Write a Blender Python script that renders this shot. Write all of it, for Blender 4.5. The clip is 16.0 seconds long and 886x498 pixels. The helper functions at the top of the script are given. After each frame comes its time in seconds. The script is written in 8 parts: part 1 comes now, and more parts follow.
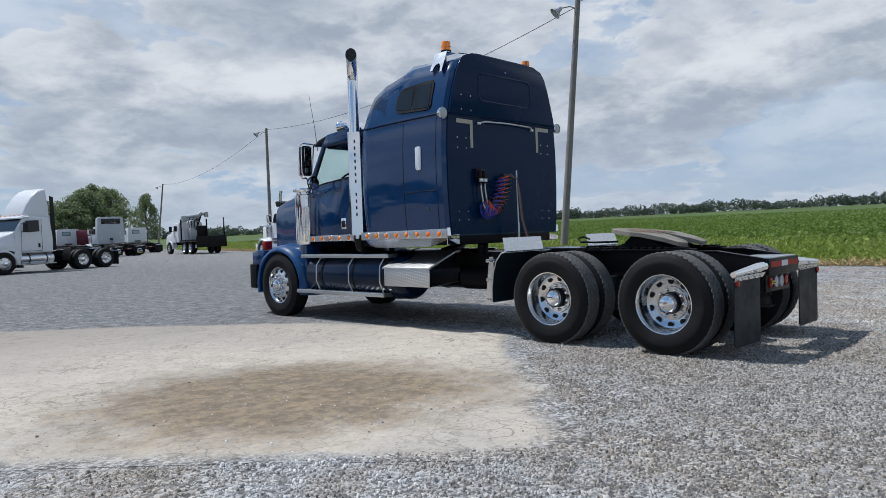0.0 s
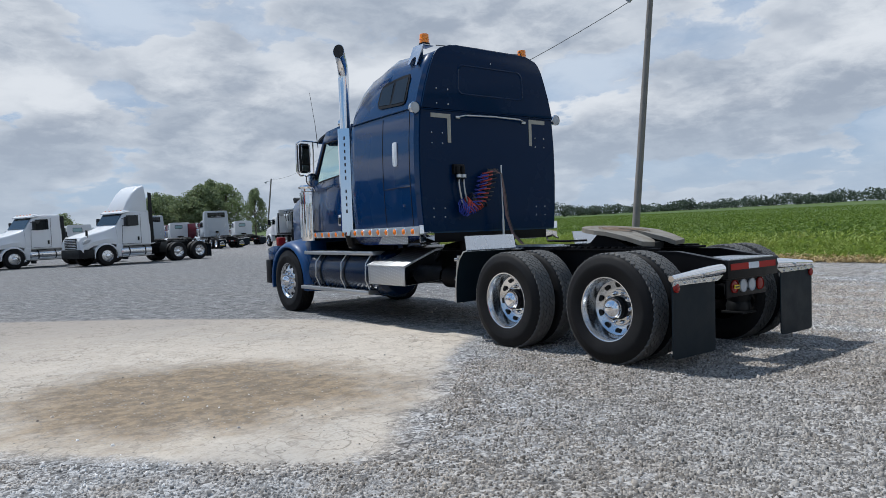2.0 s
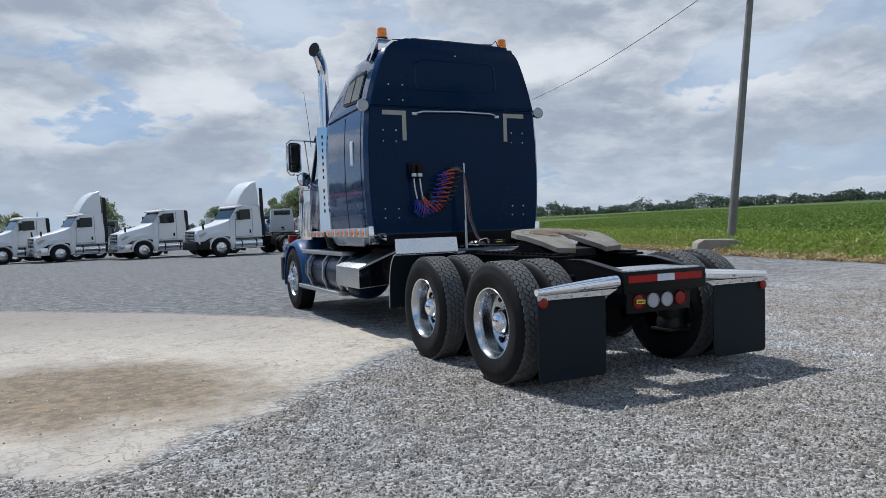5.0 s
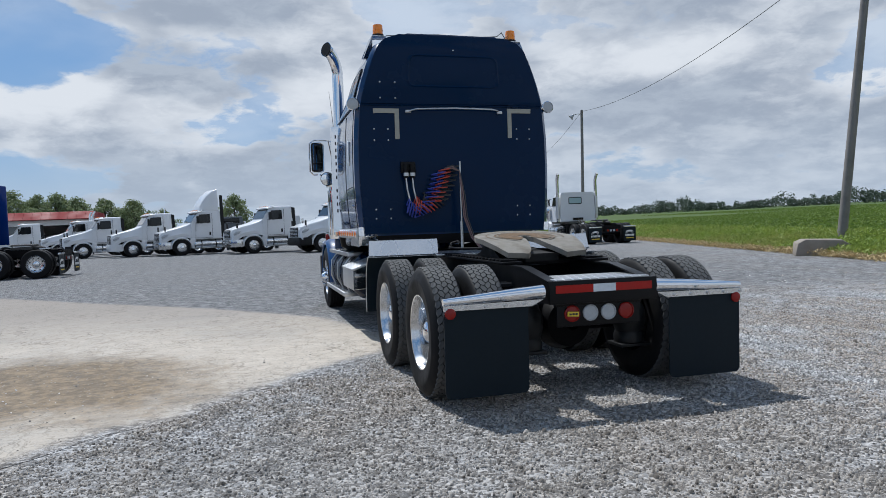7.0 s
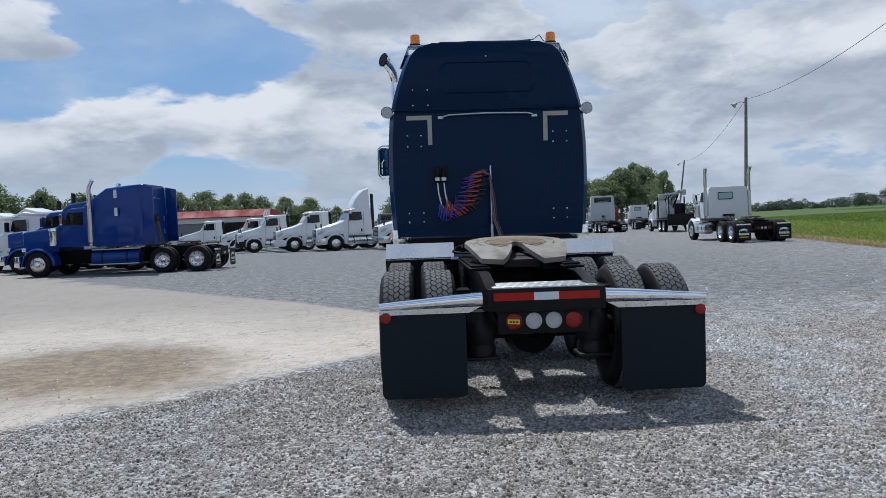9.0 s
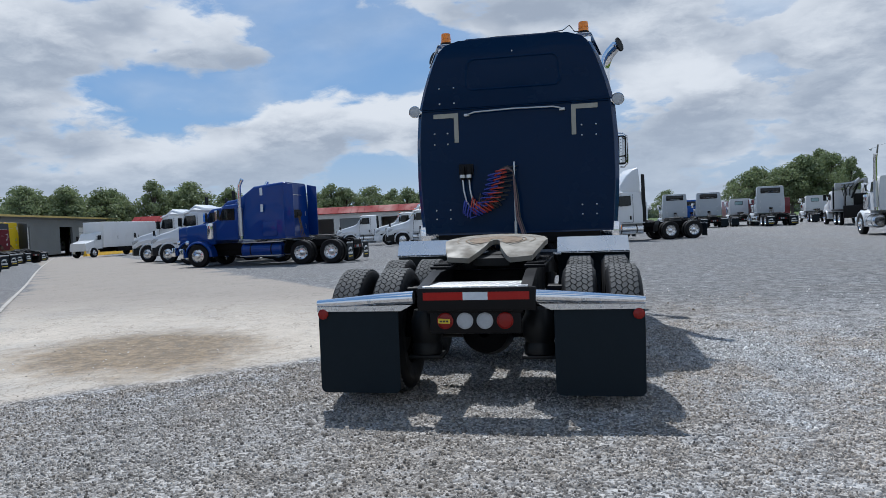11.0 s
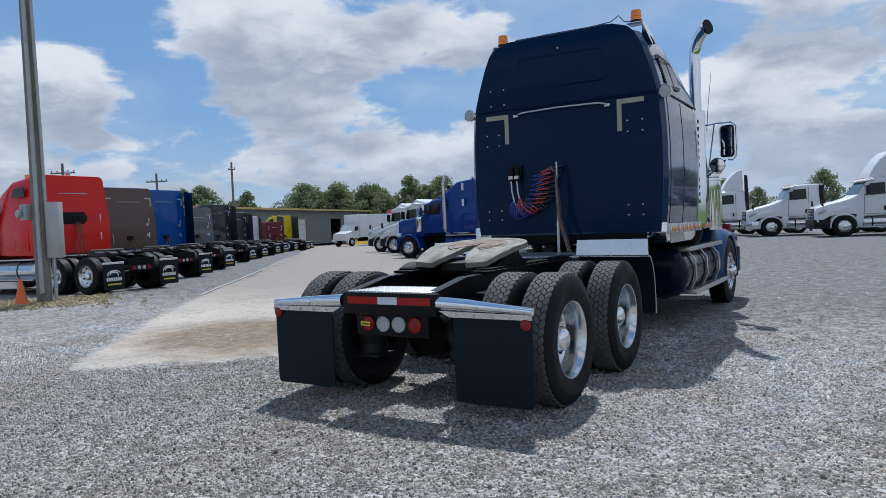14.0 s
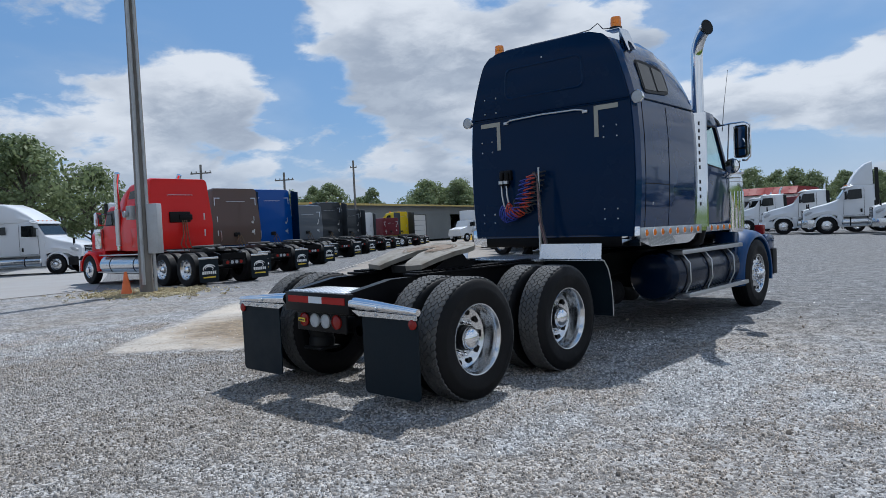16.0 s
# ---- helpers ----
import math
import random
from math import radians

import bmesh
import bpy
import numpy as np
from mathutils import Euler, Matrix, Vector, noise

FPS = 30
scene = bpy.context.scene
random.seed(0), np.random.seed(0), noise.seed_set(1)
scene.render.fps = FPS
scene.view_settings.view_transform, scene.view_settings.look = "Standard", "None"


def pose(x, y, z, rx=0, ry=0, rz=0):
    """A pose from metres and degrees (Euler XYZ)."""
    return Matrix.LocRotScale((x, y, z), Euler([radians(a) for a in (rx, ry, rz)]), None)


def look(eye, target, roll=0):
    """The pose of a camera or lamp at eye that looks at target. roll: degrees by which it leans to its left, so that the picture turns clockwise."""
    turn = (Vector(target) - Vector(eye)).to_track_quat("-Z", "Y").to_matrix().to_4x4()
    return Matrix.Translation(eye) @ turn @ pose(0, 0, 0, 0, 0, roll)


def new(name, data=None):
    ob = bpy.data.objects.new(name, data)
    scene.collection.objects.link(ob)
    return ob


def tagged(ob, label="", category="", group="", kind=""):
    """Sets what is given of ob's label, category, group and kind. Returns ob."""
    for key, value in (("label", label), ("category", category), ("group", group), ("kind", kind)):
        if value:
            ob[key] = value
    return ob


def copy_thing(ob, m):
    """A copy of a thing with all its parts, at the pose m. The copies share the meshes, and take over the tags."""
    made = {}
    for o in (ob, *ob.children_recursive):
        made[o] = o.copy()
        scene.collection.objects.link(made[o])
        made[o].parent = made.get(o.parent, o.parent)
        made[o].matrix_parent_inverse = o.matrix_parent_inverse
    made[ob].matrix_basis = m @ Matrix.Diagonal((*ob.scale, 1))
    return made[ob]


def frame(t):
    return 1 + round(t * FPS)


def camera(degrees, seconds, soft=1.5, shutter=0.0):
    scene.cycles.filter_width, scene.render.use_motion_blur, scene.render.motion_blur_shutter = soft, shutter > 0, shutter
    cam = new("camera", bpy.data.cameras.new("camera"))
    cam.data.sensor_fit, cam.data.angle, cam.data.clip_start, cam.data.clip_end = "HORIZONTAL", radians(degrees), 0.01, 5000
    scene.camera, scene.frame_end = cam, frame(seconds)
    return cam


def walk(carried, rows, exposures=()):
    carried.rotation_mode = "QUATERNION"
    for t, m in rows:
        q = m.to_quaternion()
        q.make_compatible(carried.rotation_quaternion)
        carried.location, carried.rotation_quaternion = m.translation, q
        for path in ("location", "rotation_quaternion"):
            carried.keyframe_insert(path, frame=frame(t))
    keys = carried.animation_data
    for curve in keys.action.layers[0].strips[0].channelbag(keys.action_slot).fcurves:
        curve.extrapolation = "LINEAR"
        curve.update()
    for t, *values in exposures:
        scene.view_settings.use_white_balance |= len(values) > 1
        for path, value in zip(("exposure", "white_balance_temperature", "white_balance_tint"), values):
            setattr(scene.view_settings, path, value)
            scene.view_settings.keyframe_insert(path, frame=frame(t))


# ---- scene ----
cam = camera(64.1, 16.0, soft=0.45)
METRES = 13.643
BASE = pose(0, 0, -0.003, 0.46, 0.40, 0) @ pose(-7.86, -2.483, 1.351, 0, 0, -46.67)  # first eye, in axes along the truck
ROWS = [
    (0.0, 0.0, 0.0, 0.0, -0.06, -1.81, 1.75),
    (0.5, 0.0319, 0.0029, 0.0013, 2.74, -1.88, 1.81),
    (1.0, 0.0651, 0.0052, 0.001, 5.27, -1.99, 1.83),
    (1.5, 0.0955, 0.0145, 0.0004, 7.47, -2.04, 1.89),
    (2.0, 0.1241, 0.0259, 0.0011, 8.72, -2.18, 1.89),
    (2.5, 0.1522, 0.0338, 0.0037, 10.16, -2.26, 1.87),
    (3.0, 0.178, 0.0463, 0.0031, 12.01, -2.29, 1.86),
    (3.5, 0.2044, 0.0566, 0.0035, 14.19, -2.38, 1.89),
    (4.0, 0.2311, 0.065, 0.0054, 16.7, -2.37, 1.87),
    (4.5, 0.2545, 0.0807, 0.0058, 18.44, -2.38, 1.85),
    (5.0, 0.2826, 0.0958, 0.0041, 20.09, -2.48, 1.86),
    (7.5, 0.4089, 0.1782, 0.0052, 33.72, -2.39, 1.83),
    (8.0, 0.4393, 0.1894, 0.0079, 37.44, -2.31, 1.87),
    (10.5, 0.5547, 0.2962, 0.0074, 53.43, -2.53, 2.24),
    (11.0, 0.5725, 0.3235, 0.0071, 57.3, -2.51, 2.29),
    (11.5, 0.5845, 0.3523, 0.0078, 60.81, -2.53, 2.38),
    (12.0, 0.6047, 0.376, 0.0095, 64.67, -2.5, 2.45),
    (12.5, 0.6188, 0.4016, 0.0081, 68.0, -2.46, 2.47),
    (13.0, 0.6325, 0.43, 0.0087, 71.51, -2.49, 2.56),
    (13.5, 0.6496, 0.4597, 0.0098, 75.09, -2.44, 2.61),
    (14.0, 0.6599, 0.4909, 0.0095, 77.91, -2.43, 2.65),
    (14.5, 0.6766, 0.5194, 0.01, 80.46, -2.43, 2.67),
    (15.0, 0.6914, 0.5494, 0.0102, 83.05, -2.42, 2.68),
    (15.5, 0.6999, 0.5807, 0.0106, 85.43, -2.42, 2.73),
    (16.0, 0.7133, 0.6128, 0.0117, 88.37, -2.37, 2.74),
]
EXPOSURE = -0.08
walk(cam, [(t, BASE @ pose(METRES * x, METRES * y, METRES * z, 90 + pitch, roll, yaw)) for t, x, y, z, yaw, pitch, roll in ROWS],
     exposures=[(0.0, EXPOSURE, 6100.0, 9.0), (16.0, EXPOSURE, 5880.0, 9.0)])

# ---- world, sun ----
SUN = Vector((-0.24, 0.60, 1.0)).normalized()
lamp = bpy.data.lights.new("sun", "SUN")
lamp.energy, lamp.angle, lamp.color = 4.25, radians(0.6), (1.0, 0.965, 0.91)
sun = new("sun", lamp)
sun.matrix_world = look((-24, 60, 100), (0, 0, 0))

world = bpy.data.worlds.new("sky")
scene.world = world
world.use_nodes = True
wt = world.node_tree
wt.nodes.clear()


def wn(kind, **sets):
    n = wt.nodes.new(kind)
    for k, v in sets.items():
        n.inputs[k].default_value = v
    return n


def wmath(op, a, b=None, c=None):
    n = wt.nodes.new("ShaderNodeMath")
    n.operation = op
    for i, v in enumerate((a, b, c)):
        if v is None:
            continue
        if isinstance(v, (int, float)):
            n.inputs[i].default_value = v
        else:
            wt.links.new(v, n.inputs[i])
    return n.outputs[0]


def wramp(fac, lo, hi):
    n = wt.nodes.new("ShaderNodeMapRange")
    n.interpolation_type = "SMOOTHSTEP"
    n.inputs[1].default_value, n.inputs[2].default_value = lo, hi
    wt.links.new(fac, n.inputs[0])
    return n.outputs[0]


def wmix(fac, a, b):
    n = wt.nodes.new("ShaderNodeMix")
    n.data_type = "RGBA"
    for i, v in ((0, fac), (6, a), (7, b)):
        if isinstance(v, (tuple, float)):
            n.inputs[i].default_value = v
        else:
            wt.links.new(v, n.inputs[i])
    return n.outputs[2]


def wnoise(vec, scale, detail, rough, dist=0.0):
    n = wn("ShaderNodeTexNoise", Scale=scale, Detail=detail, Roughness=rough, Distortion=dist)
    wt.links.new(vec, n.inputs["Vector"])
    return n.outputs["Fac"]


sky = wt.nodes.new("ShaderNodeTexSky")
sky.sky_type, sky.sun_disc = "NISHITA", False
sky.sun_elevation, sky.sun_rotation = math.asin(SUN.z), math.atan2(SUN.x, SUN.y)
sky.air_density, sky.dust_density = 1.0, 0.6
way = wt.nodes.new("ShaderNodeTexCoord").outputs["Generated"]
sep = wn("ShaderNodeSeparateXYZ")
wt.links.new(way, sep.inputs[0])
up = wmath("MAXIMUM", sep.outputs[2], 0.0)
flat = wmath("ADD", up, 0.34)
plane = wn("ShaderNodeCombineXYZ")
wt.links.new(wmath("DIVIDE", sep.outputs[0], flat), plane.inputs[0])
wt.links.new(wmath("DIVIDE", sep.outputs[1], flat), plane.inputs[1])
wt.links.new(wmath("MULTIPLY", up, 2.2), plane.inputs[2])
pvec = plane.outputs[0]
# bearing and height of the way, in degrees; bearing from +y, turning to +x
DEG = 57.29578
bearing = wmath("MULTIPLY", wmath("ARCTAN2", sep.outputs[0], sep.outputs[1]), DEG)
height = wmath("MULTIPLY", wmath("ARCSINE", sep.outputs[2]), DEG)
# the large clouds and the gaps between them: bearing, height, half-width, half-height, weight
MASSES = [
    (29.2, 10.8, 4.0, 2.2, 1.0), (36.5, 11.2, 3.4, 1.9, 0.8), (7.4, 9.0, 4.8, 2.3, 1.0), (52.0, 7.6, 6.0, 2.0, 0.7), (68.0, 10.0, 6.0, 2.8, 0.7),
    (-20.6, 8.8, 4.2, 2.2, 1.1), (-27.0, 14.8, 3.8, 2.4, 1.1), (-45.0, 14.4, 6.6, 3.6, 1.3), (-40.0, 9.0, 5.0, 1.8, 0.8), (-59.2, 11.0, 3.6, 2.8, 1.1),
    (-38.0, 5.2, 20.0, 2.1, 0.8), (-10.0, 6.4, 13.0, 3.2, 1.0), (-6.5, 14.5, 4.0, 1.4, 0.6), (-69.0, 14.5, 6.0, 5.5, -1.2), (-13.5, 13.4, 4.6, 2.4, -1.2), (-20.8, 13.2, 2.4, 2.0, -0.9),
    (-54.5, 16.5, 2.6, 2.6, -0.9), (-33.0, 11.6, 2.6, 1.6, -0.9), (-27.0, 10.9, 2.2, 0.9, -0.7), (1.0, 16.0, 4.0, 1.4, -0.6),
]


def masses(rise):
    """Weight of the large clouds at a point that many degrees above the way."""
    spot = wn("ShaderNodeCombineXYZ")
    wt.links.new(bearing, spot.inputs[0])
    wt.links.new(wmath("ADD", height, rise), spot.inputs[1])
    total = None
    for az, el, w, h, weight in MASSES:
        n = wn("ShaderNodeVectorMath")
        n.operation = "MULTIPLY_ADD"
        wt.links.new(spot.outputs[0], n.inputs[0])
        n.inputs[1].default_value, n.inputs[2].default_value = (1 / w, 1 / h, 0), (-az / w, -el / h, 0)
        q = wn("ShaderNodeVectorMath")
        q.operation = "DOT_PRODUCT"
        wt.links.new(n.outputs[0], q.inputs[0])
        wt.links.new(n.outputs[0], q.inputs[1])
        g = wmath("POWER", wmath("MAXIMUM", wmath("MULTIPLY_ADD", q.outputs["Value"], -0.4, 1.0), 0.0), 1.5)
        total = wmath("MULTIPLY_ADD", g, weight, total if total is not None else 0.0)
    return total


# cover is thin towards the west and dense towards the east
west = wmath("MULTIPLY_ADD", sep.outputs[0], -0.8, wmath("MULTIPLY", sep.outputs[1], 0.25))
lean = wn("ShaderNodeVectorMath")
lean.operation = "ADD"
lean.inputs[1].default_value = (SUN.x * 0.05, SUN.y * 0.05, 0.17)
veil = wnoise(pvec, 0.8, 5, 0.6, 0.3)


def billow(vec):
    """Density of heaped cloud: wide masses with rounded heads."""
    wide_ = wnoise(vec, 1.9, 4, 0.5, 0.1)
    cells = []
    for sc in (3.4, 8.0):
        n = wn("ShaderNodeTexVoronoi", Scale=sc, Detail=2.0, Roughness=0.55)
        n.feature, n.normalize = "SMOOTH_F1", True
        n.inputs["Smoothness"].default_value = 0.35
        wt.links.new(vec, n.inputs["Vector"])
        cells.append(n.outputs["Distance"])
    d = wmath("MULTIPLY_ADD", cells[0], -0.26, wide_)
    d = wmath("MULTIPLY_ADD", cells[1], -0.13, wmath("ADD", d, 0.02))
    return wmath("MULTIPLY_ADD", wnoise(vec, 9.0, 5, 0.65), 0.10, d)


warp = wn("ShaderNodeTexNoise", Scale=5.0, Detail=4.0, Roughness=0.6)
wt.links.new(pvec, warp.inputs["Vector"])
wob_ = wn("ShaderNodeVectorMath")
wob_.operation = "MULTIPLY_ADD"
wt.links.new(warp.outputs["Color"], wob_.inputs[0])
wob_.inputs[1].default_value = (0.10, 0.10, 0.10)
wt.links.new(pvec, wob_.inputs[2])
cvec = wob_.outputs[0]
wt.links.new(cvec, lean.inputs[0])
heaps, above = billow(cvec), billow(lean.outputs[0])
bias = wmath("SUBTRACT", wmath("MULTIPLY", wramp(west, -0.1, 0.55), 0.110), 0.050)
# unseen sky overhead gets less cloud, added to cut fill light in shadows
bias = wmath("MULTIPLY_ADD", wramp(sep.outputs[2], 0.32, 0.70), 0.11, bias)
here, over = masses(0.0), masses(1.5)
core = wmath("SUBTRACT", heaps, wmath("MULTIPLY_ADD", here, -0.105, bias))
core = wmath("MULTIPLY_ADD", wnoise(cvec, 14.0, 6, 0.65), 0.14, wmath("SUBTRACT", core, 0.07))
puffs = wramp(core, 0.375, 0.465)
cover = wmath("MAXIMUM", puffs, wmath("MULTIPLY", wramp(wmath("SUBTRACT", veil, wmath("MULTIPLY", bias, 2.2)), 0.34, 0.70), 0.75))
# heads catch the sun, flat bases stay grey
crisp = wnoise(cvec, 7.0, 7, 0.62)
lit = wmath("MULTIPLY_ADD", wmath("SUBTRACT", here, over), 1.1, wmath("MULTIPLY_ADD", wmath("SUBTRACT", heaps, above), 2.2, wmath("MULTIPLY_ADD", crisp, 1.3, -0.65)))
lit = wmath("MULTIPLY_ADD", wramp(core, 0.52, 0.40), 0.45, lit)
lit = wmath("MULTIPLY_ADD", wramp(west, 0.15, 0.6), -0.26, lit)
cloud = wmix(wramp(lit, -0.35, 0.75), wmix(wramp(crisp, 0.36, 0.64), (4.5, 5.0, 5.8, 1), (5.6, 6.1, 6.8, 1)), (9.4, 9.5, 9.65, 1))
sheet = wmix(wramp(wnoise(cvec, 3.0, 7, 0.62), 0.36, 0.64), (5.7, 6.4, 7.3, 1), (8.8, 9.2, 9.6, 1))
cloud = wmix(puffs, sheet, cloud)
haze = wramp(sep.outputs[2], 0.16, 0.0)
clear = wmix(wmath("MULTIPLY", haze, 0.6), wmix(0.6, sky.outputs[0], (2.0, 4.2, 7.7, 1)), (6.2, 7.1, 8.2, 1))
far = wmix(wmath("MULTIPLY", haze, 0.6), cloud, (5.7, 6.5, 7.5, 1))
back = wn("ShaderNodeBackground", Strength=0.085)
wt.links.new(wmix(cover, clear, far), back.inputs[0])
wt.links.new(back.outputs[0], wt.nodes.new("ShaderNodeOutputWorld").inputs[0])


# ---- materials ----
def nodes_of(name):
    m = bpy.data.materials.new(name)
    m.use_nodes = True
    t = m.node_tree
    return m, t, t.nodes["Principled BSDF"]


def link_noise(t, scale, detail=4.0, rough=0.55, vec=None):
    n = t.nodes.new("ShaderNodeTexNoise")
    n.inputs["Scale"].default_value, n.inputs["Detail"].default_value, n.inputs["Roughness"].default_value = scale, detail, rough
    if vec is None:
        vec = t.nodes.new("ShaderNodeTexCoord").outputs["Object"]
    t.links.new(vec, n.inputs["Vector"])
    return n.outputs["Fac"]


def ranged(t, fac, lo, hi, a=0.0, b=1.0):
    n = t.nodes.new("ShaderNodeMapRange")
    n.interpolation_type = "SMOOTHSTEP"
    for i, v in enumerate((lo, hi, a, b)):
        n.inputs[i + 1].default_value = v
    t.links.new(fac, n.inputs[0])
    return n.outputs[0]


def mixed(t, fac, a, b, mode="MIX"):
    n = t.nodes.new("ShaderNodeMix")
    n.data_type, n.blend_type = "RGBA", mode
    for i, v in ((0, fac), (6, a), (7, b)):
        if isinstance(v, (tuple, list)):
            n.inputs[i].default_value = (*v[:3], 1)
        elif isinstance(v, (int, float)):
            n.inputs[i].default_value = v
        else:
            t.links.new(v, n.inputs[i])
    return n.outputs[2]


def bumped(t, b, height, strength, distance):
    n = t.nodes.new("ShaderNodeBump")
    n.inputs["Strength"].default_value, n.inputs["Distance"].default_value = strength, distance
    t.links.new(height, n.inputs["Height"])
    t.links.new(n.outputs[0], b.inputs["Normal"])


def mat(name, col, rough=0.5, metal=0.0, dirt=(0.30, 0.27, 0.23), soil=0.12, scale=3.0, fine=45.0, bump=0.0, coat=0.0, spread=0.12, spec=0.5):
    """A surface with stains at one scale, grain at another, and dust."""
    m, t, b = nodes_of(name)
    wide, grain = link_noise(t, scale), link_noise(t, fine, 3.0)
    lo, hi = [c * (1 - spread) for c in col], [min(1.0, c * (1 + spread)) for c in col]
    c = mixed(t, grain, lo, hi)
    c = mixed(t, ranged(t, wide, 0.45, 0.8, 0.0, soil), c, dirt)
    t.links.new(c, b.inputs["Base Color"])
    t.links.new(ranged(t, wide, 0.3, 0.75, max(0.02, rough * 0.85), min(1.0, rough * 1.25 + soil * 0.3)), b.inputs["Roughness"])
    b.inputs["Metallic"].default_value, b.inputs["Coat Weight"].default_value = metal, coat
    b.inputs["Coat Roughness"].default_value = 0.04
    b.inputs["Specular IOR Level"].default_value = spec
    if bump:
        bumped(t, b, grain, bump, 0.004)
    return m


def paint(name, col, soil=0.012):
    return mat(name, col, 0.35, 0.0, soil=soil, scale=1.2, fine=120.0, coat=0.45, spread=0.05, spec=0.15)


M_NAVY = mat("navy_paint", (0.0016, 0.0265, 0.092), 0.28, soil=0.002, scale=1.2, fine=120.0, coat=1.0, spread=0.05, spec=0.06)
# darker, less glossy copy of the navy, for rear panels and seams
M_NAVY_FLAT = mat("darker_navy_paint", (0.0009, 0.0150, 0.049), 0.24, soil=0.001, scale=2.0, fine=90, coat=0.08, spread=0.08, spec=0.08)
# lighter blue than the body: sun on the fender tops put into the colour
M_SUNLIT_FENDER = paint("sunlit_fender_paint", (0.004, 0.048, 0.155), 0.006)
# navy darkened to carry the shade that the tanks hang in
M_TANK = mat("shaded_navy_tank_paint", (0.0012, 0.008, 0.026), 0.2, soil=0.006, scale=3, fine=90, spread=0.08, spec=0.16)
M_WHITE = paint("white_paint", (0.68, 0.69, 0.70), 0.10)
M_ROYAL = paint("royal_blue_paint", (0.0025, 0.034, 0.20), 0.004)
M_RED = paint("red_paint", (0.66, 0.007, 0.005), 0.004)
M_BROWN = paint("brown_paint", (0.11, 0.075, 0.062))
M_MIDBLUE = paint("mid_blue_paint", (0.006, 0.075, 0.33), 0.006)
M_GREY = paint("grey_paint", (0.12, 0.135, 0.15))
M_CHAR = paint("charcoal_paint", (0.035, 0.04, 0.046))
M_MAROON = paint("maroon_paint", (0.12, 0.012, 0.02))
M_YELLOW = paint("yellow_paint", (0.72, 0.52, 0.02))
M_SILVER = paint("silver_paint", (0.42, 0.45, 0.48))
M_BLACK = mat("black_steel", (0.008, 0.008, 0.009), 0.38, soil=0.008, bump=0.1, spec=0.14)
M_GREASE = mat("black_chassis", (0.006, 0.006, 0.007), 0.5, soil=0.008, scale=7, bump=0.25, spec=0.08)
M_PLASTIC = mat("black_plastic", (0.007, 0.008, 0.009), 0.45, soil=0.008, bump=0.1, spec=0.25)
M_RUBBER = mat("tyre_rubber", (0.007, 0.007, 0.0078), 0.6, soil=0.07, dirt=(0.12, 0.115, 0.11), scale=5, fine=60, bump=0.2, spec=0.18)
M_TREAD = mat("tyre_tread", (0.095, 0.094, 0.092), 0.85, soil=0.6, dirt=(0.19, 0.182, 0.168), scale=9, fine=70, bump=0.3, spec=0.3)
M_FLAP = mat("flap_rubber", (0.0065, 0.0130, 0.0190), 0.45, soil=0.03, dirt=(0.07, 0.075, 0.08), scale=4, fine=30, bump=0.15, spec=0.15)
M_CHROME = mat("chrome", (0.80, 0.81, 0.83), 0.06, 1.0, soil=0.03, scale=5, fine=60, spread=0.03)
M_ALU = mat("polished_aluminium", (0.66, 0.67, 0.68), 0.20, 1.0, soil=0.05, scale=5, fine=140, spread=0.06)
M_STEEL = mat("brushed_steel", (0.55, 0.56, 0.57), 0.33, 1.0, soil=0.10, scale=4, fine=160, bump=0.1)
M_STAINLESS = mat("stainless_plate", (0.66, 0.68, 0.71), 0.24, 1.0, soil=0.04, scale=3, fine=120, spread=0.04)
M_HOLE = mat("dark_opening", (0.006, 0.006, 0.006), 0.8, soil=0.0)
M_AMBER = mat("amber_lens", (0.90, 0.22, 0.015), 0.18, soil=0.02, coat=0.15, spec=0.25)
M_ORANGE = mat("orange_beacon_lens", (1.0, 0.25, 0.006), 0.2, soil=0.02, coat=0.5)
M_REDLENS = mat("red_lens", (0.24, 0.012, 0.009), 0.2, soil=0.02, coat=0.15, spec=0.25)
M_CLEARLENS = mat("clear_lens", (0.42, 0.44, 0.46), 0.2, soil=0.05, coat=0.15, spec=0.25)
M_REFLECT = mat("reflective_tape", (0.60, 0.65, 0.70), 0.35, soil=0.05)
M_REDTAPE = mat("red_reflective_tape", (0.34, 0.014, 0.010), 0.45, soil=0.05, spec=0.2)
M_TAPE = mat("grey_beige_tape", (0.34, 0.33, 0.28), 0.6, soil=0.1)
M_REDLINE = mat("red_air_line", (0.55, 0.06, 0.03), 0.4, soil=0.02)
M_BLUELINE = mat("blue_air_line", (0.03, 0.05, 0.32), 0.4, soil=0.02)
M_WIRE = mat("wire_insulation", (0.03, 0.03, 0.032), 0.5)
M_TINT = mat("tinted_glass", (0.010, 0.012, 0.013), 0.06, soil=0.02, coat=0.25, spread=0.02, spec=0.3)
M_SCREEN = mat("windscreen_glass", (0.012, 0.020, 0.024), 0.05, soil=0.02, coat=0.35, spread=0.05, spec=0.35)
# opaque pane; its pale colour paints in the sky seen through the cab
M_PALEGLASS = mat("sky_lit_glass", (0.30, 0.44, 0.44), 0.08, soil=0.04, coat=0.6, spread=0.05)
M_SEAT = mat("grey_seat_cloth", (0.08, 0.08, 0.085), 0.9, bump=0.3)
M_FIFTH = mat("worn_fifth_wheel_steel", (0.075, 0.074, 0.073), 0.75, 0.0, soil=0.7, dirt=(0.20, 0.18, 0.15), scale=5, fine=40, bump=0.2, spec=0.15)
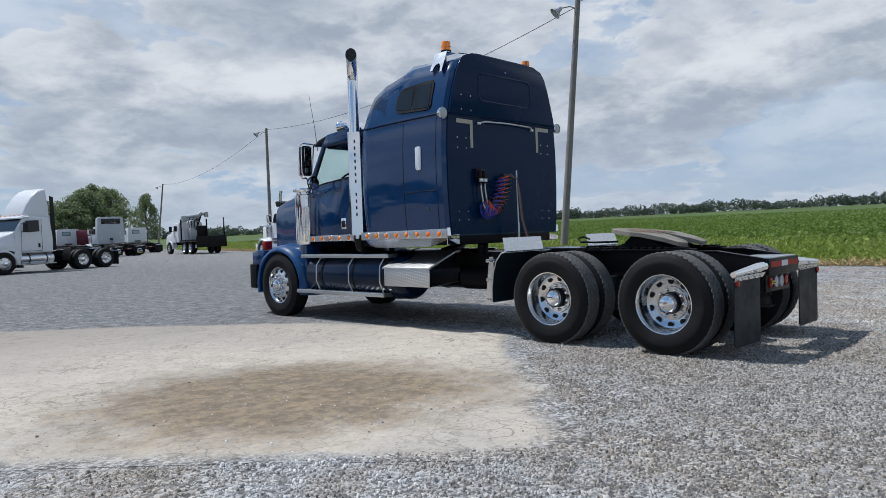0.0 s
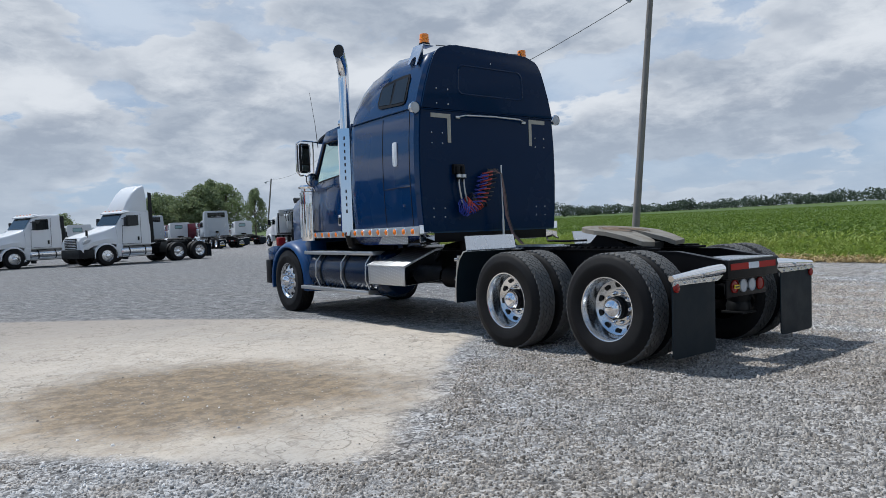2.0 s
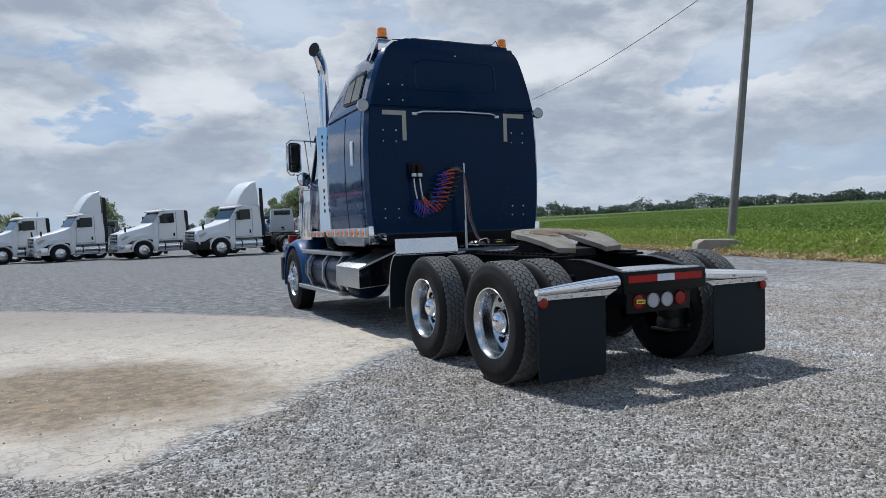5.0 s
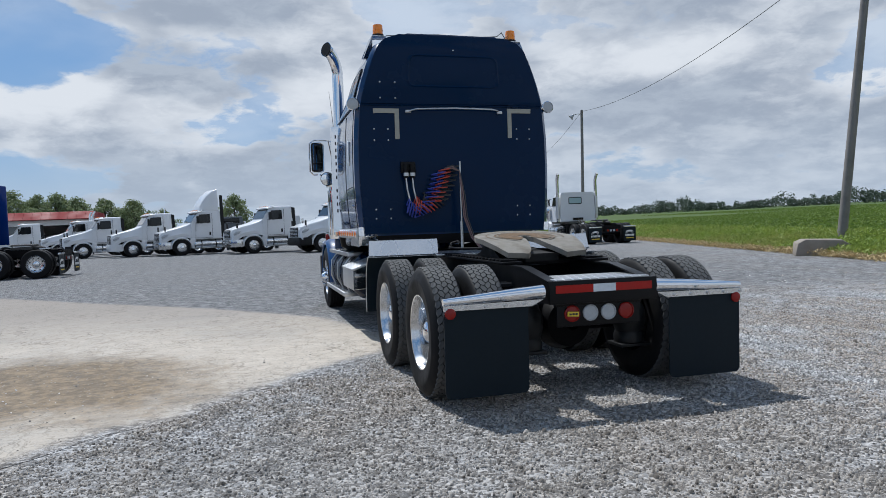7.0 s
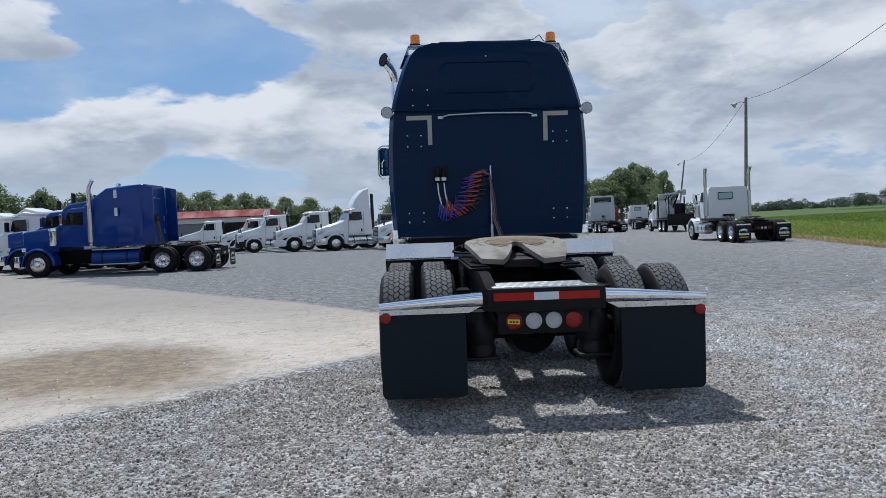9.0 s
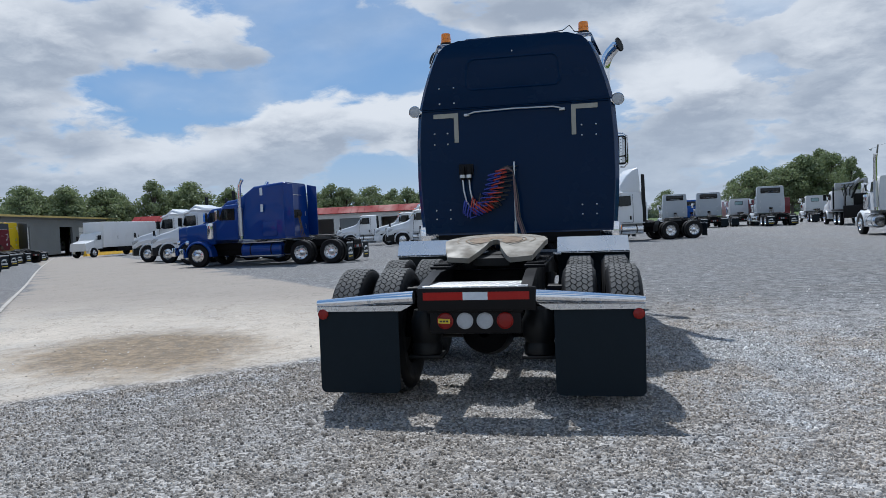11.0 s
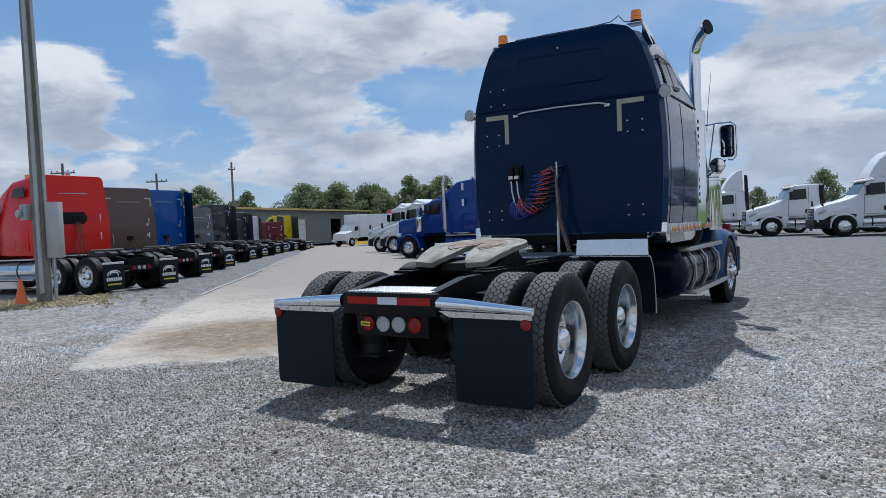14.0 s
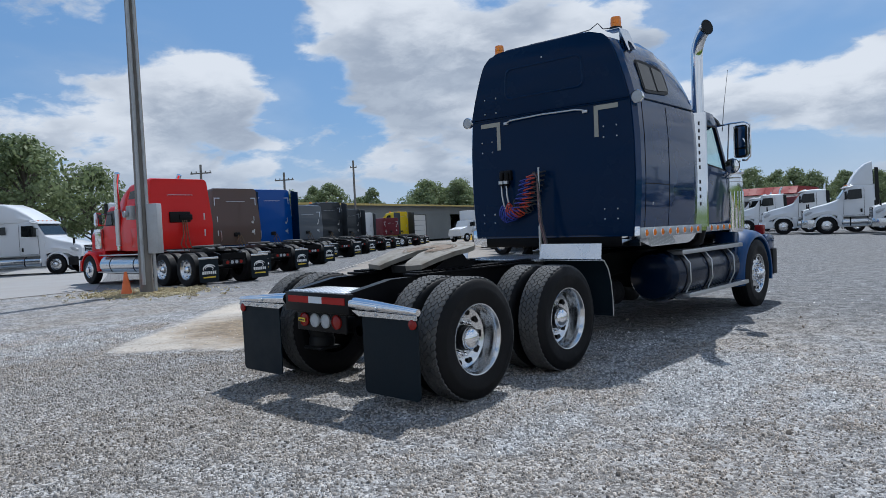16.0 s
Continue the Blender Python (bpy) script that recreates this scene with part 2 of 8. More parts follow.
M_FIFTHTOP = mat("dusty_bearing_plate", (0.22, 0.20, 0.165), 0.6, soil=0.7, dirt=(0.11, 0.085, 0.06), scale=6, fine=40, bump=0.2)
M_GREASEPATCH = mat("brown_grease", (0.15, 0.09, 0.04), 0.5, soil=0.75, dirt=(0.04, 0.026, 0.018), scale=9, bump=0.3)
M_WOOD = mat("weathered_pole_wood", (0.205, 0.19, 0.172), 0.85, soil=0.4, dirt=(0.08, 0.07, 0.06), scale=2, fine=30, bump=0.5)
M_GALV = mat("galvanised_box", (0.40, 0.41, 0.42), 0.5, 0.5, soil=0.25, scale=4)
M_CONCBLOCK = mat("old_concrete", (0.28, 0.24, 0.195), 0.9, soil=0.45, dirt=(0.17, 0.13, 0.10), scale=3, bump=0.6)
M_CONE = mat("orange_cone_plastic", (0.75, 0.15, 0.03), 0.5, soil=0.15)
M_DECALWHITE = mat("white_decal", (0.74, 0.74, 0.73), 0.5, soil=0.05)
M_DECALYEL = mat("yellow_decal", (0.70, 0.50, 0.03), 0.5, soil=0.05)
M_DARKLETTER = mat("dark_letter", (0.02, 0.02, 0.022), 0.5)
M_BOXWHITE = mat("white_van_body", (0.72, 0.73, 0.74), 0.45, soil=0.15, scale=1)
M_SHED = mat("grey_metal_cladding", (0.16, 0.175, 0.18), 0.55, soil=0.1, scale=0.4)
M_SHEDWHITE = mat("white_cladding", (0.62, 0.62, 0.60), 0.6, soil=0.1, scale=0.4)
M_REDROOF = mat("red_metal_roof", (0.26, 0.014, 0.017), 0.6, soil=0.06, scale=0.5, spec=0.12)
M_TRIMYEL = mat("yellow_fascia", (0.55, 0.42, 0.14), 0.6, soil=0.1, scale=0.6)


def tread_plate():
    m, t, b = nodes_of("diamond_plate")
    b.inputs["Metallic"].default_value = 1.0
    co = t.nodes.new("ShaderNodeTexCoord").outputs["Object"]
    bars = None
    for turn in (45, -45):
        mp = t.nodes.new("ShaderNodeMapping")
        mp.inputs["Rotation"].default_value = (radians(turn), radians(turn), radians(turn))
        t.links.new(co, mp.inputs[0])
        w = t.nodes.new("ShaderNodeTexWave")
        w.inputs["Scale"].default_value = 9
        t.links.new(mp.outputs[0], w.inputs[0])
        f = ranged(t, w.outputs["Fac"], 0.55, 0.85)
        if bars is None:
            bars = f
        else:
            mx = t.nodes.new("ShaderNodeMath")
            mx.operation = "MULTIPLY"
            t.links.new(bars, mx.inputs[0])
            t.links.new(f, mx.inputs[1])
            bars = mx.outputs[0]
    t.links.new(mixed(t, bars, (0.50, 0.51, 0.52), (0.85, 0.86, 0.87)), b.inputs["Base Color"])
    b.inputs["Roughness"].default_value = 0.40
    bumped(t, b, bars, 0.8, 0.003)
    return m


M_DIAMOND = tread_plate()


def clear_glass():
    m, t, b = nodes_of("clear_glass")
    b.inputs["Base Color"].default_value = (0.78, 0.88, 0.86, 1)
    b.inputs["Roughness"].default_value, b.inputs["Transmission Weight"].default_value, b.inputs["IOR"].default_value = 0.01, 1.0, 1.1
    return m


M_GLASS = clear_glass()


def mirror_glass():
    m, t, b = nodes_of("mirror_glass")
    b.inputs["Base Color"].default_value = (0.85, 0.87, 0.88, 1)
    b.inputs["Metallic"].default_value, b.inputs["Roughness"].default_value = 1.0, 0.02
    return m


M_MIRROR = mirror_glass()


def gravel_colour(t, co):
    """Colour and height of packed grey gravel with paler and browner tracks."""
    v = t.nodes.new("ShaderNodeTexVoronoi")
    v.inputs["Scale"].default_value = 128
    t.links.new(co, v.inputs["Vector"])
    big = t.nodes.new("ShaderNodeTexVoronoi")
    big.inputs["Scale"].default_value = 46
    t.links.new(co, big.inputs["Vector"])
    tone = []
    for q in (v, big):
        sp = t.nodes.new("ShaderNodeSeparateColor")
        t.links.new(q.outputs["Color"], sp.inputs[0])
        tone.append(sp.outputs[0])
    sorted_ = t.nodes.new("ShaderNodeMix")  # patches of fines and patches of stones
    t.links.new(ranged(t, link_noise(t, 1.7, 7, 0.72, co), 0.36, 0.54), sorted_.inputs[0])
    t.links.new(tone[0], sorted_.inputs[2])
    t.links.new(tone[1], sorted_.inputs[3])
    tone[0] = sorted_.outputs[0]
    c = mixed(t, ranged(t, tone[0], 0.15, 1.05), (0.075, 0.075, 0.075), (0.62, 0.615, 0.61))
    c = mixed(t, ranged(t, tone[1], 0.70, 1.0, 0.0, 0.35), c, (0.50, 0.49, 0.475))
    c = mixed(t, ranged(t, tone[1], 0.30, 0.0, 0.0, 0.40), c, (0.085, 0.083, 0.081))
    mp = t.nodes.new("ShaderNodeMapping")  # wheel tracks
    mp.inputs["Rotation"].default_value, mp.inputs["Scale"].default_value = (0, 0, radians(62)), (1.0, 0.2, 1)
    t.links.new(co, mp.inputs[0])
    tracks = link_noise(t, 0.75, 5, 0.6, mp.outputs[0])
    c = mixed(t, ranged(t, tracks, 0.48, 0.66, 0.0, 0.62), c, mixed(t, ranged(t, tone[0], 0.2, 0.9), (0.16, 0.125, 0.095), (0.44, 0.37, 0.29)))
    patches = link_noise(t, 0.30, 6, 0.68, co)
    c = mixed(t, ranged(t, patches, 0.34, 0.62, 0.40, 0.0), c, (0.20, 0.197, 0.192))
    dirt_ = link_noise(t, 0.55, 7, 0.70, co)
    c = mixed(t, ranged(t, dirt_, 0.46, 0.58, 0.0, 0.68), c, mixed(t, ranged(t, tone[0], 0.3, 1.0), (0.13, 0.112, 0.094), (0.52, 0.465, 0.40)))
    pale = link_noise(t, 0.95, 6, 0.66, mp.outputs[0])
    c = mixed(t, ranged(t, pale, 0.54, 0.70, 0.0, 0.40), c, mixed(t, tone[0], (0.20, 0.20, 0.20), (0.62, 0.62, 0.61)))
    fines = link_noise(t, 3.2, 6, 0.75, co)
    c = mixed(t, ranged(t, fines, 0.50, 0.72, 0.0, 0.30), c, (0.36, 0.345, 0.32))
    c = mixed(t, ranged(t, link_noise(t, 11, 5, 0.75, co), 0.52, 0.64, 0.0, 0.42), c, (0.17, 0.165, 0.16))
    clump = link_noise(t, 24, 4, 0.8, co)
    c = mixed(t, ranged(t, clump, 0.51, 0.60, 0.0, 0.50), c, (0.085, 0.073, 0.071))
    c = mixed(t, ranged(t, clump, 0.49, 0.39, 0.0, 0.30), c, (0.62, 0.615, 0.61))
    # trodden brown earth where the yard meets the road's end
    far_ = t.nodes.new("ShaderNodeVectorMath")
    far_.operation = "DISTANCE"
    t.links.new(co, far_.inputs[0])
    far_.inputs[1].default_value = (-1.2, -1.9, 0.0)
    reach = t.nodes.new("ShaderNodeMath")
    reach.operation = "MULTIPLY_ADD"
    reach.inputs[1].default_value = 4.5
    t.links.new(link_noise(t, 0.8, 8, 0.75, co), reach.inputs[0])
    t.links.new(far_.outputs["Value"], reach.inputs[2])
    c = mixed(t, ranged(t, reach.outputs[0], 3.6, 6.2, 0.48, 0.0), c, mixed(t, ranged(t, tone[0], 0.35, 1.0), (0.125, 0.108, 0.09), (0.52, 0.47, 0.41)))
    # darker gravel from y 4 to 8 onwards, weaker towards +x
    place = t.nodes.new("ShaderNodeSeparateXYZ")
    t.links.new(co, place.inputs[0])
    both_ = t.nodes.new("ShaderNodeMath")
    both_.operation = "MULTIPLY"
    t.links.new(ranged(t, place.outputs[1], 4.0, 8.0), both_.inputs[0])
    t.links.new(ranged(t, place.outputs[0], 15.0, 5.0, 0.45, 0.80), both_.inputs[1])
    c = mixed(t, both_.outputs[0], c, mixed(t, tone[0], (0.06, 0.061, 0.063), (0.22, 0.222, 0.226)))
    rough_ = link_noise(t, 4.5, 8, 0.82, co)  # dark and pale speckle paints sun and shade of lumpy gravel
    c = mixed(t, ranged(t, rough_, 0.50, 0.60, 0.0, 0.55), c, (0.045, 0.045, 0.046))
    c = mixed(t, ranged(t, rough_, 0.49, 0.38, 0.0, 0.40), c, (0.42, 0.42, 0.42))
    dome = t.nodes.new("ShaderNodeMath")
    dome.operation = "SUBTRACT"
    dome.inputs[0].default_value = 1.0
    t.links.new(v.outputs["Distance"], dome.inputs[1])
    stone_ = t.nodes.new("ShaderNodeMath")  # rounded stones over the fines
    stone_.operation = "MULTIPLY_ADD"
    stone_.inputs[1].default_value = -1.9
    t.links.new(big.outputs["Distance"], stone_.inputs[0])
    t.links.new(dome.outputs[0], stone_.inputs[2])
    return c, stone_.outputs[0]


def gravel(name):
    m, t, b = nodes_of(name)
    co = t.nodes.new("ShaderNodeTexCoord").outputs["Object"]
    c, h = gravel_colour(t, co)
    t.links.new(c, b.inputs["Base Color"])
    b.inputs["Roughness"].default_value = 0.9
    b.inputs["Specular IOR Level"].default_value = 0.25
    lumps = t.nodes.new("ShaderNodeBump")  # churned, lumpy surface under the stones
    lumps.inputs["Strength"].default_value, lumps.inputs["Distance"].default_value = 0.6, 0.016
    t.links.new(link_noise(t, 9.0, 6, 0.78, co), lumps.inputs["Height"])
    bumped(t, b, h, 0.55, 0.006)
    t.links.new(lumps.outputs[0], b.inputs["Normal"].links[0].from_node.inputs["Normal"])
    return m


M_GRAVEL = gravel("grey_gravel")


def slab():
    m, t, b = nodes_of("worn_pale_slab")
    co = t.nodes.new("ShaderNodeTexCoord").outputs["Object"]
    grain, mid, wide = link_noise(t, 60, 4, 0.7, co), link_noise(t, 4.0, 6, 0.65, co), link_noise(t, 0.5, 5, 0.6, co)
    c = mixed(t, grain, (0.35, 0.303, 0.25), (0.63, 0.56, 0.47))
    c = mixed(t, ranged(t, mid, 0.42, 0.75, 0.0, 0.5), c, (0.70, 0.635, 0.54))
    c = mixed(t, ranged(t, wide, 0.45, 0.7, 0.0, 0.45), c, (0.29, 0.28, 0.265))
    # the far stretch is older and greyer
    sp = t.nodes.new("ShaderNodeSeparateXYZ")
    t.links.new(co, sp.inputs[0])
    c = mixed(t, ranged(t, sp.outputs[1], 3.0, 10.0, 0.0, 0.85), c, (0.265, 0.235, 0.205))
    # one muddy stain by the yard
    wob = t.nodes.new("ShaderNodeMix")
    wob.data_type = "VECTOR"
    wob.inputs[0].default_value = 0.5
    nz = t.nodes.new("ShaderNodeTexNoise")
    nz.inputs["Scale"].default_value, nz.inputs["Detail"].default_value = 1.6, 5
    t.links.new(co, nz.inputs["Vector"])
    t.links.new(co, wob.inputs[4])
    t.links.new(nz.outputs["Color"], wob.inputs[5])
    mp = t.nodes.new("ShaderNodeMapping")
    mp.vector_type = "TEXTURE"
    mp.inputs["Location"].default_value = (-2.0, 1.50, 0.25)
    mp.inputs["Rotation"].default_value = (0, 0, radians(-38))
    mp.inputs["Scale"].default_value = (1.15, 0.92, 3)
    t.links.new(wob.outputs[1], mp.inputs[0])
    ln = t.nodes.new("ShaderNodeVectorMath")
    ln.operation = "LENGTH"
    t.links.new(mp.outputs[0], ln.inputs[0])
    blot = t.nodes.new("ShaderNodeMath")
    blot.operation = "MULTIPLY_ADD"
    blot.inputs[1].default_value = 1.1
    t.links.new(link_noise(t, 2.6, 10, 0.80, co), blot.inputs[0])
    t.links.new(ln.outputs["Value"], blot.inputs[2])
    stain = ranged(t, blot.outputs[0], 0.95, 1.60, 0.88, 0.0)
    c = mixed(t, stain, c, mixed(t, ranged(t, link_noise(t, 9, 6, 0.7, co), 0.35, 0.65), (0.27, 0.195, 0.115), (0.11, 0.08, 0.05)))
    c = mixed(t, ranged(t, link_noise(t, 17, 7, 0.78, co), 0.50, 0.66, 0.0, 0.42), c, (0.22, 0.195, 0.16))
    # hairline cracks
    v = t.nodes.new("ShaderNodeTexVoronoi")
    v.feature = "DISTANCE_TO_EDGE"
    v.inputs["Scale"].default_value = 3.4
    t.links.new(wob.outputs[1], v.inputs["Vector"])
    crack = ranged(t, v.outputs["Distance"], 0.0, 0.022, 0.32, 0.0)
    c = mixed(t, crack, c, (0.16, 0.14, 0.12))
    net = t.nodes.new("ShaderNodeTexVoronoi")  # a finer net where the surface breaks up
    net.feature = "DISTANCE_TO_EDGE"
    net.inputs["Scale"].default_value = 8.5
    t.links.new(wob.outputs[1], net.inputs["Vector"])
    where = t.nodes.new("ShaderNodeMath")
    where.operation = "MULTIPLY"
    t.links.new(ranged(t, net.outputs["Distance"], 0.0, 0.05, 0.75, 0.0), where.inputs[0])
    t.links.new(ranged(t, link_noise(t, 1.1, 4, 0.6, co), 0.42, 0.62), where.inputs[1])
    c = mixed(t, where.outputs[0], c, (0.15, 0.13, 0.105))
    # loose dark grit
    g = t.nodes.new("ShaderNodeTexVoronoi")
    g.inputs["Scale"].default_value = 34
    t.links.new(co, g.inputs["Vector"])
    gs = t.nodes.new("ShaderNodeSeparateColor")
    t.links.new(g.outputs["Color"], gs.inputs[0])
    some = t.nodes.new("ShaderNodeMath")
    some.operation = "MULTIPLY"
    t.links.new(ranged(t, g.outputs["Distance"], 0.22, 0.34, 0.75, 0.0), some.inputs[0])
    t.links.new(ranged(t, gs.outputs[0], 0.72, 0.76), some.inputs[1])
    c = mixed(t, some.outputs[0], c, mixed(t, gs.outputs[1], (0.10, 0.098, 0.095), (0.42, 0.40, 0.37)))
    # gravel creeps over the rim
    rim = t.nodes.new("ShaderNodeAttribute")
    rim.attribute_name = "rim"
    add = t.nodes.new("ShaderNodeMath")
    add.operation = "MULTIPLY_ADD"
    add.inputs[1].default_value = 1.1
    t.links.new(link_noise(t, 5.0, 10, 0.85, co), add.inputs[0])
    t.links.new(rim.outputs["Fac"], add.inputs[2])
    gc, gh = gravel_colour(t, co)
    c = mixed(t, ranged(t, add.outputs[0], 0.62, 1.05), gc, c)
    t.links.new(c, b.inputs["Base Color"])
    b.inputs["Roughness"].default_value = 0.9
    b.inputs["Specular IOR Level"].default_value = 0.25
    bumped(t, b, grain, 0.5, 0.006)
    return m


M_SLAB = slab()


def greens(name, a, c2, c3, scale=0.8, fine=14.0):
    m, t, b = nodes_of(name)
    co = t.nodes.new("ShaderNodeTexCoord").outputs["Object"]
    geo = t.nodes.new("ShaderNodeNewGeometry")
    c = mixed(t, geo.outputs["Random Per Island"], a, c2)
    c = mixed(t, ranged(t, link_noise(t, scale, 5, 0.6, co), 0.4, 0.75, 0.0, 0.8), c, c3)
    c = mixed(t, ranged(t, link_noise(t, fine, 3, 0.6, co), 0.3, 0.8, 0.0, 0.5), c, [q * 0.55 for q in a])
    t.links.new(c, b.inputs["Base Color"])
    b.inputs["Roughness"].default_value = 0.6
    b.inputs["Specular IOR Level"].default_value = 0.3
    tr_ = t.nodes.new("ShaderNodeBsdfTranslucent")
    t.links.new(c, tr_.inputs[0])
    mx = t.nodes.new("ShaderNodeMixShader")
    mx.inputs[0].default_value = 0.38
    t.links.new(b.outputs[0], mx.inputs[1])
    t.links.new(tr_.outputs[0], mx.inputs[2])
    t.links.new(mx.outputs[0], t.nodes["Material Output"].inputs[0])
    return m


M_LEAF = greens("tree_leaves", (0.17, 0.22, 0.10), (0.29, 0.34, 0.175), (0.205, 0.255, 0.13), 0.5, 6)
# the bluish grey of distant haze is put into this leaf colour
M_FARLEAF = greens("hazy_far_leaves", (0.075, 0.105, 0.078), (0.125, 0.16, 0.115), (0.09, 0.12, 0.09), 0.05, 0.5)
M_CROP = greens("crop_leaves", (0.125, 0.195, 0.035), (0.195, 0.275, 0.05), (0.165, 0.23, 0.04), 0.06, 2.0)
M_GRASS = greens("verge_grass", (0.21, 0.30, 0.05), (0.34, 0.42, 0.085), (0.36, 0.36, 0.11), 0.35, 3.0)
M_FIELD = greens("crop_field", (0.10, 0.155, 0.032), (0.10, 0.155, 0.032), (0.13, 0.19, 0.042), 0.03, 1.2)
M_BARK = mat("tree_bark", (0.10, 0.085, 0.07), 0.9, bump=0.5)
M_DRY = mat("dry_soil", (0.24, 0.19, 0.13), 0.95, soil=0.4, scale=2, bump=0.5)


# ---- shapes ----
def box(bm, lo, hi, bev=0.0, m=None):
    made = bmesh.ops.create_cube(bm, size=1)["verts"]
    s = [b - a for a, b in zip(lo, hi)]
    c = [(a + b) / 2 for a, b in zip(lo, hi)]
    for v in made:
        v.co = Vector([v.co[i] * s[i] + c[i] for i in range(3)])
    if bev:
        edges = list({e for v in made for e in v.link_edges})
        r = bmesh.ops.bevel(bm, geom=edges, offset=bev, segments=2, affect="EDGES", profile=0.5)
        made = r["verts"]
    if m is not None:
        bmesh.ops.transform(bm, matrix=m, verts=made)
    return made


def frame_of(d):
    d = d.normalized()
    a = Vector((0, 0, 1)) if abs(d.z) < 0.9 else Vector((1, 0, 0))
    u = d.cross(a).normalized()
    return u, d.cross(u).normalized()


def loft(bm, rings, caps=True):
    rows = [[bm.verts.new(p) for p in r] for r in rings]
    n = len(rows[0])
    for a, b in zip(rows, rows[1:]):
        for i in range(n):
            j = (i + 1) % n
            bm.faces.new((a[i], a[j], b[j], b[i]))
    if caps:
        bm.faces.new(rows[0][::-1])
        bm.faces.new(rows[-1])
    return rows


def ring(c, u, v, r, n):
    return [c + u * (r * math.cos(2 * math.pi * k / n)) + v * (r * math.sin(2 * math.pi * k / n)) for k in range(n)]


def cyl(bm, p0, p1, r0, r1=None, n=14, caps=True):
    p0, p1 = Vector(p0), Vector(p1)
    u, v = frame_of(p1 - p0)
    loft(bm, [ring(p0, u, v, r0, n), ring(p1, u, v, r0 if r1 is None else r1, n)], caps)


def tube(bm, pts, r, n=8):
    pts = [Vector(p) for p in pts]
    rings = []
    u0 = None
    for i, p in enumerate(pts):
        d = (pts[min(i + 1, len(pts) - 1)] - pts[max(i - 1, 0)]).normalized()
        if u0 is None:
            u0, v0 = frame_of(d)
        else:
            u0 = (u0 - d * u0.dot(d)).normalized()
            v0 = d.cross(u0)
        rr = r[i] if isinstance(r, (list, tuple)) else r
        rings.append(ring(p, u0, v0, rr, n))
    loft(bm, rings)


def lathe(bm, prof, c=(0, 0, 0), axis="x", n=32, side=1):
    """prof: (radius, place along the axis), turned round the axis through c."""
    c = Vector(c)
    ax = {"x": Vector((side, 0, 0)), "y": Vector((0, side, 0)), "z": Vector((0, 0, side))}[axis]
    u, v = frame_of(ax)
    rows = []
    for r, a in prof:
        rows.append([bm.verts.new(c + ax * a)] if r < 1e-6 else [bm.verts.new(p) for p in ring(c + ax * a, u, v, r, n)])
    for a, b in zip(rows, rows[1:]):
        for k in range(n):
            j = (k + 1) % n
            f = [a[k % len(a)], a[j % len(a)], b[j % len(b)], b[k % len(b)]]
            f = list(dict.fromkeys(f))
            if len(f) > 2:
                bm.faces.new(f)


def prism(bm, pts, axis, lo, hi, bev=0.0):
    """A flat outline, pushed from lo to hi along an axis. The outline's two numbers are the other axes in order."""
    def at(p, w):
        return {"x": (w, p[0], p[1]), "y": (p[0], w, p[1]), "z": (p[0], p[1], w)}[axis]
    a = [bm.verts.new(at(p, lo)) for p in pts]
    b = [bm.verts.new(at(p, hi)) for p in pts]
    n = len(pts)
    fs = [bm.faces.new(a[::-1]), bm.faces.new(b)]
    for i in range(n):
        fs.append(bm.faces.new((a[i], a[(i + 1) % n], b[(i + 1) % n], b[i])))
    if bev:
        bmesh.ops.bevel(bm, geom=list({e for f in fs for e in f.edges}), offset=bev, segments=2, affect="EDGES", profile=0.5)


def round_rect(x0, x1, y0, y1, r, n=5):
    out = []
    for cx, cy, a0 in ((x1 - r, y1 - r, 0), (x0 + r, y1 - r, 90), (x0 + r, y0 + r, 180), (x1 - r, y0 + r, 270)):
        for k in range(n + 1):
            a = radians(a0 + 90 * k / n)
            out.append((cx + r * math.cos(a), cy + r * math.sin(a)))
    return out


def mesh_of(name, bm, material, sharp=0.6):
    bmesh.ops.recalc_face_normals(bm, faces=bm.faces[:])
    for f in bm.faces:
        f.smooth = True
    for e in bm.edges:
        if len(e.link_faces) == 2 and e.calc_face_angle(0) > sharp:
            e.smooth = False
    me = bpy.data.meshes.new(name)
    bm.to_mesh(me)
    bm.free()
    me.materials.append(material)
    return me


def part(name, bm, material, parent, label="", sharp=0.6):
    ob = new(name, mesh_of(name, bm, material, sharp))
    ob.parent = parent
    return tagged(ob, label) if label else ob


def pieces(name, bm, material, parent, label=""):
    """Each separate piece of the bmesh as a part of its own."""
    left = set(bm.verts)
    while left:
        seed = left.pop()
        isle, todo = {seed}, [seed]
        while todo:
            for e in todo.pop().link_edges:
                for w in e.verts:
                    if w not in isle:
                        isle.add(w)
                        todo.append(w)
        left -= isle
        one = bmesh.new()
        twin = {v: one.verts.new(v.co) for v in isle}
        for f in {f for v in isle for f in v.link_faces}:
            one.faces.new([twin[v] for v in f.verts])
        part(name, one, material, parent, label)
    bm.free()


def sub(name, me, parent, m, label=""):
    ob = new(name, me)
    ob.parent, ob.matrix_basis = parent, m
    return tagged(ob, label) if label else ob


def thing(name, m, label, category, group="", kind=""):
    ob = new(name)
    ob.empty_display_size = 0.3
    ob.matrix_basis = m
    return tagged(ob, label, category, group, kind)


def solo(name, bm, material, label, category, group="", kind="", sharp=0.6):
    return tagged(new(name, mesh_of(name, bm, material, sharp)), label, category, group, kind)


def raw(name, verts, faces, material, label, category, kind="stuff", smooth=False):
    me = bpy.data.meshes.new(name)
    me.from_pydata(verts, [], faces)
    me.materials.append(material)
    return tagged(new(name, me), label, category, "", kind)


B = bmesh.new


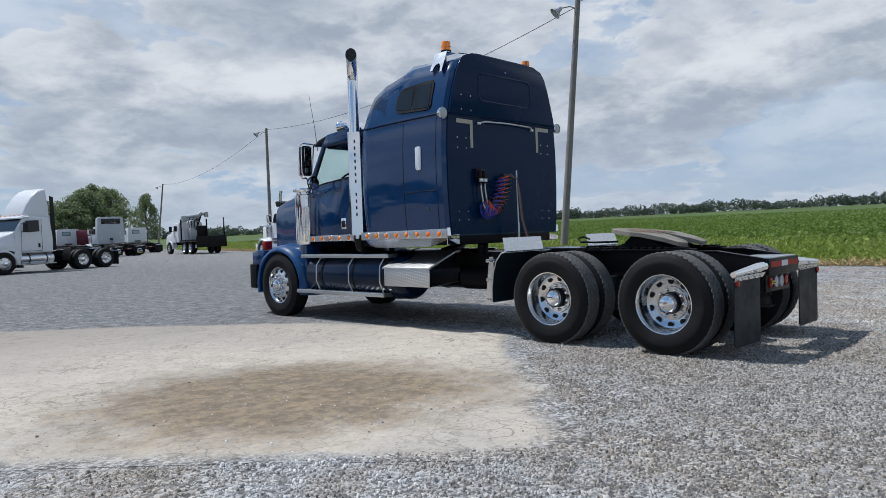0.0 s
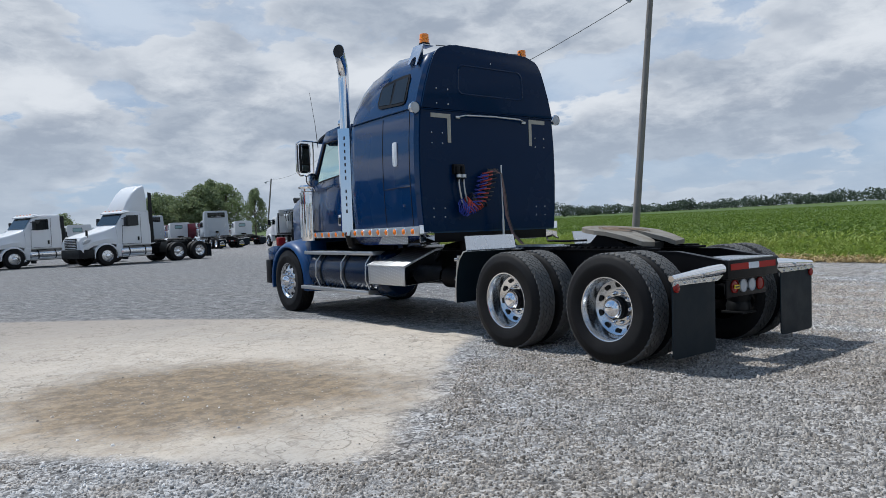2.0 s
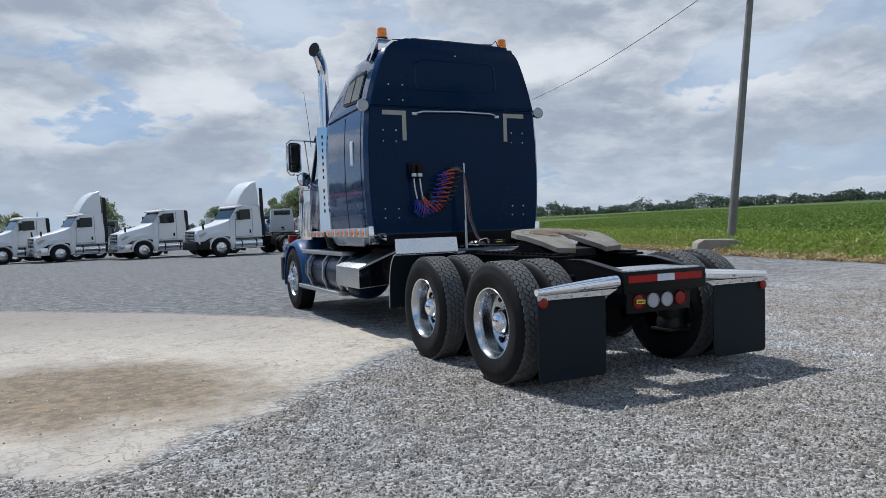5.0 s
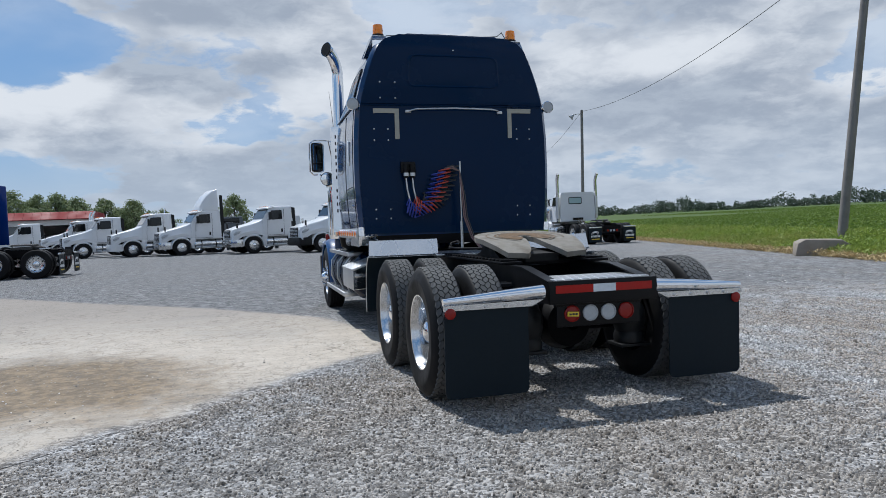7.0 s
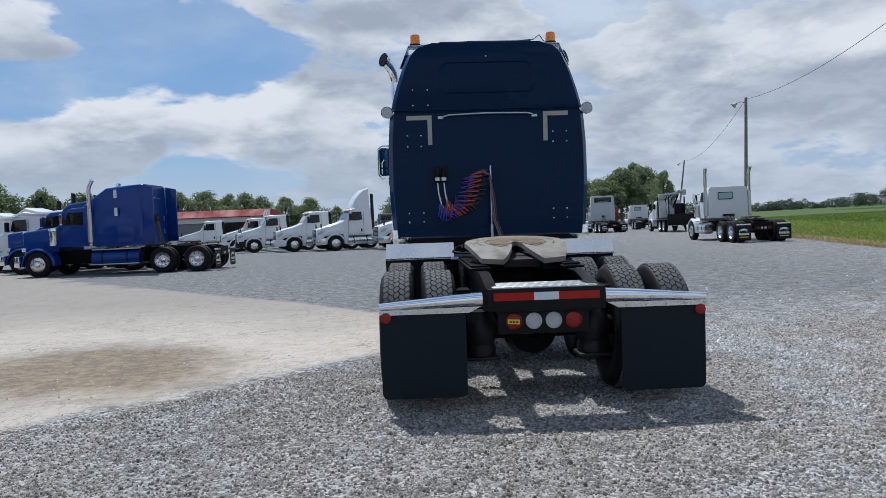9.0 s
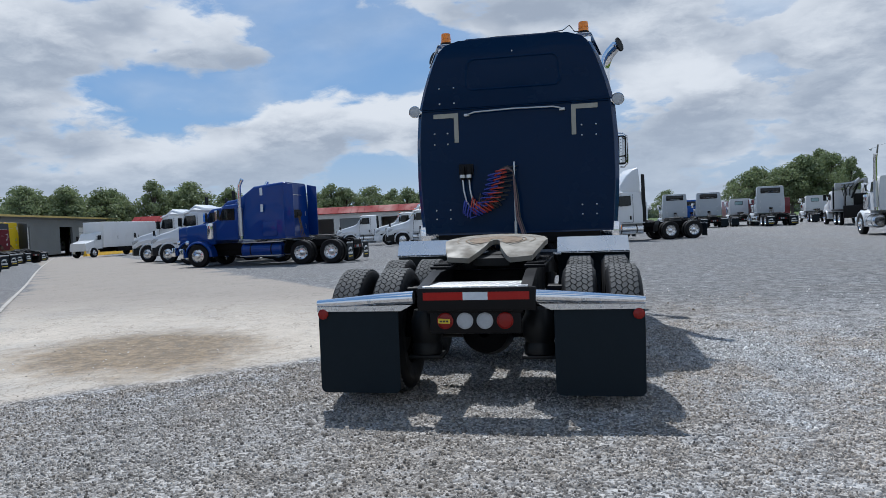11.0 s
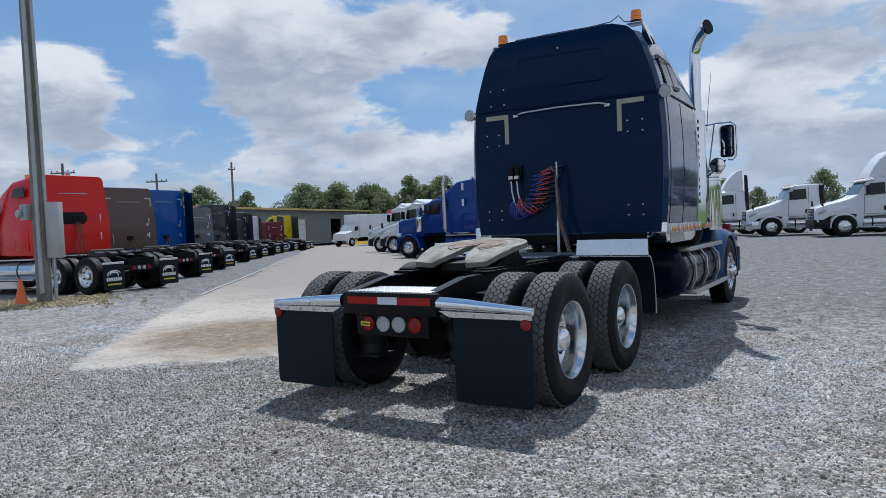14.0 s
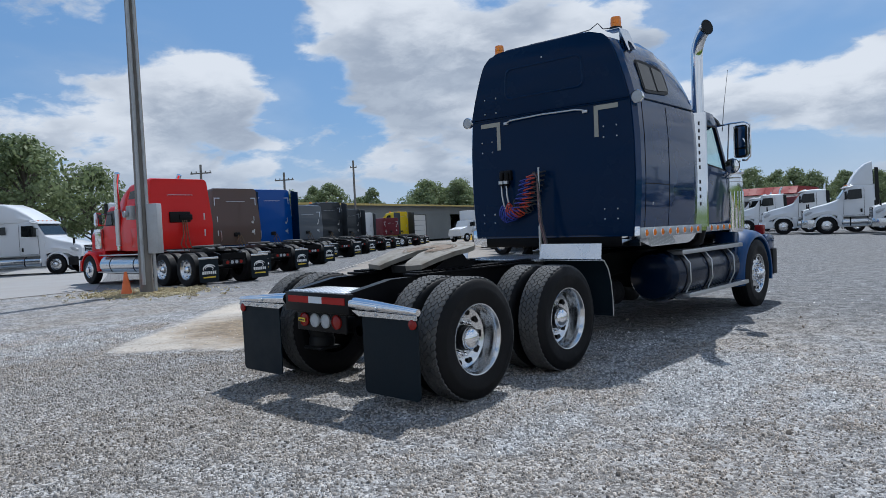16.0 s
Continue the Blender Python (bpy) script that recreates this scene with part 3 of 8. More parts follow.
# ---- ground ----
EDGE_Y = [-400, 5.8, 9.7, 12.3, 18.8, 32.2, 55, 110, 400]
EDGE_X = [9.0, 12.3, 12.8, 13.4, 15.1, 18.9, 25.5, 40.0, 110]


def ground_z(x, y):
    d = x - np.interp(y, EDGE_Y, EDGE_X)
    near = np.exp(-((x / 13.0) ** 2 + ((y - 2) / 13.0) ** 2))
    fall = np.clip(-0.6 * x + 0.78 * y - 34, 0, 300) * -0.009
    fall = fall * np.clip(1 - d / 30, 0, 1)
    return -0.010 * x * near + 0.0098 * np.clip(d - 4, 0, 520) + np.maximum(fall, -0.75)


def gz(x, y):
    return float(ground_z(np.array(float(x)), np.array(float(y))))


def on_ground(x, y, heading, dz=0.0):
    """A pose on the ground whose +y looks along heading (degrees, 0 is +y, turning left)."""
    return pose(x, y, gz(x, y) + dz, 0, 0, heading)


def spaced(near, step, far):
    out = list(np.arange(0, near + 1e-6, step))
    while out[-1] < far:
        step *= 1.25
        out.append(out[-1] + step)
    return np.array([-v for v in out[:0:-1]] + out)


gx, gy = spaced(45, 1.0, 2600), spaced(45, 1.0, 2600)
GX, GY = np.meshgrid(gx, gy)
GZ = ground_z(GX, GY)
nx = len(gx)
verts = np.stack([GX.ravel(), GY.ravel(), GZ.ravel()], 1)
faces = [(j * nx + i, j * nx + i + 1, (j + 1) * nx + i + 1, (j + 1) * nx + i) for j in range(len(gy) - 1) for i in range(nx - 1)]
me = bpy.data.meshes.new("ground")
me.from_pydata(verts.tolist(), [], faces)
for m_ in (M_GRAVEL, M_FIELD, M_DRY):
    me.materials.append(m_)
for p in me.polygons:
    p.use_smooth = True
    dd = p.center.x - np.interp(p.center.y, EDGE_Y, EDGE_X)
    if dd > 2.5 or abs(p.center.x) > 150 or abs(p.center.y) > 190:
        p.material_index = 1
    elif dd > 0.6:
        p.material_index = 2
tagged(new("ground", me), "grey gravel yard beside a wide green crop field", "ground", "", "structure")

# pale road that ends in the yard
ROAD = [(-0.7, 3.1), (-0.9, 4.6), (-1.3, 6.2), (-3.1, 8.7), (-5.4, 11.2), (-12.5, 19.8), (-32, 43.0), (-60, 77), (-66, 72), (-33.0, 34.5), (-17.4, 15.5), (-12.2, 8.7),
        (-7.4, 3.0), (-6.5, 2.1), (-5.7, 1.2), (-4.9, 0.2), (-4.4, -0.15), (-3.9, 0.15), (-3.3, 0.7), (-2.5, 1.5), (-1.5, 2.4)]
edge = []
for (x0, y0), (x1, y1) in zip(ROAD, ROAD[1:] + ROAD[:1]):
    n = max(1, int(math.hypot(x1 - x0, y1 - y0) / 0.16)) if math.hypot(x0, y0) < 16 else 12
    for k in range(n):
        x, y = x0 + (x1 - x0) * k / n, y0 + (y1 - y0) * k / n
        w = noise.noise((x * 1.1, y * 1.1, 3)) * 0.10 + noise.noise((x * 5, y * 5, 7)) * 0.05
        edge.append((x + w, y - w))
bm = B()
bm.faces.new([bm.verts.new((x, y, 0)) for x, y in edge])
bmesh.ops.triangulate(bm, faces=bm.faces[:])
for k in list(range(-66, -8, 2)) + list(np.arange(-8, 0, 0.35)):
    bmesh.ops.bisect_plane(bm, geom=bm.verts[:] + bm.edges[:] + bm.faces[:], plane_co=(k, 0, 0), plane_no=(1, 0, 0))
for k in list(np.arange(-0.1, 11, 0.35)) + list(range(12, 78, 2)):
    bmesh.ops.bisect_plane(bm, geom=bm.verts[:] + bm.edges[:] + bm.faces[:], plane_co=(0, k, 0), plane_no=(0, 1, 0))
for v in bm.verts:
    v.co.z = gz(v.co.x, v.co.y) + 0.0025
road = solo("road", bm, M_SLAB, "pale worn road surface with cracks and a brown muddy stain", "road", "", "structure")
rim_pts = np.array(edge)
co_ = np.array([v.co[:2] for v in road.data.vertices])
gap = np.array([np.sqrt(((rim_pts - p) ** 2).sum(1)).min() for p in co_])
layer = road.data.attributes.new("rim", "FLOAT", "POINT")
layer.data.foreach_set("value", np.clip(gap / 0.55, 0, 1).astype(np.float32))
bm = B()
line = [(-10.6, 6.9), (-11.5, 8.0), (-17.0, 14.9), (-31.9, 33.2), (-59, 67)]
for (x0, y0), (x1, y1) in zip(line, line[1:]):
    for k in range(14):
        a, b = k / 14, (k + 1) / 14
        q = [(x0 + (x1 - x0) * s, y0 + (y1 - y0) * s) for s in (a, b)]
        f = [(q[0][0], q[0][1]), (q[0][0] + 0.065, q[0][1] + 0.05), (q[1][0] + 0.065, q[1][1] + 0.05), (q[1][0], q[1][1])]
        bm.faces.new([bm.verts.new((x, y, gz(x, y) + 0.020)) for x, y in f])
solo("road_line", bm, mat("faded_white_line", (0.42, 0.39, 0.35), 0.8, soil=0.9, dirt=(0.27, 0.25, 0.22), scale=2), "faded white edge line painted on the road", "road line", "", "structure")


# ---- wheels ----
def tyre_mesh(name, r, w, rim_r, lugs, n=56):
    """A tyre about the x axis, outer side towards +x. lugs: rows of worn tread blocks."""
    bm = B()
    h = w / 2
    rr = r - (0.017 if lugs else 0.0)
    prof = [(rim_r, -h * 0.80), (rim_r + 0.02, -h * 0.93), (rim_r + (r - rim_r) * 0.5, -h), (r - 0.05, -h * 0.95), (rr - 0.012, -h * 0.84)]
    if lugs:
        prof += [(rr, -h * 0.76), (rr, h * 0.76)]
    else:
        for k in range(5):
            a = -h * 0.80 + k * h * 0.335
            prof += [(rr, a), (rr, a + h * 0.26), (rr - 0.010, a + h * 0.275), (rr - 0.010, a + h * 0.325)]
        prof = prof[:-2]
    prof += [(rr - 0.012, h * 0.84), (r - 0.05, h * 0.95), (rim_r + (r - rim_r) * 0.62, h), (rim_r + (r - rim_r) * 0.60, h + 0.003),
             (rim_r + (r - rim_r) * 0.5, h), (rim_r + 0.02, h * 0.93), (rim_r, h * 0.80)]
    lathe(bm, prof, n=n)
    return mesh_of(name, bm, M_RUBBER, 0.9)


def tread_mesh(name, r, w, count=54):
    bm = B()
    h = w / 2 * 0.78
    rows = 5
    pitch = 2 * h / rows
    for row in range(rows):
        cx = -h + pitch * (row + 0.5)
        for k in range(count):
            a = 2 * math.pi * (k + 0.5 * (row % 2)) / count
            da = math.pi / count * 0.93
            sk = 0.28 * da * (1 if row % 2 else -1)
            out = [(-0.63 * pitch, -sk), (-0.29 * pitch, -da - sk), (0.29 * pitch, -da + sk), (0.63 * pitch, sk), (0.29 * pitch, da + sk), (-0.29 * pitch, da - sk)]
            low, top = [], []
            for px, pa in out:
                x = max(-h, min(h, cx + px))
                lift = r - (0.011 if abs(x) > h - 0.006 else 0.0)
                low.append(bm.verts.new((x, (r - 0.020) * math.cos(a + pa), (r - 0.020) * math.sin(a + pa))))
                top.append(bm.verts.new((x + (cx - x) * 0.08, lift * math.cos(a + pa * 0.92), lift * math.sin(a + pa * 0.92))))
            bm.faces.new(top)
            for i in range(6):
                j = (i + 1) % 6
                bm.faces.new((low[i], low[j], top[j], top[i]))
    return mesh_of(name, bm, M_TREAD, 0.4)


R = 0.522
TY_DRIVE = tyre_mesh("tyre", R, 0.275, 0.284, True)
TY_STEER = tyre_mesh("tyre", R, 0.285, 0.284, False)
TY_TREAD = tread_mesh("tread", R, 0.275)


def drive_rim():
    """Dished polished rim, hollow towards +x."""
    bm = B()
    lathe(bm, [(0.298, 0.112), (0.305, 0.120), (0.300, 0.128), (0.290, 0.125), (0.282, 0.108), (0.272, 0.085), (0.266, 0.05), (0.262, 0.01), (0.256, -0.03), (0.20, -0.066),
               (0.172, -0.070), (0.166, -0.052), (0.06, -0.052), (0.0, -0.052)], n=48)
    return mesh_of("rim", bm, M_ALU, 0.7)


def inner_rim():
    bm = B()
    lathe(bm, [(0.30, -0.125), (0.28, -0.09), (0.25, 0.02), (0.18, 0.06), (0.0, 0.06)], n=28)
    return mesh_of("inner_rim", bm, M_GREASE, 0.7)


def hand_hole(r=0.031):
    bm = B()
    lathe(bm, [(r, 0.0), (r, 0.006), (0, 0.006)], n=16)
    return mesh_of("hand_hole", bm, M_HOLE)


def lug_nut(long=0.03):
    bm = B()
    lathe(bm, [(0.024, 0.0), (0.020, 0.008), (0.0175, 0.009), (0.016, long), (0.010, long + 0.006), (0, long + 0.006)], n=8)
    return mesh_of("lug_nut", bm, M_CHROME, 0.4)


def hub_cap():
    bm = B()
    prof = [(0.100, 0.030)] + [(0.096 * math.cos(radians(a)), 0.035 + 0.060 * math.sin(radians(a))) for a in range(0, 91, 10)]
    lathe(bm, prof, n=32)
    return mesh_of("hub_cap", bm, M_CHROME, 0.8)


def hub_base():
    bm = B()
    lathe(bm, [(0.112, -0.055), (0.108, -0.02), (0.104, -0.015), (0.103, 0.031), (0.0, 0.031)], n=28)
    return mesh_of("hub", bm, M_BLACK, 0.6)


def steer_rim():
    bm = B()
    lathe(bm, [(0.298, 0.112), (0.305, 0.120), (0.300, 0.128), (0.288, 0.122), (0.280, 0.10), (0.268, 0.085), (0.235, 0.098), (0.19, 0.112), (0.165, 0.118), (0.0, 0.118)], n=48)
    return mesh_of("rim", bm, M_ALU, 0.7)


def steer_hub():
    bm = B()
    lathe(bm, [(0.10, 0.118), (0.098, 0.16), (0.085, 0.18), (0.075, 0.182), (0.07, 0.20), (0.05, 0.215), (0, 0.22)], n=24)
    return mesh_of("hub_cap", bm, M_CHROME, 0.6)


RIM_D, RIM_I, RIM_S, HOLE, NUT, NUT_L, CAP_D, CAP_S, HUB_D = drive_rim(), inner_rim(), steer_rim(), hand_hole(), lug_nut(0.03), lug_nut(0.055), hub_cap(), steer_hub(), hub_base()


def around(r, a, x):
    return Matrix.Translation((x, r * math.cos(a), r * math.sin(a)))


def wheel(parent, x, y, z, side, kind, name="wheel"):
    """side: +1 right, -1 left; the wheel looks outwards."""
    w = new(name)
    w.empty_display_size = 0.1
    w.parent = parent
    w.matrix_basis = pose(x, y, z, 0, 0, 0 if side > 0 else 180) @ pose(0, 0, 0, random.uniform(0, 360), 0, 0)
    one = Matrix.Identity(4)
    sub("tyre", TY_STEER if kind == "steer" else TY_DRIVE, w, one)
    if kind != "steer":
        sub("tread", TY_TREAD, w, one)
    if kind == "inner":
        sub("inner_rim", RIM_I, w, one)
        return w
    sub("rim", RIM_S if kind == "steer" else RIM_D, w, one, "polished aluminium rim")
    for k in range(10):
        a = 2 * math.pi * k / 10
        if kind == "steer":
            sub("hand_hole", HOLE, w, around(0.235, a, 0.099))
            sub("lug_nut", NUT_L, w, around(0.145, a + 0.31, 0.117))
        else:
            sub("hand_hole", HOLE, w, around(0.222, a, -0.048))
            sub("lug_nut", NUT, w, around(0.138, a + 0.31, -0.053))
    if kind != "steer":
        sub("hub", HUB_D, w, one, "black wheel hub")
    sub("hub_cap", CAP_S if kind == "steer" else CAP_D, w, one, "bright chrome hub cap")
    return w


# ---- the parked truck ----
TRUCK = pose(-0.055, 0, gz(0, 2), 0.0, 0.62, -0.65)
truck = thing("semi_truck", TRUCK, "dark navy semi truck with tall sleeper and chrome stacks on gravel", "truck")
for sd in (-1, 1):
    for ay in (0.73, 2.11):
        wheel(truck, sd * 1.105, ay, R - 0.012, sd, "outer")
        wheel(truck, sd * 0.765, ay, R - 0.012, -sd, "inner")
    wheel(truck, sd * 1.06, 7.63, R - 0.012, sd, "steer")


def both(fn):
    for s in (-1, 1):
        fn(s)


# frame rails with the sloping tail
def rail(s):
    bm = B()
    prof = [(0.02, 0.76), (0.02, 0.925), (0.52, 1.005), (2.6, 1.01), (6.9, 0.99), (8.2, 0.96), (8.2, 0.72), (6.9, 0.72), (2.6, 0.73), (0.6, 0.73)]
    prism(bm, prof, "x", s * 0.395, s * 0.425)
    prism(bm, [(0.02, 0.915), (0.02, 0.927), (0.52, 1.008), (2.6, 1.013), (3.6, 1.012), (3.6, 1.0), (2.6, 1.0), (0.52, 0.995)], "x", s * 0.345, s * 0.43)
    part("frame_rail", bm, M_BLACK, truck)


both(rail)
for y0 in (1.42, 2.9, 4.6, 6.2):
    bm = B()
    box(bm, (-0.40, y0 - 0.06, 0.76), (0.40, y0 + 0.06, 0.96), 0.01)
    part("cross_member", bm, M_GREASE, truck)
bm = B()
box(bm, (-0.424, -0.012, 0.755), (0.46, 0.05, 0.925), 0.006)
part("rear_cross_member", bm, M_BLACK, truck)
bm = B()
box(bm, (-0.385, 0.0, 0.918), (0.40, 0.40, 0.936), 0.003)
part("tail_plate", bm, M_DIAMOND, truck, "bright diamond-plate tail plate")
for x0, x1, m_, nm in ((-0.378, -0.077, M_REDTAPE, "red_reflector_strip"), (-0.077, 0.108, M_REFLECT, "white_reflector_strip"), (0.108, 0.412, M_REDTAPE, "red_reflector_strip")):
    bm = B()
    box(bm, (x0, -0.017, 0.835), (x1, -0.010, 0.893))
    part(nm, bm, m_, truck)
bm = B()
box(bm, (-0.345, 0.05, 0.575), (0.345, 0.075, 0.745), 0.01)
box(bm, (-0.36, 0.045, 0.73), (0.36, 0.08, 0.765), 0.005)
light_bar = part("light_bar", bm, M_BLACK, truck)
for x, m_ in ((-0.225, M_REDLENS), (-0.075, M_CLEARLENS), (0.075, M_CLEARLENS), (0.225, M_REDLENS)):
    bm = B()
    lathe(bm, [(0.062, -0.052), (0.062, -0.030), (0.055, -0.026), (0.053, -0.034), (0.03, -0.028), (0, -0.026)][::1], c=(x, 0, 0.674), axis="y", n=24, side=-1)
    for v in bm.verts:
        v.co.y += 0.005
    part("tail_lamp", bm, m_, light_bar, "round tail lamp lens")
bm = B()
box(bm, (-0.275, 0.012, 0.645), (-0.185, 0.020, 0.680), 0, pose(-0.23, 0, 0.672, 0, 4, 0) @ pose(0.23, 0, -0.66))
part("sticker", bm, M_DECALYEL, light_bar, "small yellow sticker on the lamp")
bm = B()
for k in range(3):
    box(bm, (-0.262 + k * 0.024, 0.0085, 0.667), (-0.245 + k * 0.024, 0.0125, 0.680))
part("sticker_bars", bm, M_DARKLETTER, light_bar)


# rear suspension lumps, axles, air bags
bm = B()
for ay in (0.73, 2.11):
    cyl(bm, (-0.95, ay, R), (0.95, ay, R), 0.085, n=16)
    lathe(bm, [(0.05, -0.24), (0.19, -0.16), (0.235, 0.0), (0.19, 0.14), (0.08, 0.22)], c=(0, ay, R), axis="y", n=22)
tube(bm, [(0, 0.9, 0.56), (0, 2.0, 0.60), (0.02, 3.2, 0.68), (0.05, 5.4, 0.72)], 0.06, 12)
part("rear_suspension", bm, M_GREASE, truck)
for sd in (-1, 1):
    for ay in (0.40, 1.78):
        bm = B()
        lathe(bm, [(0.06, 0.36), (0.12, 0.37), (0.125, 0.42), (0.11, 0.46), (0.135, 0.53), (0.135, 0.62), (0.11, 0.68), (0.10, 0.72), (0, 0.72)], c=(sd * 0.45, ay, 0), axis="z", n=20)
        box(bm, (sd * 0.45 - 0.13, ay - 0.12, 0.34), (sd * 0.45 + 0.13, ay + 0.12, 0.365), 0.005)
        part("air_bag", bm, M_PLASTIC, truck, "black rubber suspension air bag")
    bm = B()
    cyl(bm, (sd * 0.50, 1.08, 0.45), (sd * 0.50, 1.32, 0.92), 0.04, n=10)
    cyl(bm, (sd * 0.52, 0.52, 0.86), (sd * 0.66, 0.50, 0.86), 0.03, n=8)
    cyl(bm, (sd * 0.52, 0.62, 0.84), (sd * 0.60, 0.62, 0.84), 0.05, n=10)
    part("shock_absorber", bm, M_GREASE, truck)


# mud flaps on tapered chrome hangers
def flap(s):
    bm = B()
    pts = [(s * 0.46, 0.035, 0.852), (s * 0.70, 0.03, 0.842), (s * 1.225, 0.03, 0.815)]
    tube(bm, pts, [0.052, 0.047, 0.027], 16)
    h = part("flap_hanger", bm, M_CHROME, truck, "tapered chrome flap hanger")
    bm = B()
    prism(bm, [(s * 0.47, 0.80), (s * 1.225, 0.792), (s * 1.225, 0.755), (s * 0.56, 0.755)], "y", 0.004, 0.016)
    part("flap_bracket", bm, M_ALU, h, "polished bolted strip")
    for k in range(5):
        bm = B()
        cyl(bm, (s * (0.62 + 0.148 * k), -0.006, 0.772), (s * (0.62 + 0.148 * k), 0.010, 0.772), 0.010, n=8)
        part("bolt", bm, M_STEEL, h)
    bm = B()
    cyl(bm, (s * 0.80, -0.026, 0.83), (s * 0.80, 0.0, 0.83), 0.012, n=8)
    part("bolt", bm, M_STEEL, h)
    out = round_rect(min(s * 0.585, s * 1.22), max(s * 0.585, s * 1.22), 0.125, 0.775, 0.045)
    bm = B()
    prism(bm, out, "y", 0.018, 0.028)
    for v in bm.verts:
        v.co.y += 0.018 * math.sin((0.78 - v.co.z) * 4.2)
    f = part("mud_flap", bm, M_FLAP, truck, "plain black rubber mud flap")
    bm = B()
    lathe(bm, [(0.040, 0.0), (0.040, 0.012), (0.028, 0.020), (0, 0.022)], c=(s * 1.178, 0.016, 0.735 if s < 0 else 0.722), axis="y", n=20, side=-1)
    part("reflector", bm, M_REDLENS, f, "round red reflector")


both(flap)


# fifth wheel
def fifth_plate(parent):
    """Round bearing plate that runs out into two horns, which slope down to the tail."""
    def drop(y):
        return -0.16 * max(0.0, -0.12 - y) - 0.4 * max(0.0, -0.45 - y)

    bm = B()
    for s in (-1, 1):
        inner = [(0.0, 0.10), (0.03, 0.07), (0.048, 0.0), (0.052, -0.10), (0.065, -0.19), (0.095, -0.30), (0.125, -0.40), (0.15, -0.46), (0.18, -0.49)]
        outer = [(0.0, 0.50)] + [(0.48 * math.sin(radians(a)), 0.06 + 0.44 * math.cos(radians(a))) for a in (15, 32, 50, 68, 88, 106)] + [(0.415, -0.30), (0.37, -0.47)]
        rings_ = []
        for (x0, y0), (x1, y1) in zip(inner, outer):
            rings_.append([(s * (x0 + (x1 - x0) * k / 6), y0 + (y1 - y0) * k / 6) for k in range(7)])
        top = [[bm.verts.new((x, y, drop(y))) for x, y in r_] for r_ in rings_]
        low = [[bm.verts.new((x, y, drop(y) - 0.045)) for x, y in r_] for r_ in rings_]
        for i in range(len(top) - 1):
            for j in range(6):
                bm.faces.new((top[i][j], top[i + 1][j], top[i + 1][j + 1], top[i][j + 1]))
                bm.faces.new((low[i][j + 1], low[i + 1][j + 1], low[i + 1][j], low[i][j]))
        rim_ = [r_[0] for r_ in top] + top[-1][1:] + [r_[6] for r_ in top[-2::-1]]
        rim_low = [r_[0] for r_ in low] + low[-1][1:] + [r_[6] for r_ in low[-2::-1]]
        for i in range(len(rim_) - 1):
            bm.faces.new((rim_low[i], rim_low[i + 1], rim_[i + 1], rim_[i]))
    bmesh.ops.remove_doubles(bm, verts=bm.verts[:], dist=0.0005)
    bmesh.ops.recalc_face_normals(bm, faces=bm.faces[:])
    p = part("top_plate", bm, M_FIFTHTOP, parent, "dusty worn bearing plate with two sloping horns", 0.35)
    bm = B()
    for r0, r1, a0, a1 in ((0.065, 0.25, -62, 242), (0.272, 0.290, -60, 240), (0.36, 0.37, -28, 208)):
        prev = None
        for k in range(41):
            a = radians(a0 + (a1 - a0) * k / 40)
            cur = [bm.verts.new((r * math.cos(a), 0.06 + r * math.sin(a) * 0.95, 0.004)) for r in (r0, r1)]
            if prev:
                bm.faces.new((prev[0], prev[1], cur[1], cur[0]))
            prev = cur
    part("grease_ring", bm, M_GREASEPATCH, p)
    # dark block that paints in the shade inside the slot
    bm = B()
    prism(bm, [(-0.06, 0.09), (0.06, 0.09), (0.16, -0.36), (-0.16, -0.36)], "z", -0.17, -0.10)
    part("slot_shade", bm, M_HOLE, p)
    return p


bm = B()
for s in (-1, 1):
    prism(bm, [(1.05, 1.03), (1.85, 1.03), (1.62, 1.10), (1.52, 1.19), (1.36, 1.19), (1.22, 1.10)], "x", s * 0.36 - 0.03, s * 0.36 + 0.03)
    box(bm, (s * 0.40 - 0.09, 0.78, 1.012), (s * 0.40 + 0.09, 2.75, 1.034), 0.004)
    for k in range(20):
        box(bm, (s * 0.40 - 0.075, 0.85 + 0.094 * k, 1.034), (s * 0.40 + 0.075, 0.90 + 0.094 * k, 1.052), 0.003)
box(bm, (-0.34, 1.25, 1.05), (0.34, 1.60, 1.11), 0.01)
fw = part("fifth_wheel_mount", bm, M_GREASE, truck)
bm = B()
tube(bm, [(-0.30, 1.75, 1.12), (-0.50, 1.95, 1.12), (-0.56, 2.10, 1.13), (-0.52, 2.16, 1.17), (-0.46, 2.12, 1.19), (-0.47, 2.03, 1.16)], 0.012, 8)
part("release_handle", bm, M_BLACK, fw)
plate_pivot = new("fifth_wheel_plate")
plate_pivot.empty_display_size = 0.1
plate_pivot.parent = truck
plate_pivot.matrix_basis = pose(0, 1.42, 1.222, 6.5, 0, 0)
fifth_plate(plate_pivot)

# deck plate behind the sleeper
bm = B()
box(bm, (-0.56, 2.62, 1.02), (0.56, 3.55, 1.045), 0.004)
part("deck_plate", bm, M_DIAMOND, truck, "diamond-plate deck")


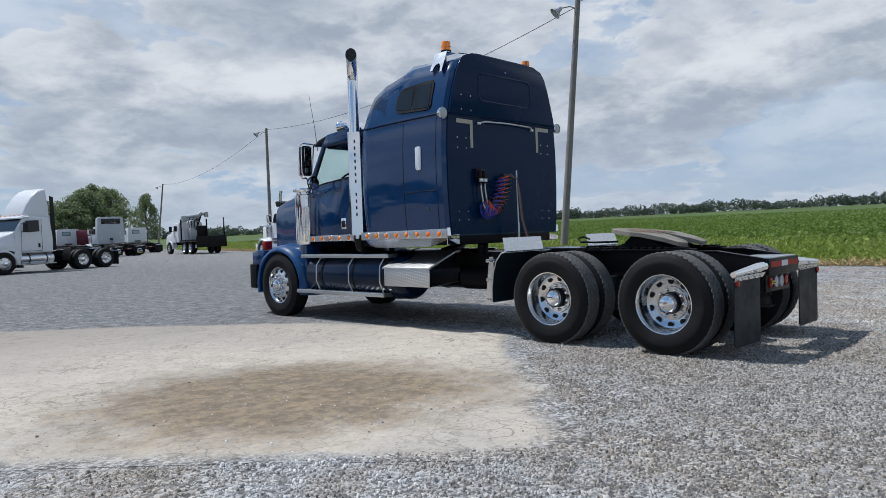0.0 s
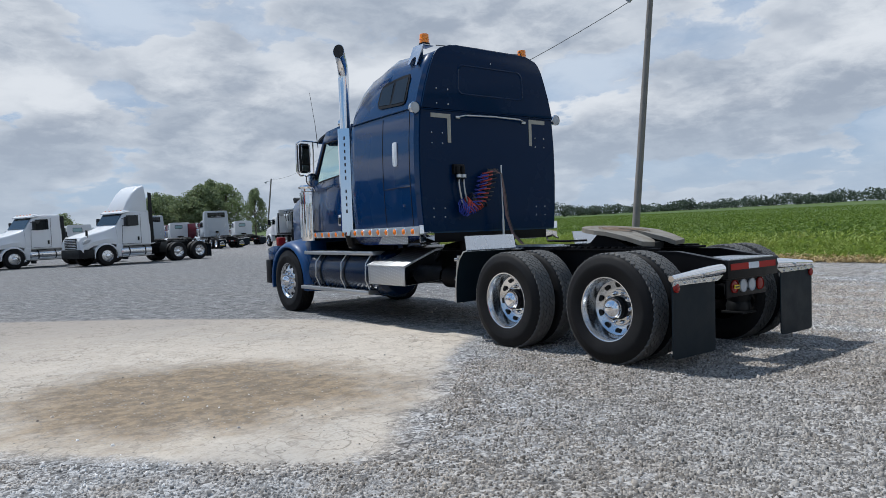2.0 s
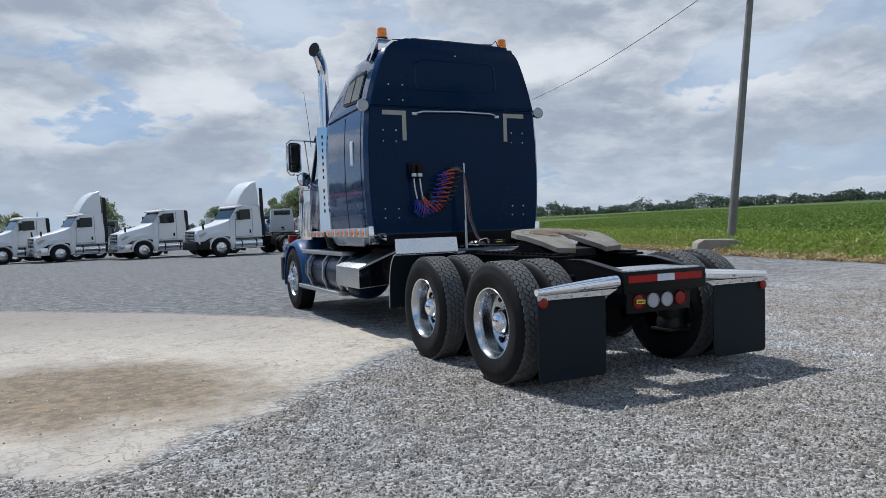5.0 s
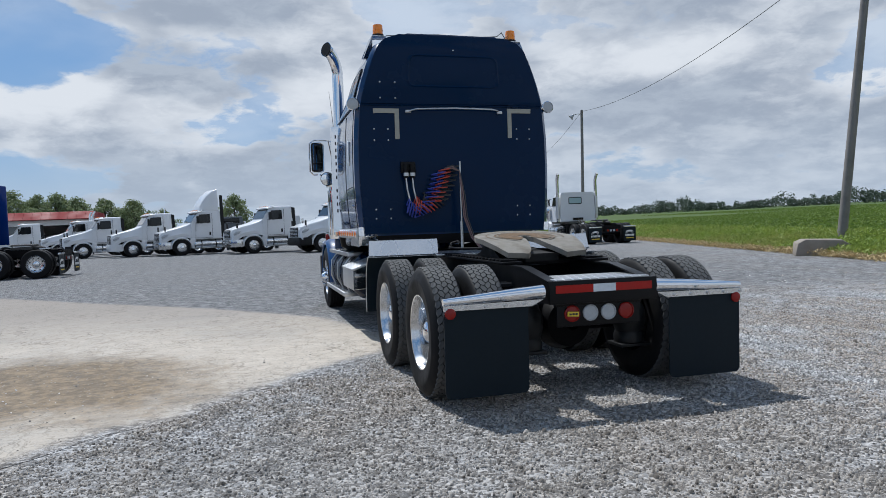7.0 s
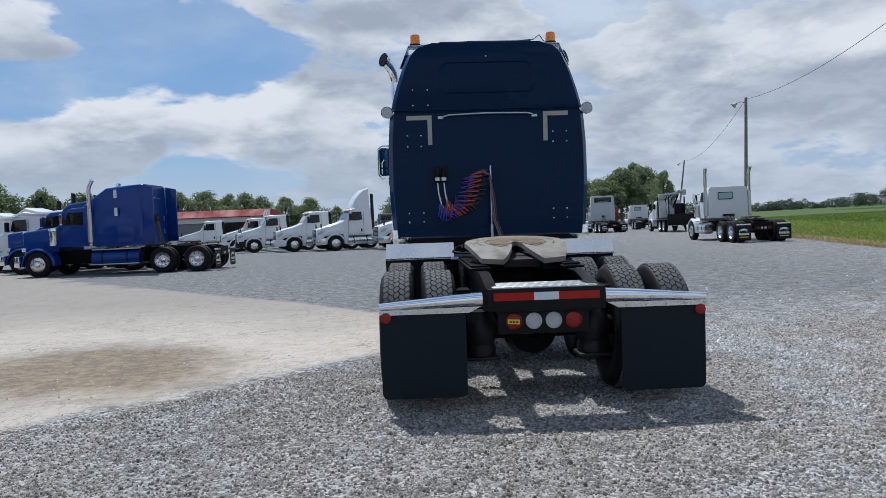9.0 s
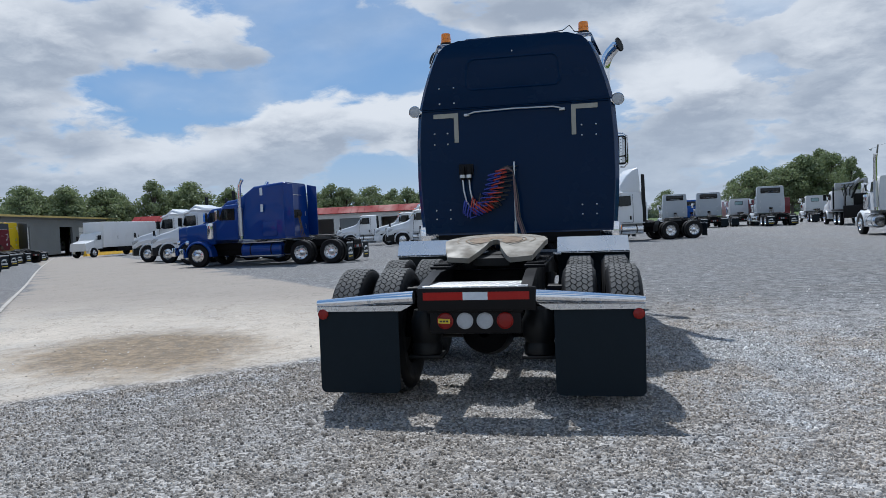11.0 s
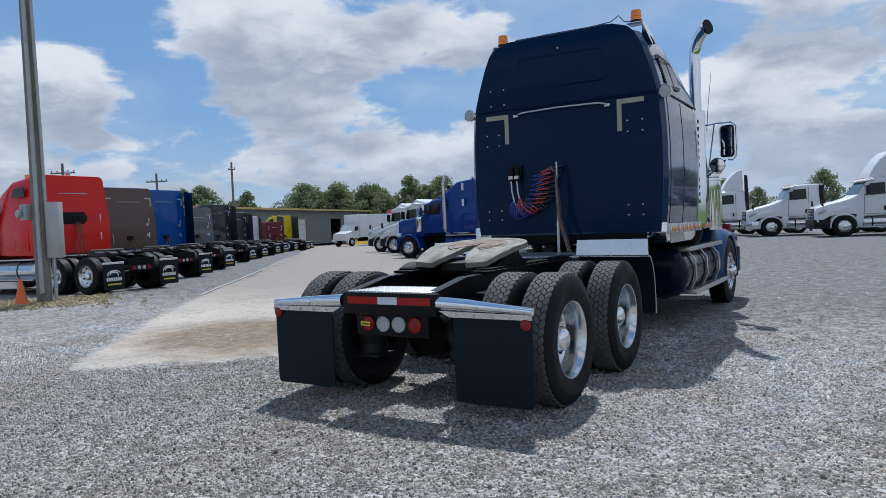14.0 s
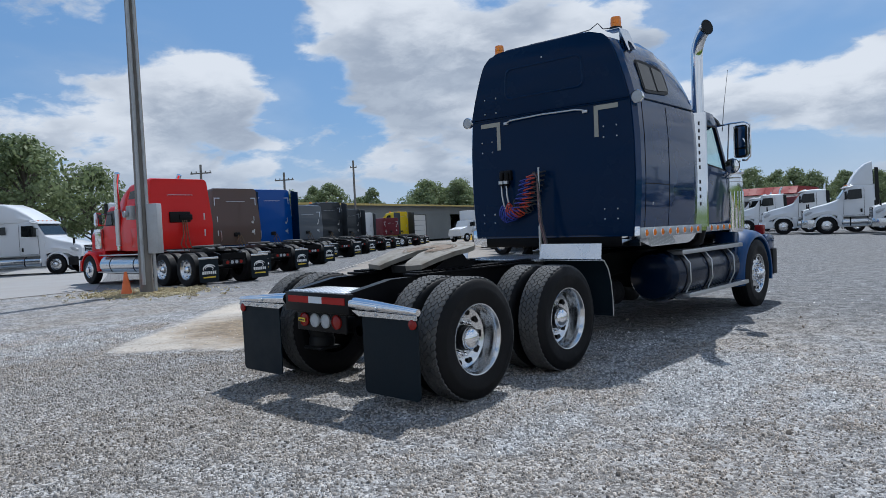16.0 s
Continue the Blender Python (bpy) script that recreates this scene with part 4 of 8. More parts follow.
# quarter fenders
def quarter(s):
    bm = B()
    lo, hi = sorted((s * 0.52, s * 1.285))
    prism(bm, [(lo, 1.035), (hi, 1.035), (hi - (0.015 if s > 0 else 0.0), 1.212), (lo + (0.015 if s < 0 else 0.0), 1.212)], "y", 2.700, 2.706)
    for v in bm.verts:
        v.co.y += (v.co.z - 1.035) * 0.25 - 0.03
    q = part("quarter_fender", bm, M_STAINLESS, truck, "stainless plate on a black rubber quarter fender")
    prof = [(2.655, 1.045), (2.72, 1.03), (2.80, 0.94), (2.85, 0.80), (2.875, 0.62), (2.88, 0.44)]
    bm = B()
    prism(bm, prof + [(y + 0.018, z + 0.006) for y, z in reversed(prof)], "x", lo, hi)
    part("fender_skin", bm, M_FLAP, q)
    bm = B()
    edge_x = hi if s > 0 else lo
    tube(bm, [(edge_x, y + 0.012, z) for y, z in prof], 0.008, 6)
    part("fender_edge", bm, M_STEEL, q)
    for k in range(5):
        bm = B()
        x = lo + 0.05 + k * (hi - lo - 0.1) / 4
        cyl(bm, (x, 2.655, 1.05), (x, 2.675, 1.05), 0.008, n=8)
        part("bolt", bm, M_STEEL, q)


both(quarter)


# ---- sleeper ----
def half_width(z):
    return float(np.interp(z, [1.25, 1.6, 1.95, 2.4, 2.8, 3.1, 3.35, 3.5, 3.58, 3.64, 3.68], [1.205, 1.235, 1.25, 1.245, 1.215, 1.135, 1.05, 0.985, 0.93, 0.83, 0.60]))


def sleeper_top(y):
    return float(np.interp(y, [3.6, 4.2, 4.6, 5.0, 5.25, 5.45, 5.54, 5.66], [3.68, 3.675, 3.645, 3.55, 3.41, 3.17, 2.98, 2.66]))


def sleeper_ring(y, inset=0.0):
    top = sleeper_top(y)
    out = []
    for k in range(15):
        z = 1.25 + (top - 0.0 - 1.25) * (k / 14) ** 0.85
        zz = z if top > 3.6 else (z if z < 2.8 else 2.8 + (z - 2.8) * (3.68 - 2.8) / max(0.02, top - 2.8))
        if top <= 2.8:
            zz = z
        out.append((half_width(min(zz, 3.68)) - inset - max(0.0, y - 5.27) * 0.8, z))
    return [Vector((-w, y, z)) for w, z in out] + [Vector((w, y, z)) for w, z in reversed(out)]


bm = B()
ys = [3.70, 3.78, 4.0, 4.2, 4.4, 4.6, 4.8, 5.0, 5.15, 5.25, 5.35, 5.45, 5.52, 5.58]
rings = [sleeper_ring(3.655, 0.045)] + [sleeper_ring(y) for y in ys]
loft(bm, rings, True)
sleeper = part("sleeper", bm, M_NAVY, truck, "glossy navy sleeper with a raised roof", 0.75)

# rear panel in the darker, less glossy navy, with raised pressing and fixings
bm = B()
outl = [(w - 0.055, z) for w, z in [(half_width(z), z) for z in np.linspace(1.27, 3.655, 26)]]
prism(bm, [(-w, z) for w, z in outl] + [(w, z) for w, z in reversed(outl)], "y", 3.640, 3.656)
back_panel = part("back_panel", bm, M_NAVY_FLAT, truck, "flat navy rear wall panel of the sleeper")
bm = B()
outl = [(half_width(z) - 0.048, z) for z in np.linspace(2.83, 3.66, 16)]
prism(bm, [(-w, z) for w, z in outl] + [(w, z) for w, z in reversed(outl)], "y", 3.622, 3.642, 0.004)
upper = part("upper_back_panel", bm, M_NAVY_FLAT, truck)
bm = B()
frame_pts = round_rect(-0.60, 0.60, 3.03, 3.43, 0.09)
frame_pts = [(x * (1 - 0.10 * (z - 3.03)), z) for x, z in frame_pts]
ctr = (0, 3.23)
inn = [(ctr[0] + (x - ctr[0]) * 0.965, ctr[1] + (z - ctr[1]) * 0.93) for x, z in frame_pts]
n = len(inn)
for a, b, y0, y1 in ((frame_pts, inn, 3.622, 3.612), (inn, [(ctr[0] + (x - ctr[0]) * 0.93, ctr[1] + (z - ctr[1]) * 0.86) for x, z in frame_pts], 3.612, 3.622)):
    for i in range(n):
        j = (i + 1) % n
        bm.faces.new([bm.verts.new(p) for p in ((a[i][0], y0, a[i][1]), (a[j][0], y0, a[j][1]), (b[j][0], y1, b[j][1]), (b[i][0], y1, b[i][1]))])
bmesh.ops.remove_doubles(bm, verts=bm.verts[:], dist=0.0005)
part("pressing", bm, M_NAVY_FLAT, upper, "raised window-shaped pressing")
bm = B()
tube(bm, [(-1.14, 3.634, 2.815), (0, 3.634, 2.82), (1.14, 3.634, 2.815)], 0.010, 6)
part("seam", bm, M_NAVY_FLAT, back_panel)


def rivets(x, z, dx, dz):
    for sx in (-dx, dx):
        for sz in (-dz, dz):
            sub("rivet", RIVET, back_panel, Matrix.Translation((x + sx, 3.638 if z < 2.8 else 3.620, z + sz)))


bm = B()
lathe(bm, [(0.011, 0.0), (0.010, 0.005), (0.004, 0.009), (0, 0.009)], axis="y", n=10, side=-1)
RIVET = mesh_of("rivet", bm, M_STEEL)
for x, z, dx, dz in ((-0.83, 2.99, 0.092, 0.094), (-0.92, 2.46, 0.084, 0.067), (0.90, 2.475, 0.085, 0.062), (-0.92, 1.51, 0.09, 0.055), (0.885, 1.515, 0.085, 0.058)):
    rivets(x, z, dx, dz)
for s, z in ((-1, 2.772), (1, 2.790)):
    bm = B()
    prism(bm, [(s * 1.01, z), (s * 0.696, z), (s * 0.696, z - 0.365), (s * 0.75, z - 0.365), (s * 0.75, z - 0.055), (s * 1.01, z - 0.055)], "y", 3.634, 3.6385)
    part("tape_corner", bm, M_TAPE, back_panel, "grey-beige tape in an L shape")
bm = B()
tube(bm, [(-0.585, 3.635, 2.735), (-0.55, 3.60, 2.748), (-0.48, 3.59, 2.764), (0, 3.587, 2.778), (0.48, 3.59, 2.770), (0.55, 3.60, 2.757), (0.585, 3.635, 2.745)], 0.011, 8)
for s in (-1, 1):
    box(bm, (s * 0.585 - 0.035, 3.612, 2.722), (s * 0.585 + 0.035, 3.640, 2.756), 0.004)
part("grab_bar", bm, M_STEEL, back_panel, "thin steel grab bar")
bm = B()
cyl(bm, (0, 3.612, 3.486), (0, 3.634, 3.486), 0.009, n=10)
part("top_screw", bm, M_STEEL, back_panel)

# air and light lines
bm = B()
for x in (-0.65, -0.57):
    lathe(bm, [(0, 2.10), (0.028, 2.10), (0.032, 2.03), (0.026, 1.99), (0.036, 1.985), (0.036, 1.95), (0.02, 1.93), (0.02, 1.90), (0, 1.90)], c=(x, 3.575, 0), axis="z", n=12)
box(bm, (-0.70, 3.59, 2.00), (-0.52, 3.64, 2.13), 0.008)
glad = part("line_bracket", bm, M_BLACK, truck)
bm = B()
for x in (-0.65, -0.57):
    lathe(bm, [(0, 1.995), (0.037, 1.995), (0.037, 1.955), (0, 1.955)], c=(x, 3.56, 0), axis="z", n=12)
    tube(bm, [(x, 3.565, 1.93), (x + 0.01, 3.56, 1.80), (x + 0.04, 3.56, 1.66), (x + 0.10, 3.56, 1.57)], 0.011, 8)
part("hose_end", bm, M_STEEL, glad, "grey hoses with steel couplings")


def coil(nm, m_, shift, phase, y0):
    pts = []
    turns = 15
    ctl = [Vector((-0.60, y0, 1.62)), Vector((-0.50, y0, 1.55)), Vector((-0.36, y0, 1.62)), Vector((-0.26, y0, 1.82)), Vector((-0.20, y0, 2.02))]
    for k in range(turns * 10 + 1):
        s = k / (turns * 10) * (len(ctl) - 1)
        i = min(int(s), len(ctl) - 2)
        f = s - i
        p0, p1, p2, p3 = ctl[max(i - 1, 0)], ctl[i], ctl[i + 1], ctl[min(i + 2, len(ctl) - 1)]
        c = 0.5 * ((2 * p1) + (-p0 + p2) * f + (2 * p0 - 5 * p1 + 4 * p2 - p3) * f * f + (-p0 + 3 * p1 - 3 * p2 + p3) * f ** 3)
        d = (ctl[i + 1] - ctl[i]).normalized()
        u = Vector((d.z, 0, -d.x))
        a = 2 * math.pi * k / 10 + phase
        r = 0.075
        pts.append(c + Vector((shift, 0, shift * 0.4)) + u * (r * math.cos(a)) + Vector((0, 1, 0)) * (r * 0.7 * math.sin(a)) + d * (0.03 * math.cos(a)))
    bm = B()
    tube(bm, pts, 0.0085, 5)
    part(nm, bm, m_, truck, "coiled air line")


coil("red_air_line", M_REDLINE, 0.045, 0.0, 3.555)
coil("blue_air_line", M_BLUELINE, -0.045, 1.6, 3.545)
coil("black_light_line", M_WIRE, 0.15, 2.6, 3.575)
bm = B()
cyl(bm, (0.0, 3.46, 1.05), (0.0, 3.46, 1.40), 0.018, n=10)
cyl(bm, (0.0, 3.46, 1.40), (0.0, 3.47, 2.12), 0.011, n=8)
pogo = part("pogo_stick", bm, M_STEEL, truck, "upright steel line holder")
M_OLDHOSE = mat("faded_hose", (0.20, 0.12, 0.11), 0.6)
for k, (o, m_) in enumerate(((0.0, M_OLDHOSE), (0.02, M_WIRE), (-0.02, M_OLDHOSE))):
    bm = B()
    tube(bm, [(-0.18, 3.55, 2.04), (-0.08, 3.50, 2.06 + o), (-0.01, 3.45, 2.00), (0.02 + o, 3.43, 1.72), (0.04 + o, 3.42, 1.45), (0.12 + o, 3.40, 1.20), (0.20 + o, 3.3, 1.06)], 0.008, 6)
    part("hanging_line", bm, m_, pogo)
bm = B()
box(bm, (-1.14, 3.66, 1.13), (1.14, 5.5, 1.27), 0.02)
part("sleeper_floor", bm, M_GREASE, truck)
for s in (-1, 1):
    bm = B()
    cyl(bm, (s * 0.42, 3.78, 0.98), (s * 0.42, 3.78, 1.16), 0.06, n=12)
    cyl(bm, (s * 0.50, 3.62, 0.86), (s * 0.36, 3.76, 1.18), 0.03, n=8)
    part("cab_mount", bm, M_GREASE, truck)


# work lamps, beacons
def work_lamp(s):
    bm = B()
    prof = [(0, -0.075), (0.035, -0.072), (0.062, -0.05), (0.074, -0.012), (0.076, 0.012), (0.070, 0.018)]
    lathe(bm, prof, c=(s * 1.25, 3.645, 2.82), axis="y", n=24, side=-1)
    cyl(bm, (s * 1.17, 3.70, 2.81), (s * 1.25, 3.69, 2.82), 0.016, n=8)
    box(bm, (s * 1.175 - 0.02, 3.66, 2.79), (s * 1.175 + 0.02, 3.73, 2.83), 0.005)
    w = part("work_lamp", bm, M_CHROME, truck, "round chrome work lamp")
    bm = B()
    lathe(bm, [(0.069, 0.012), (0.05, 0.018), (0, 0.022)], c=(s * 1.25, 3.645, 2.82), axis="y", n=24, side=-1)
    part("lens", bm, M_CLEARLENS, w)


both(work_lamp)


def beacon(s):
    x, y, z = s * 0.868, 3.91, 3.678
    bm = B()
    box(bm, (x - 0.09, y - 0.09, z - 0.004), (x + 0.09, y + 0.09, z + 0.006), 0.002)
    cut_ = len(bm.verts)
    prism(bm, [(y - 0.10, z), (y + 0.12, z), (y + 0.12, z - 0.24), (y + 0.08, z - 0.24), (y + 0.05, z - 0.17), (y - 0.01, z - 0.15), (y - 0.05, z - 0.19), (y - 0.07, z - 0.28), (y - 0.10, z - 0.28)], "x", x + s * 0.088, x + s * 0.094)
    bm.verts.ensure_lookup_table()
    for v in bm.verts[cut_:]:
        v.co.x += s * (z - v.co.z) * 0.42
    b = part("beacon_bracket", bm, M_STAINLESS, truck, "folded stainless beacon bracket")
    bm = B()
    lathe(bm, [(0.072, 0.0), (0.072, 0.03), (0.06, 0.035), (0, 0.035)], c=(x, y, z + 0.006), axis="z", n=24)
    part("beacon_base", bm, M_PLASTIC, b)
    bm = B()
    lathe(bm, [(0.064, 0.03), (0.062, 0.075), (0.066, 0.078), (0.062, 0.082), (0.060, 0.135), (0.055, 0.148), (0.03, 0.152), (0, 0.153)], c=(x, y, z + 0.006), axis="z", n=24)
    part("beacon_lens", bm, M_ORANGE, b, "orange beacon lens")


both(beacon)
bm = B()
tube(bm, [(-0.80, 3.75, 3.665), (-0.2, 3.70, 3.69), (0.40, 3.72, 3.69), (0.62, 3.74, 3.71), (0.70, 3.78, 3.775), (0.76, 3.80, 3.70), (0.88, 3.90, 3.71)], 0.006, 6)
part("beacon_wire", bm, M_WIRE, truck)


# sleeper sides: door, window, trim line
def side_detail(s):
    def skin(y, z, lift):
        y2 = max(3.70, y)
        top = sleeper_top(y2)
        zz = z if (top > 3.6 or z < 2.8) else 2.8 + (z - 2.8) * (3.68 - 2.8) / max(0.02, top - 2.8)
        return Vector((s * (half_width(min(zz, 3.68)) + lift), y, z))

    def strip(pts, lift, r, name, m_, label=""):
        bm_ = B()
        tube(bm_, [skin(y, z, lift) for y, z in pts], r, 6)
        part(name, bm_, m_, sleeper, label)

    strip([(3.70, 2.83), (4.2, 2.825), (4.8, 2.815), (5.24, 2.80)], 0.004, 0.010, "roof_seam", M_NAVY_FLAT)
    # baggage and sleeper doors: thin shut lines
    for pts in ([(4.42, z) for z in np.linspace(1.30, 2.77, 12)], [(3.80, z) for z in np.linspace(1.33, 2.79, 12)]):
        strip(pts, 0.0005, 0.0045, "shut_line", M_HOLE)
    strip([(3.80, 1.85), (4.1, 1.85), (4.42, 1.84)], 0.0005, 0.0045, "shut_line", M_HOLE)
    # handle plate
    bm_ = B()
    prism(bm_, round_rect(4.07, 4.17, 2.13, 2.44, 0.03), "x", s * 1.240, s * 1.258, 0.004)
    if s < 0:
        part("vent_plate", bm_, M_REFLECT, sleeper, "bright upright door plate")
    else:
        bm_.free()
    bm_ = B()
    cyl(bm_, skin(3.97, 1.62, -0.01), skin(3.97, 1.62, 0.012), 0.016, n=10)
    part("lock", bm_, M_CHROME, sleeper)
    # tinted sliding window, two panes with a black frame
    win = [(3.92, 2.97), (3.93, 3.26), (3.97, 3.31), (4.10, 3.315), (4.50, 3.285), (4.58, 3.25), (4.61, 3.17), (4.61, 3.02), (4.57, 2.95), (4.50, 2.93), (4.0, 2.91), (3.95, 2.92)]
    bm_ = B()
    a = [bm_.verts.new(skin(y, z, 0.014)) for y, z in win]
    b2 = [bm_.verts.new(skin(y, z, -0.02)) for y, z in win]
    bm_.faces.new(a)
    for i in range(len(win)):
        j = (i + 1) % len(win)
        bm_.faces.new((b2[i], b2[j], a[j], a[i]))
    w = part("sleeper_window", bm_, M_BLACK, sleeper, "dark tinted sliding window")
    for y0, y1, z0, z1, z2, z3 in ((3.96, 4.255, 2.945, 3.275, 3.265, 2.955), (4.295, 4.575, 2.96, 3.26, 3.22, 2.985)):
        bm_ = B()
        bm_.faces.new([bm_.verts.new(skin(y, z, 0.018)) for y, z in ((y0, z0), (y0 + 0.01, z1), (y1 - 0.01, z2), (y1, z3))])
        part("pane", bm_, M_TINT, w)


both(side_detail)


# skirts with rows of amber lamps
AMBER = None


def skirt(s):
    global AMBER
    lo, hi = sorted((s * 1.225, s * 1.240))
    bm = B()
    prism(bm, [(3.66, 1.225), (3.66, 1.345), (5.36, 1.335), (5.36, 1.225)], "x", lo, hi, 0.002)
    k = part("lamp_skirt", bm, M_STEEL, truck, "stainless skirt with amber lamps")
    bm = B()
    prism(bm, [(3.66, 1.225), (5.36, 1.225), (5.26, 1.15), (5.10, 1.11), (4.05, 1.11), (3.72, 1.20)], "x", s * 1.16 - 0.006, s * 1.16 + 0.006)
    box(bm, (min(s * 1.0, s * 1.226), 3.655, 1.14), (max(s * 1.0, s * 1.226), 3.665, 1.36), 0.002)
    part("lower_skirt", bm, M_CHROME, k, "mirror-bright lower skirt")
    bm = B()
    prism(bm, [(4.02, 1.12), (4.02, 1.22), (4.62, 1.22), (4.72, 1.12)], "x", s * 1.17 - 0.003, s * 1.17 + 0.003)
    part("step_plate", bm, M_DIAMOND, k)
    bm = B()
    lo2, hi2 = sorted((s * 1.06, s * 1.075))
    prism(bm, [(5.66, 1.22), (5.66, 1.32), (6.88, 1.31), (6.88, 1.22)], "x", lo2, hi2, 0.002)
    k2 = part("cab_skirt", bm, M_STEEL, truck)
    if AMBER is None:
        b = B()
        lathe(b, [(0.043, 0.0), (0.043, 0.010), (0.036, 0.013), (0.034, 0.010), (0.026, 0.022), (0, 0.027)], n=18)
        AMBER = mesh_of("amber_lamp", b, M_AMBER, 0.9)
        b = B()
        lathe(b, [(0.046, -0.001), (0.047, 0.009), (0.040, 0.014), (0.036, 0.012)], n=18)
        skirt.bezel = mesh_of("bezel", b, M_CHROME)
    for i in range(8):
        m = pose(s * 1.240, 3.78 + i * 0.205, 1.282, 0, 0, 0 if s > 0 else 180)
        sub("amber_lamp", AMBER, k, m, "round amber marker lamp")
        sub("bezel", skirt.bezel, k, m)
    for i in range(5):
        m = pose(s * 1.075, 5.85 + i * 0.225, 1.268, 0, 0, 0 if s > 0 else 180)
        sub("amber_lamp", AMBER, k2, m, "round amber marker lamp")
        sub("bezel", skirt.bezel, k2, m)


both(skirt)


# exhaust stacks
def stack(s):
    bm = B()
    ox, oy = (-0.66, -0.75) if s < 0 else (0.80, -0.60)
    pts = [(s * 1.16, 5.53, 1.25), (s * 1.16, 5.53, 2.4), (s * 1.16, 5.53, 3.42)]
    for a in range(0, 61, 10):
        h = 0.34 * (1 - math.cos(radians(a)))
        pts.append((s * 1.16 + ox * h, 5.53 + oy * h, 3.53 + 0.34 * math.sin(radians(a))))
    pts.append((pts[-1][0] + ox * 0.05, pts[-1][1] + oy * 0.05, pts[-1][2] + 0.03))
    tube(bm, pts, 0.078, 22)
    d = (Vector(pts[-1]) - Vector(pts[-2])).normalized()
    u = Vector((-oy, ox, 0)).normalized()
    vv = Vector((-ox * 0.3, -oy * 0.3, 0.95))
    mouth = Vector(pts[-1]) + Vector((ox, oy, 0.25)) * 0.05
    turns = [2 * math.pi * k / 22 for k in range(22)]
    loft(bm, [[Vector(pts[-1]) - d * 0.01 + u * 0.0785 * math.cos(a) + d.cross(u) * -0.0785 * math.sin(a) for a in turns], [mouth + u * 0.082 * math.cos(a) + vv * 0.112 * math.sin(a) for a in turns]])
    st = part("exhaust_pipe", bm, M_CHROME, truck, "tall chrome exhaust pipe with turned-out tip", 0.9)
    bm = B()
    out_ = Vector((ox, oy, 0.3)).normalized()
    loft(bm, [[mouth + out_ * q + u * 0.076 * math.cos(a) + vv * 0.105 * math.sin(a) for a in turns] for q in (-0.02, 0.006)])
    part("tip_opening", bm, M_HOLE, st)
    bm = B()
    # flat-fronted shield that looks outwards and back
    turn = Matrix.Translation((s * 1.165, 5.53, 0)) @ Matrix.Rotation(radians(-40 if s < 0 else 23), 4, "Z")
    out = [(-0.078, -0.108), (0.078, -0.108), (0.096, -0.088), (0.096, -0.01), (0.086, -0.01), (0.082, -0.08), (-0.082, -0.08), (-0.086, -0.01), (-0.096, -0.01), (-0.096, -0.088)]
    prism(bm, out, "z", 1.30, 2.80)
    bmesh.ops.transform(bm, matrix=turn, verts=bm.verts[:])
    sh = part("heat_shield", bm, M_CHROME, st, "chrome heat shield with dark upright lettering", 0.2)
    # a column of dark marks in place of the maker's name
    for k in range(12):
        if k == 7:
            continue
        bm = B()
        z = 2.66 - k * 0.096
        box(bm, (-0.011, -0.1095, z - 0.024), (0.011, -0.106, z + 0.024), 0, turn)
        part("letter_mark", bm, M_DARKLETTER, sh)
    for sx in (-0.097, 0.097):
        for k in range(26):
            bm = B()
            z = 1.5 + k * 0.048
            box(bm, (sx - 0.002, -0.065, z), (sx + 0.002, -0.04, z + 0.012), 0, turn)
            part("slot", bm, M_HOLE, sh)
    for z in (1.42, 2.05, 2.72):
        bm = B()
        box(bm, (min(s * 1.02, s * 1.15), 5.51, z - 0.02), (max(s * 1.02, s * 1.15), 5.55, z + 0.02), 0.004)
        part("stack_bracket", bm, M_BLACK, st)
    bm = B()
    tube(bm, [(s * 1.16, 5.53, 1.27), (s * 1.13, 5.52, 1.12), (s * 1.0, 5.50, 1.05), (s * 0.6, 5.5, 0.98)], 0.07, 14)
    part("exhaust_elbow", bm, M_BLACK, st)


both(stack)

# ---- cab ----
# outline of the side (y, z): door glass opening cut by building round it
CW = 1.03


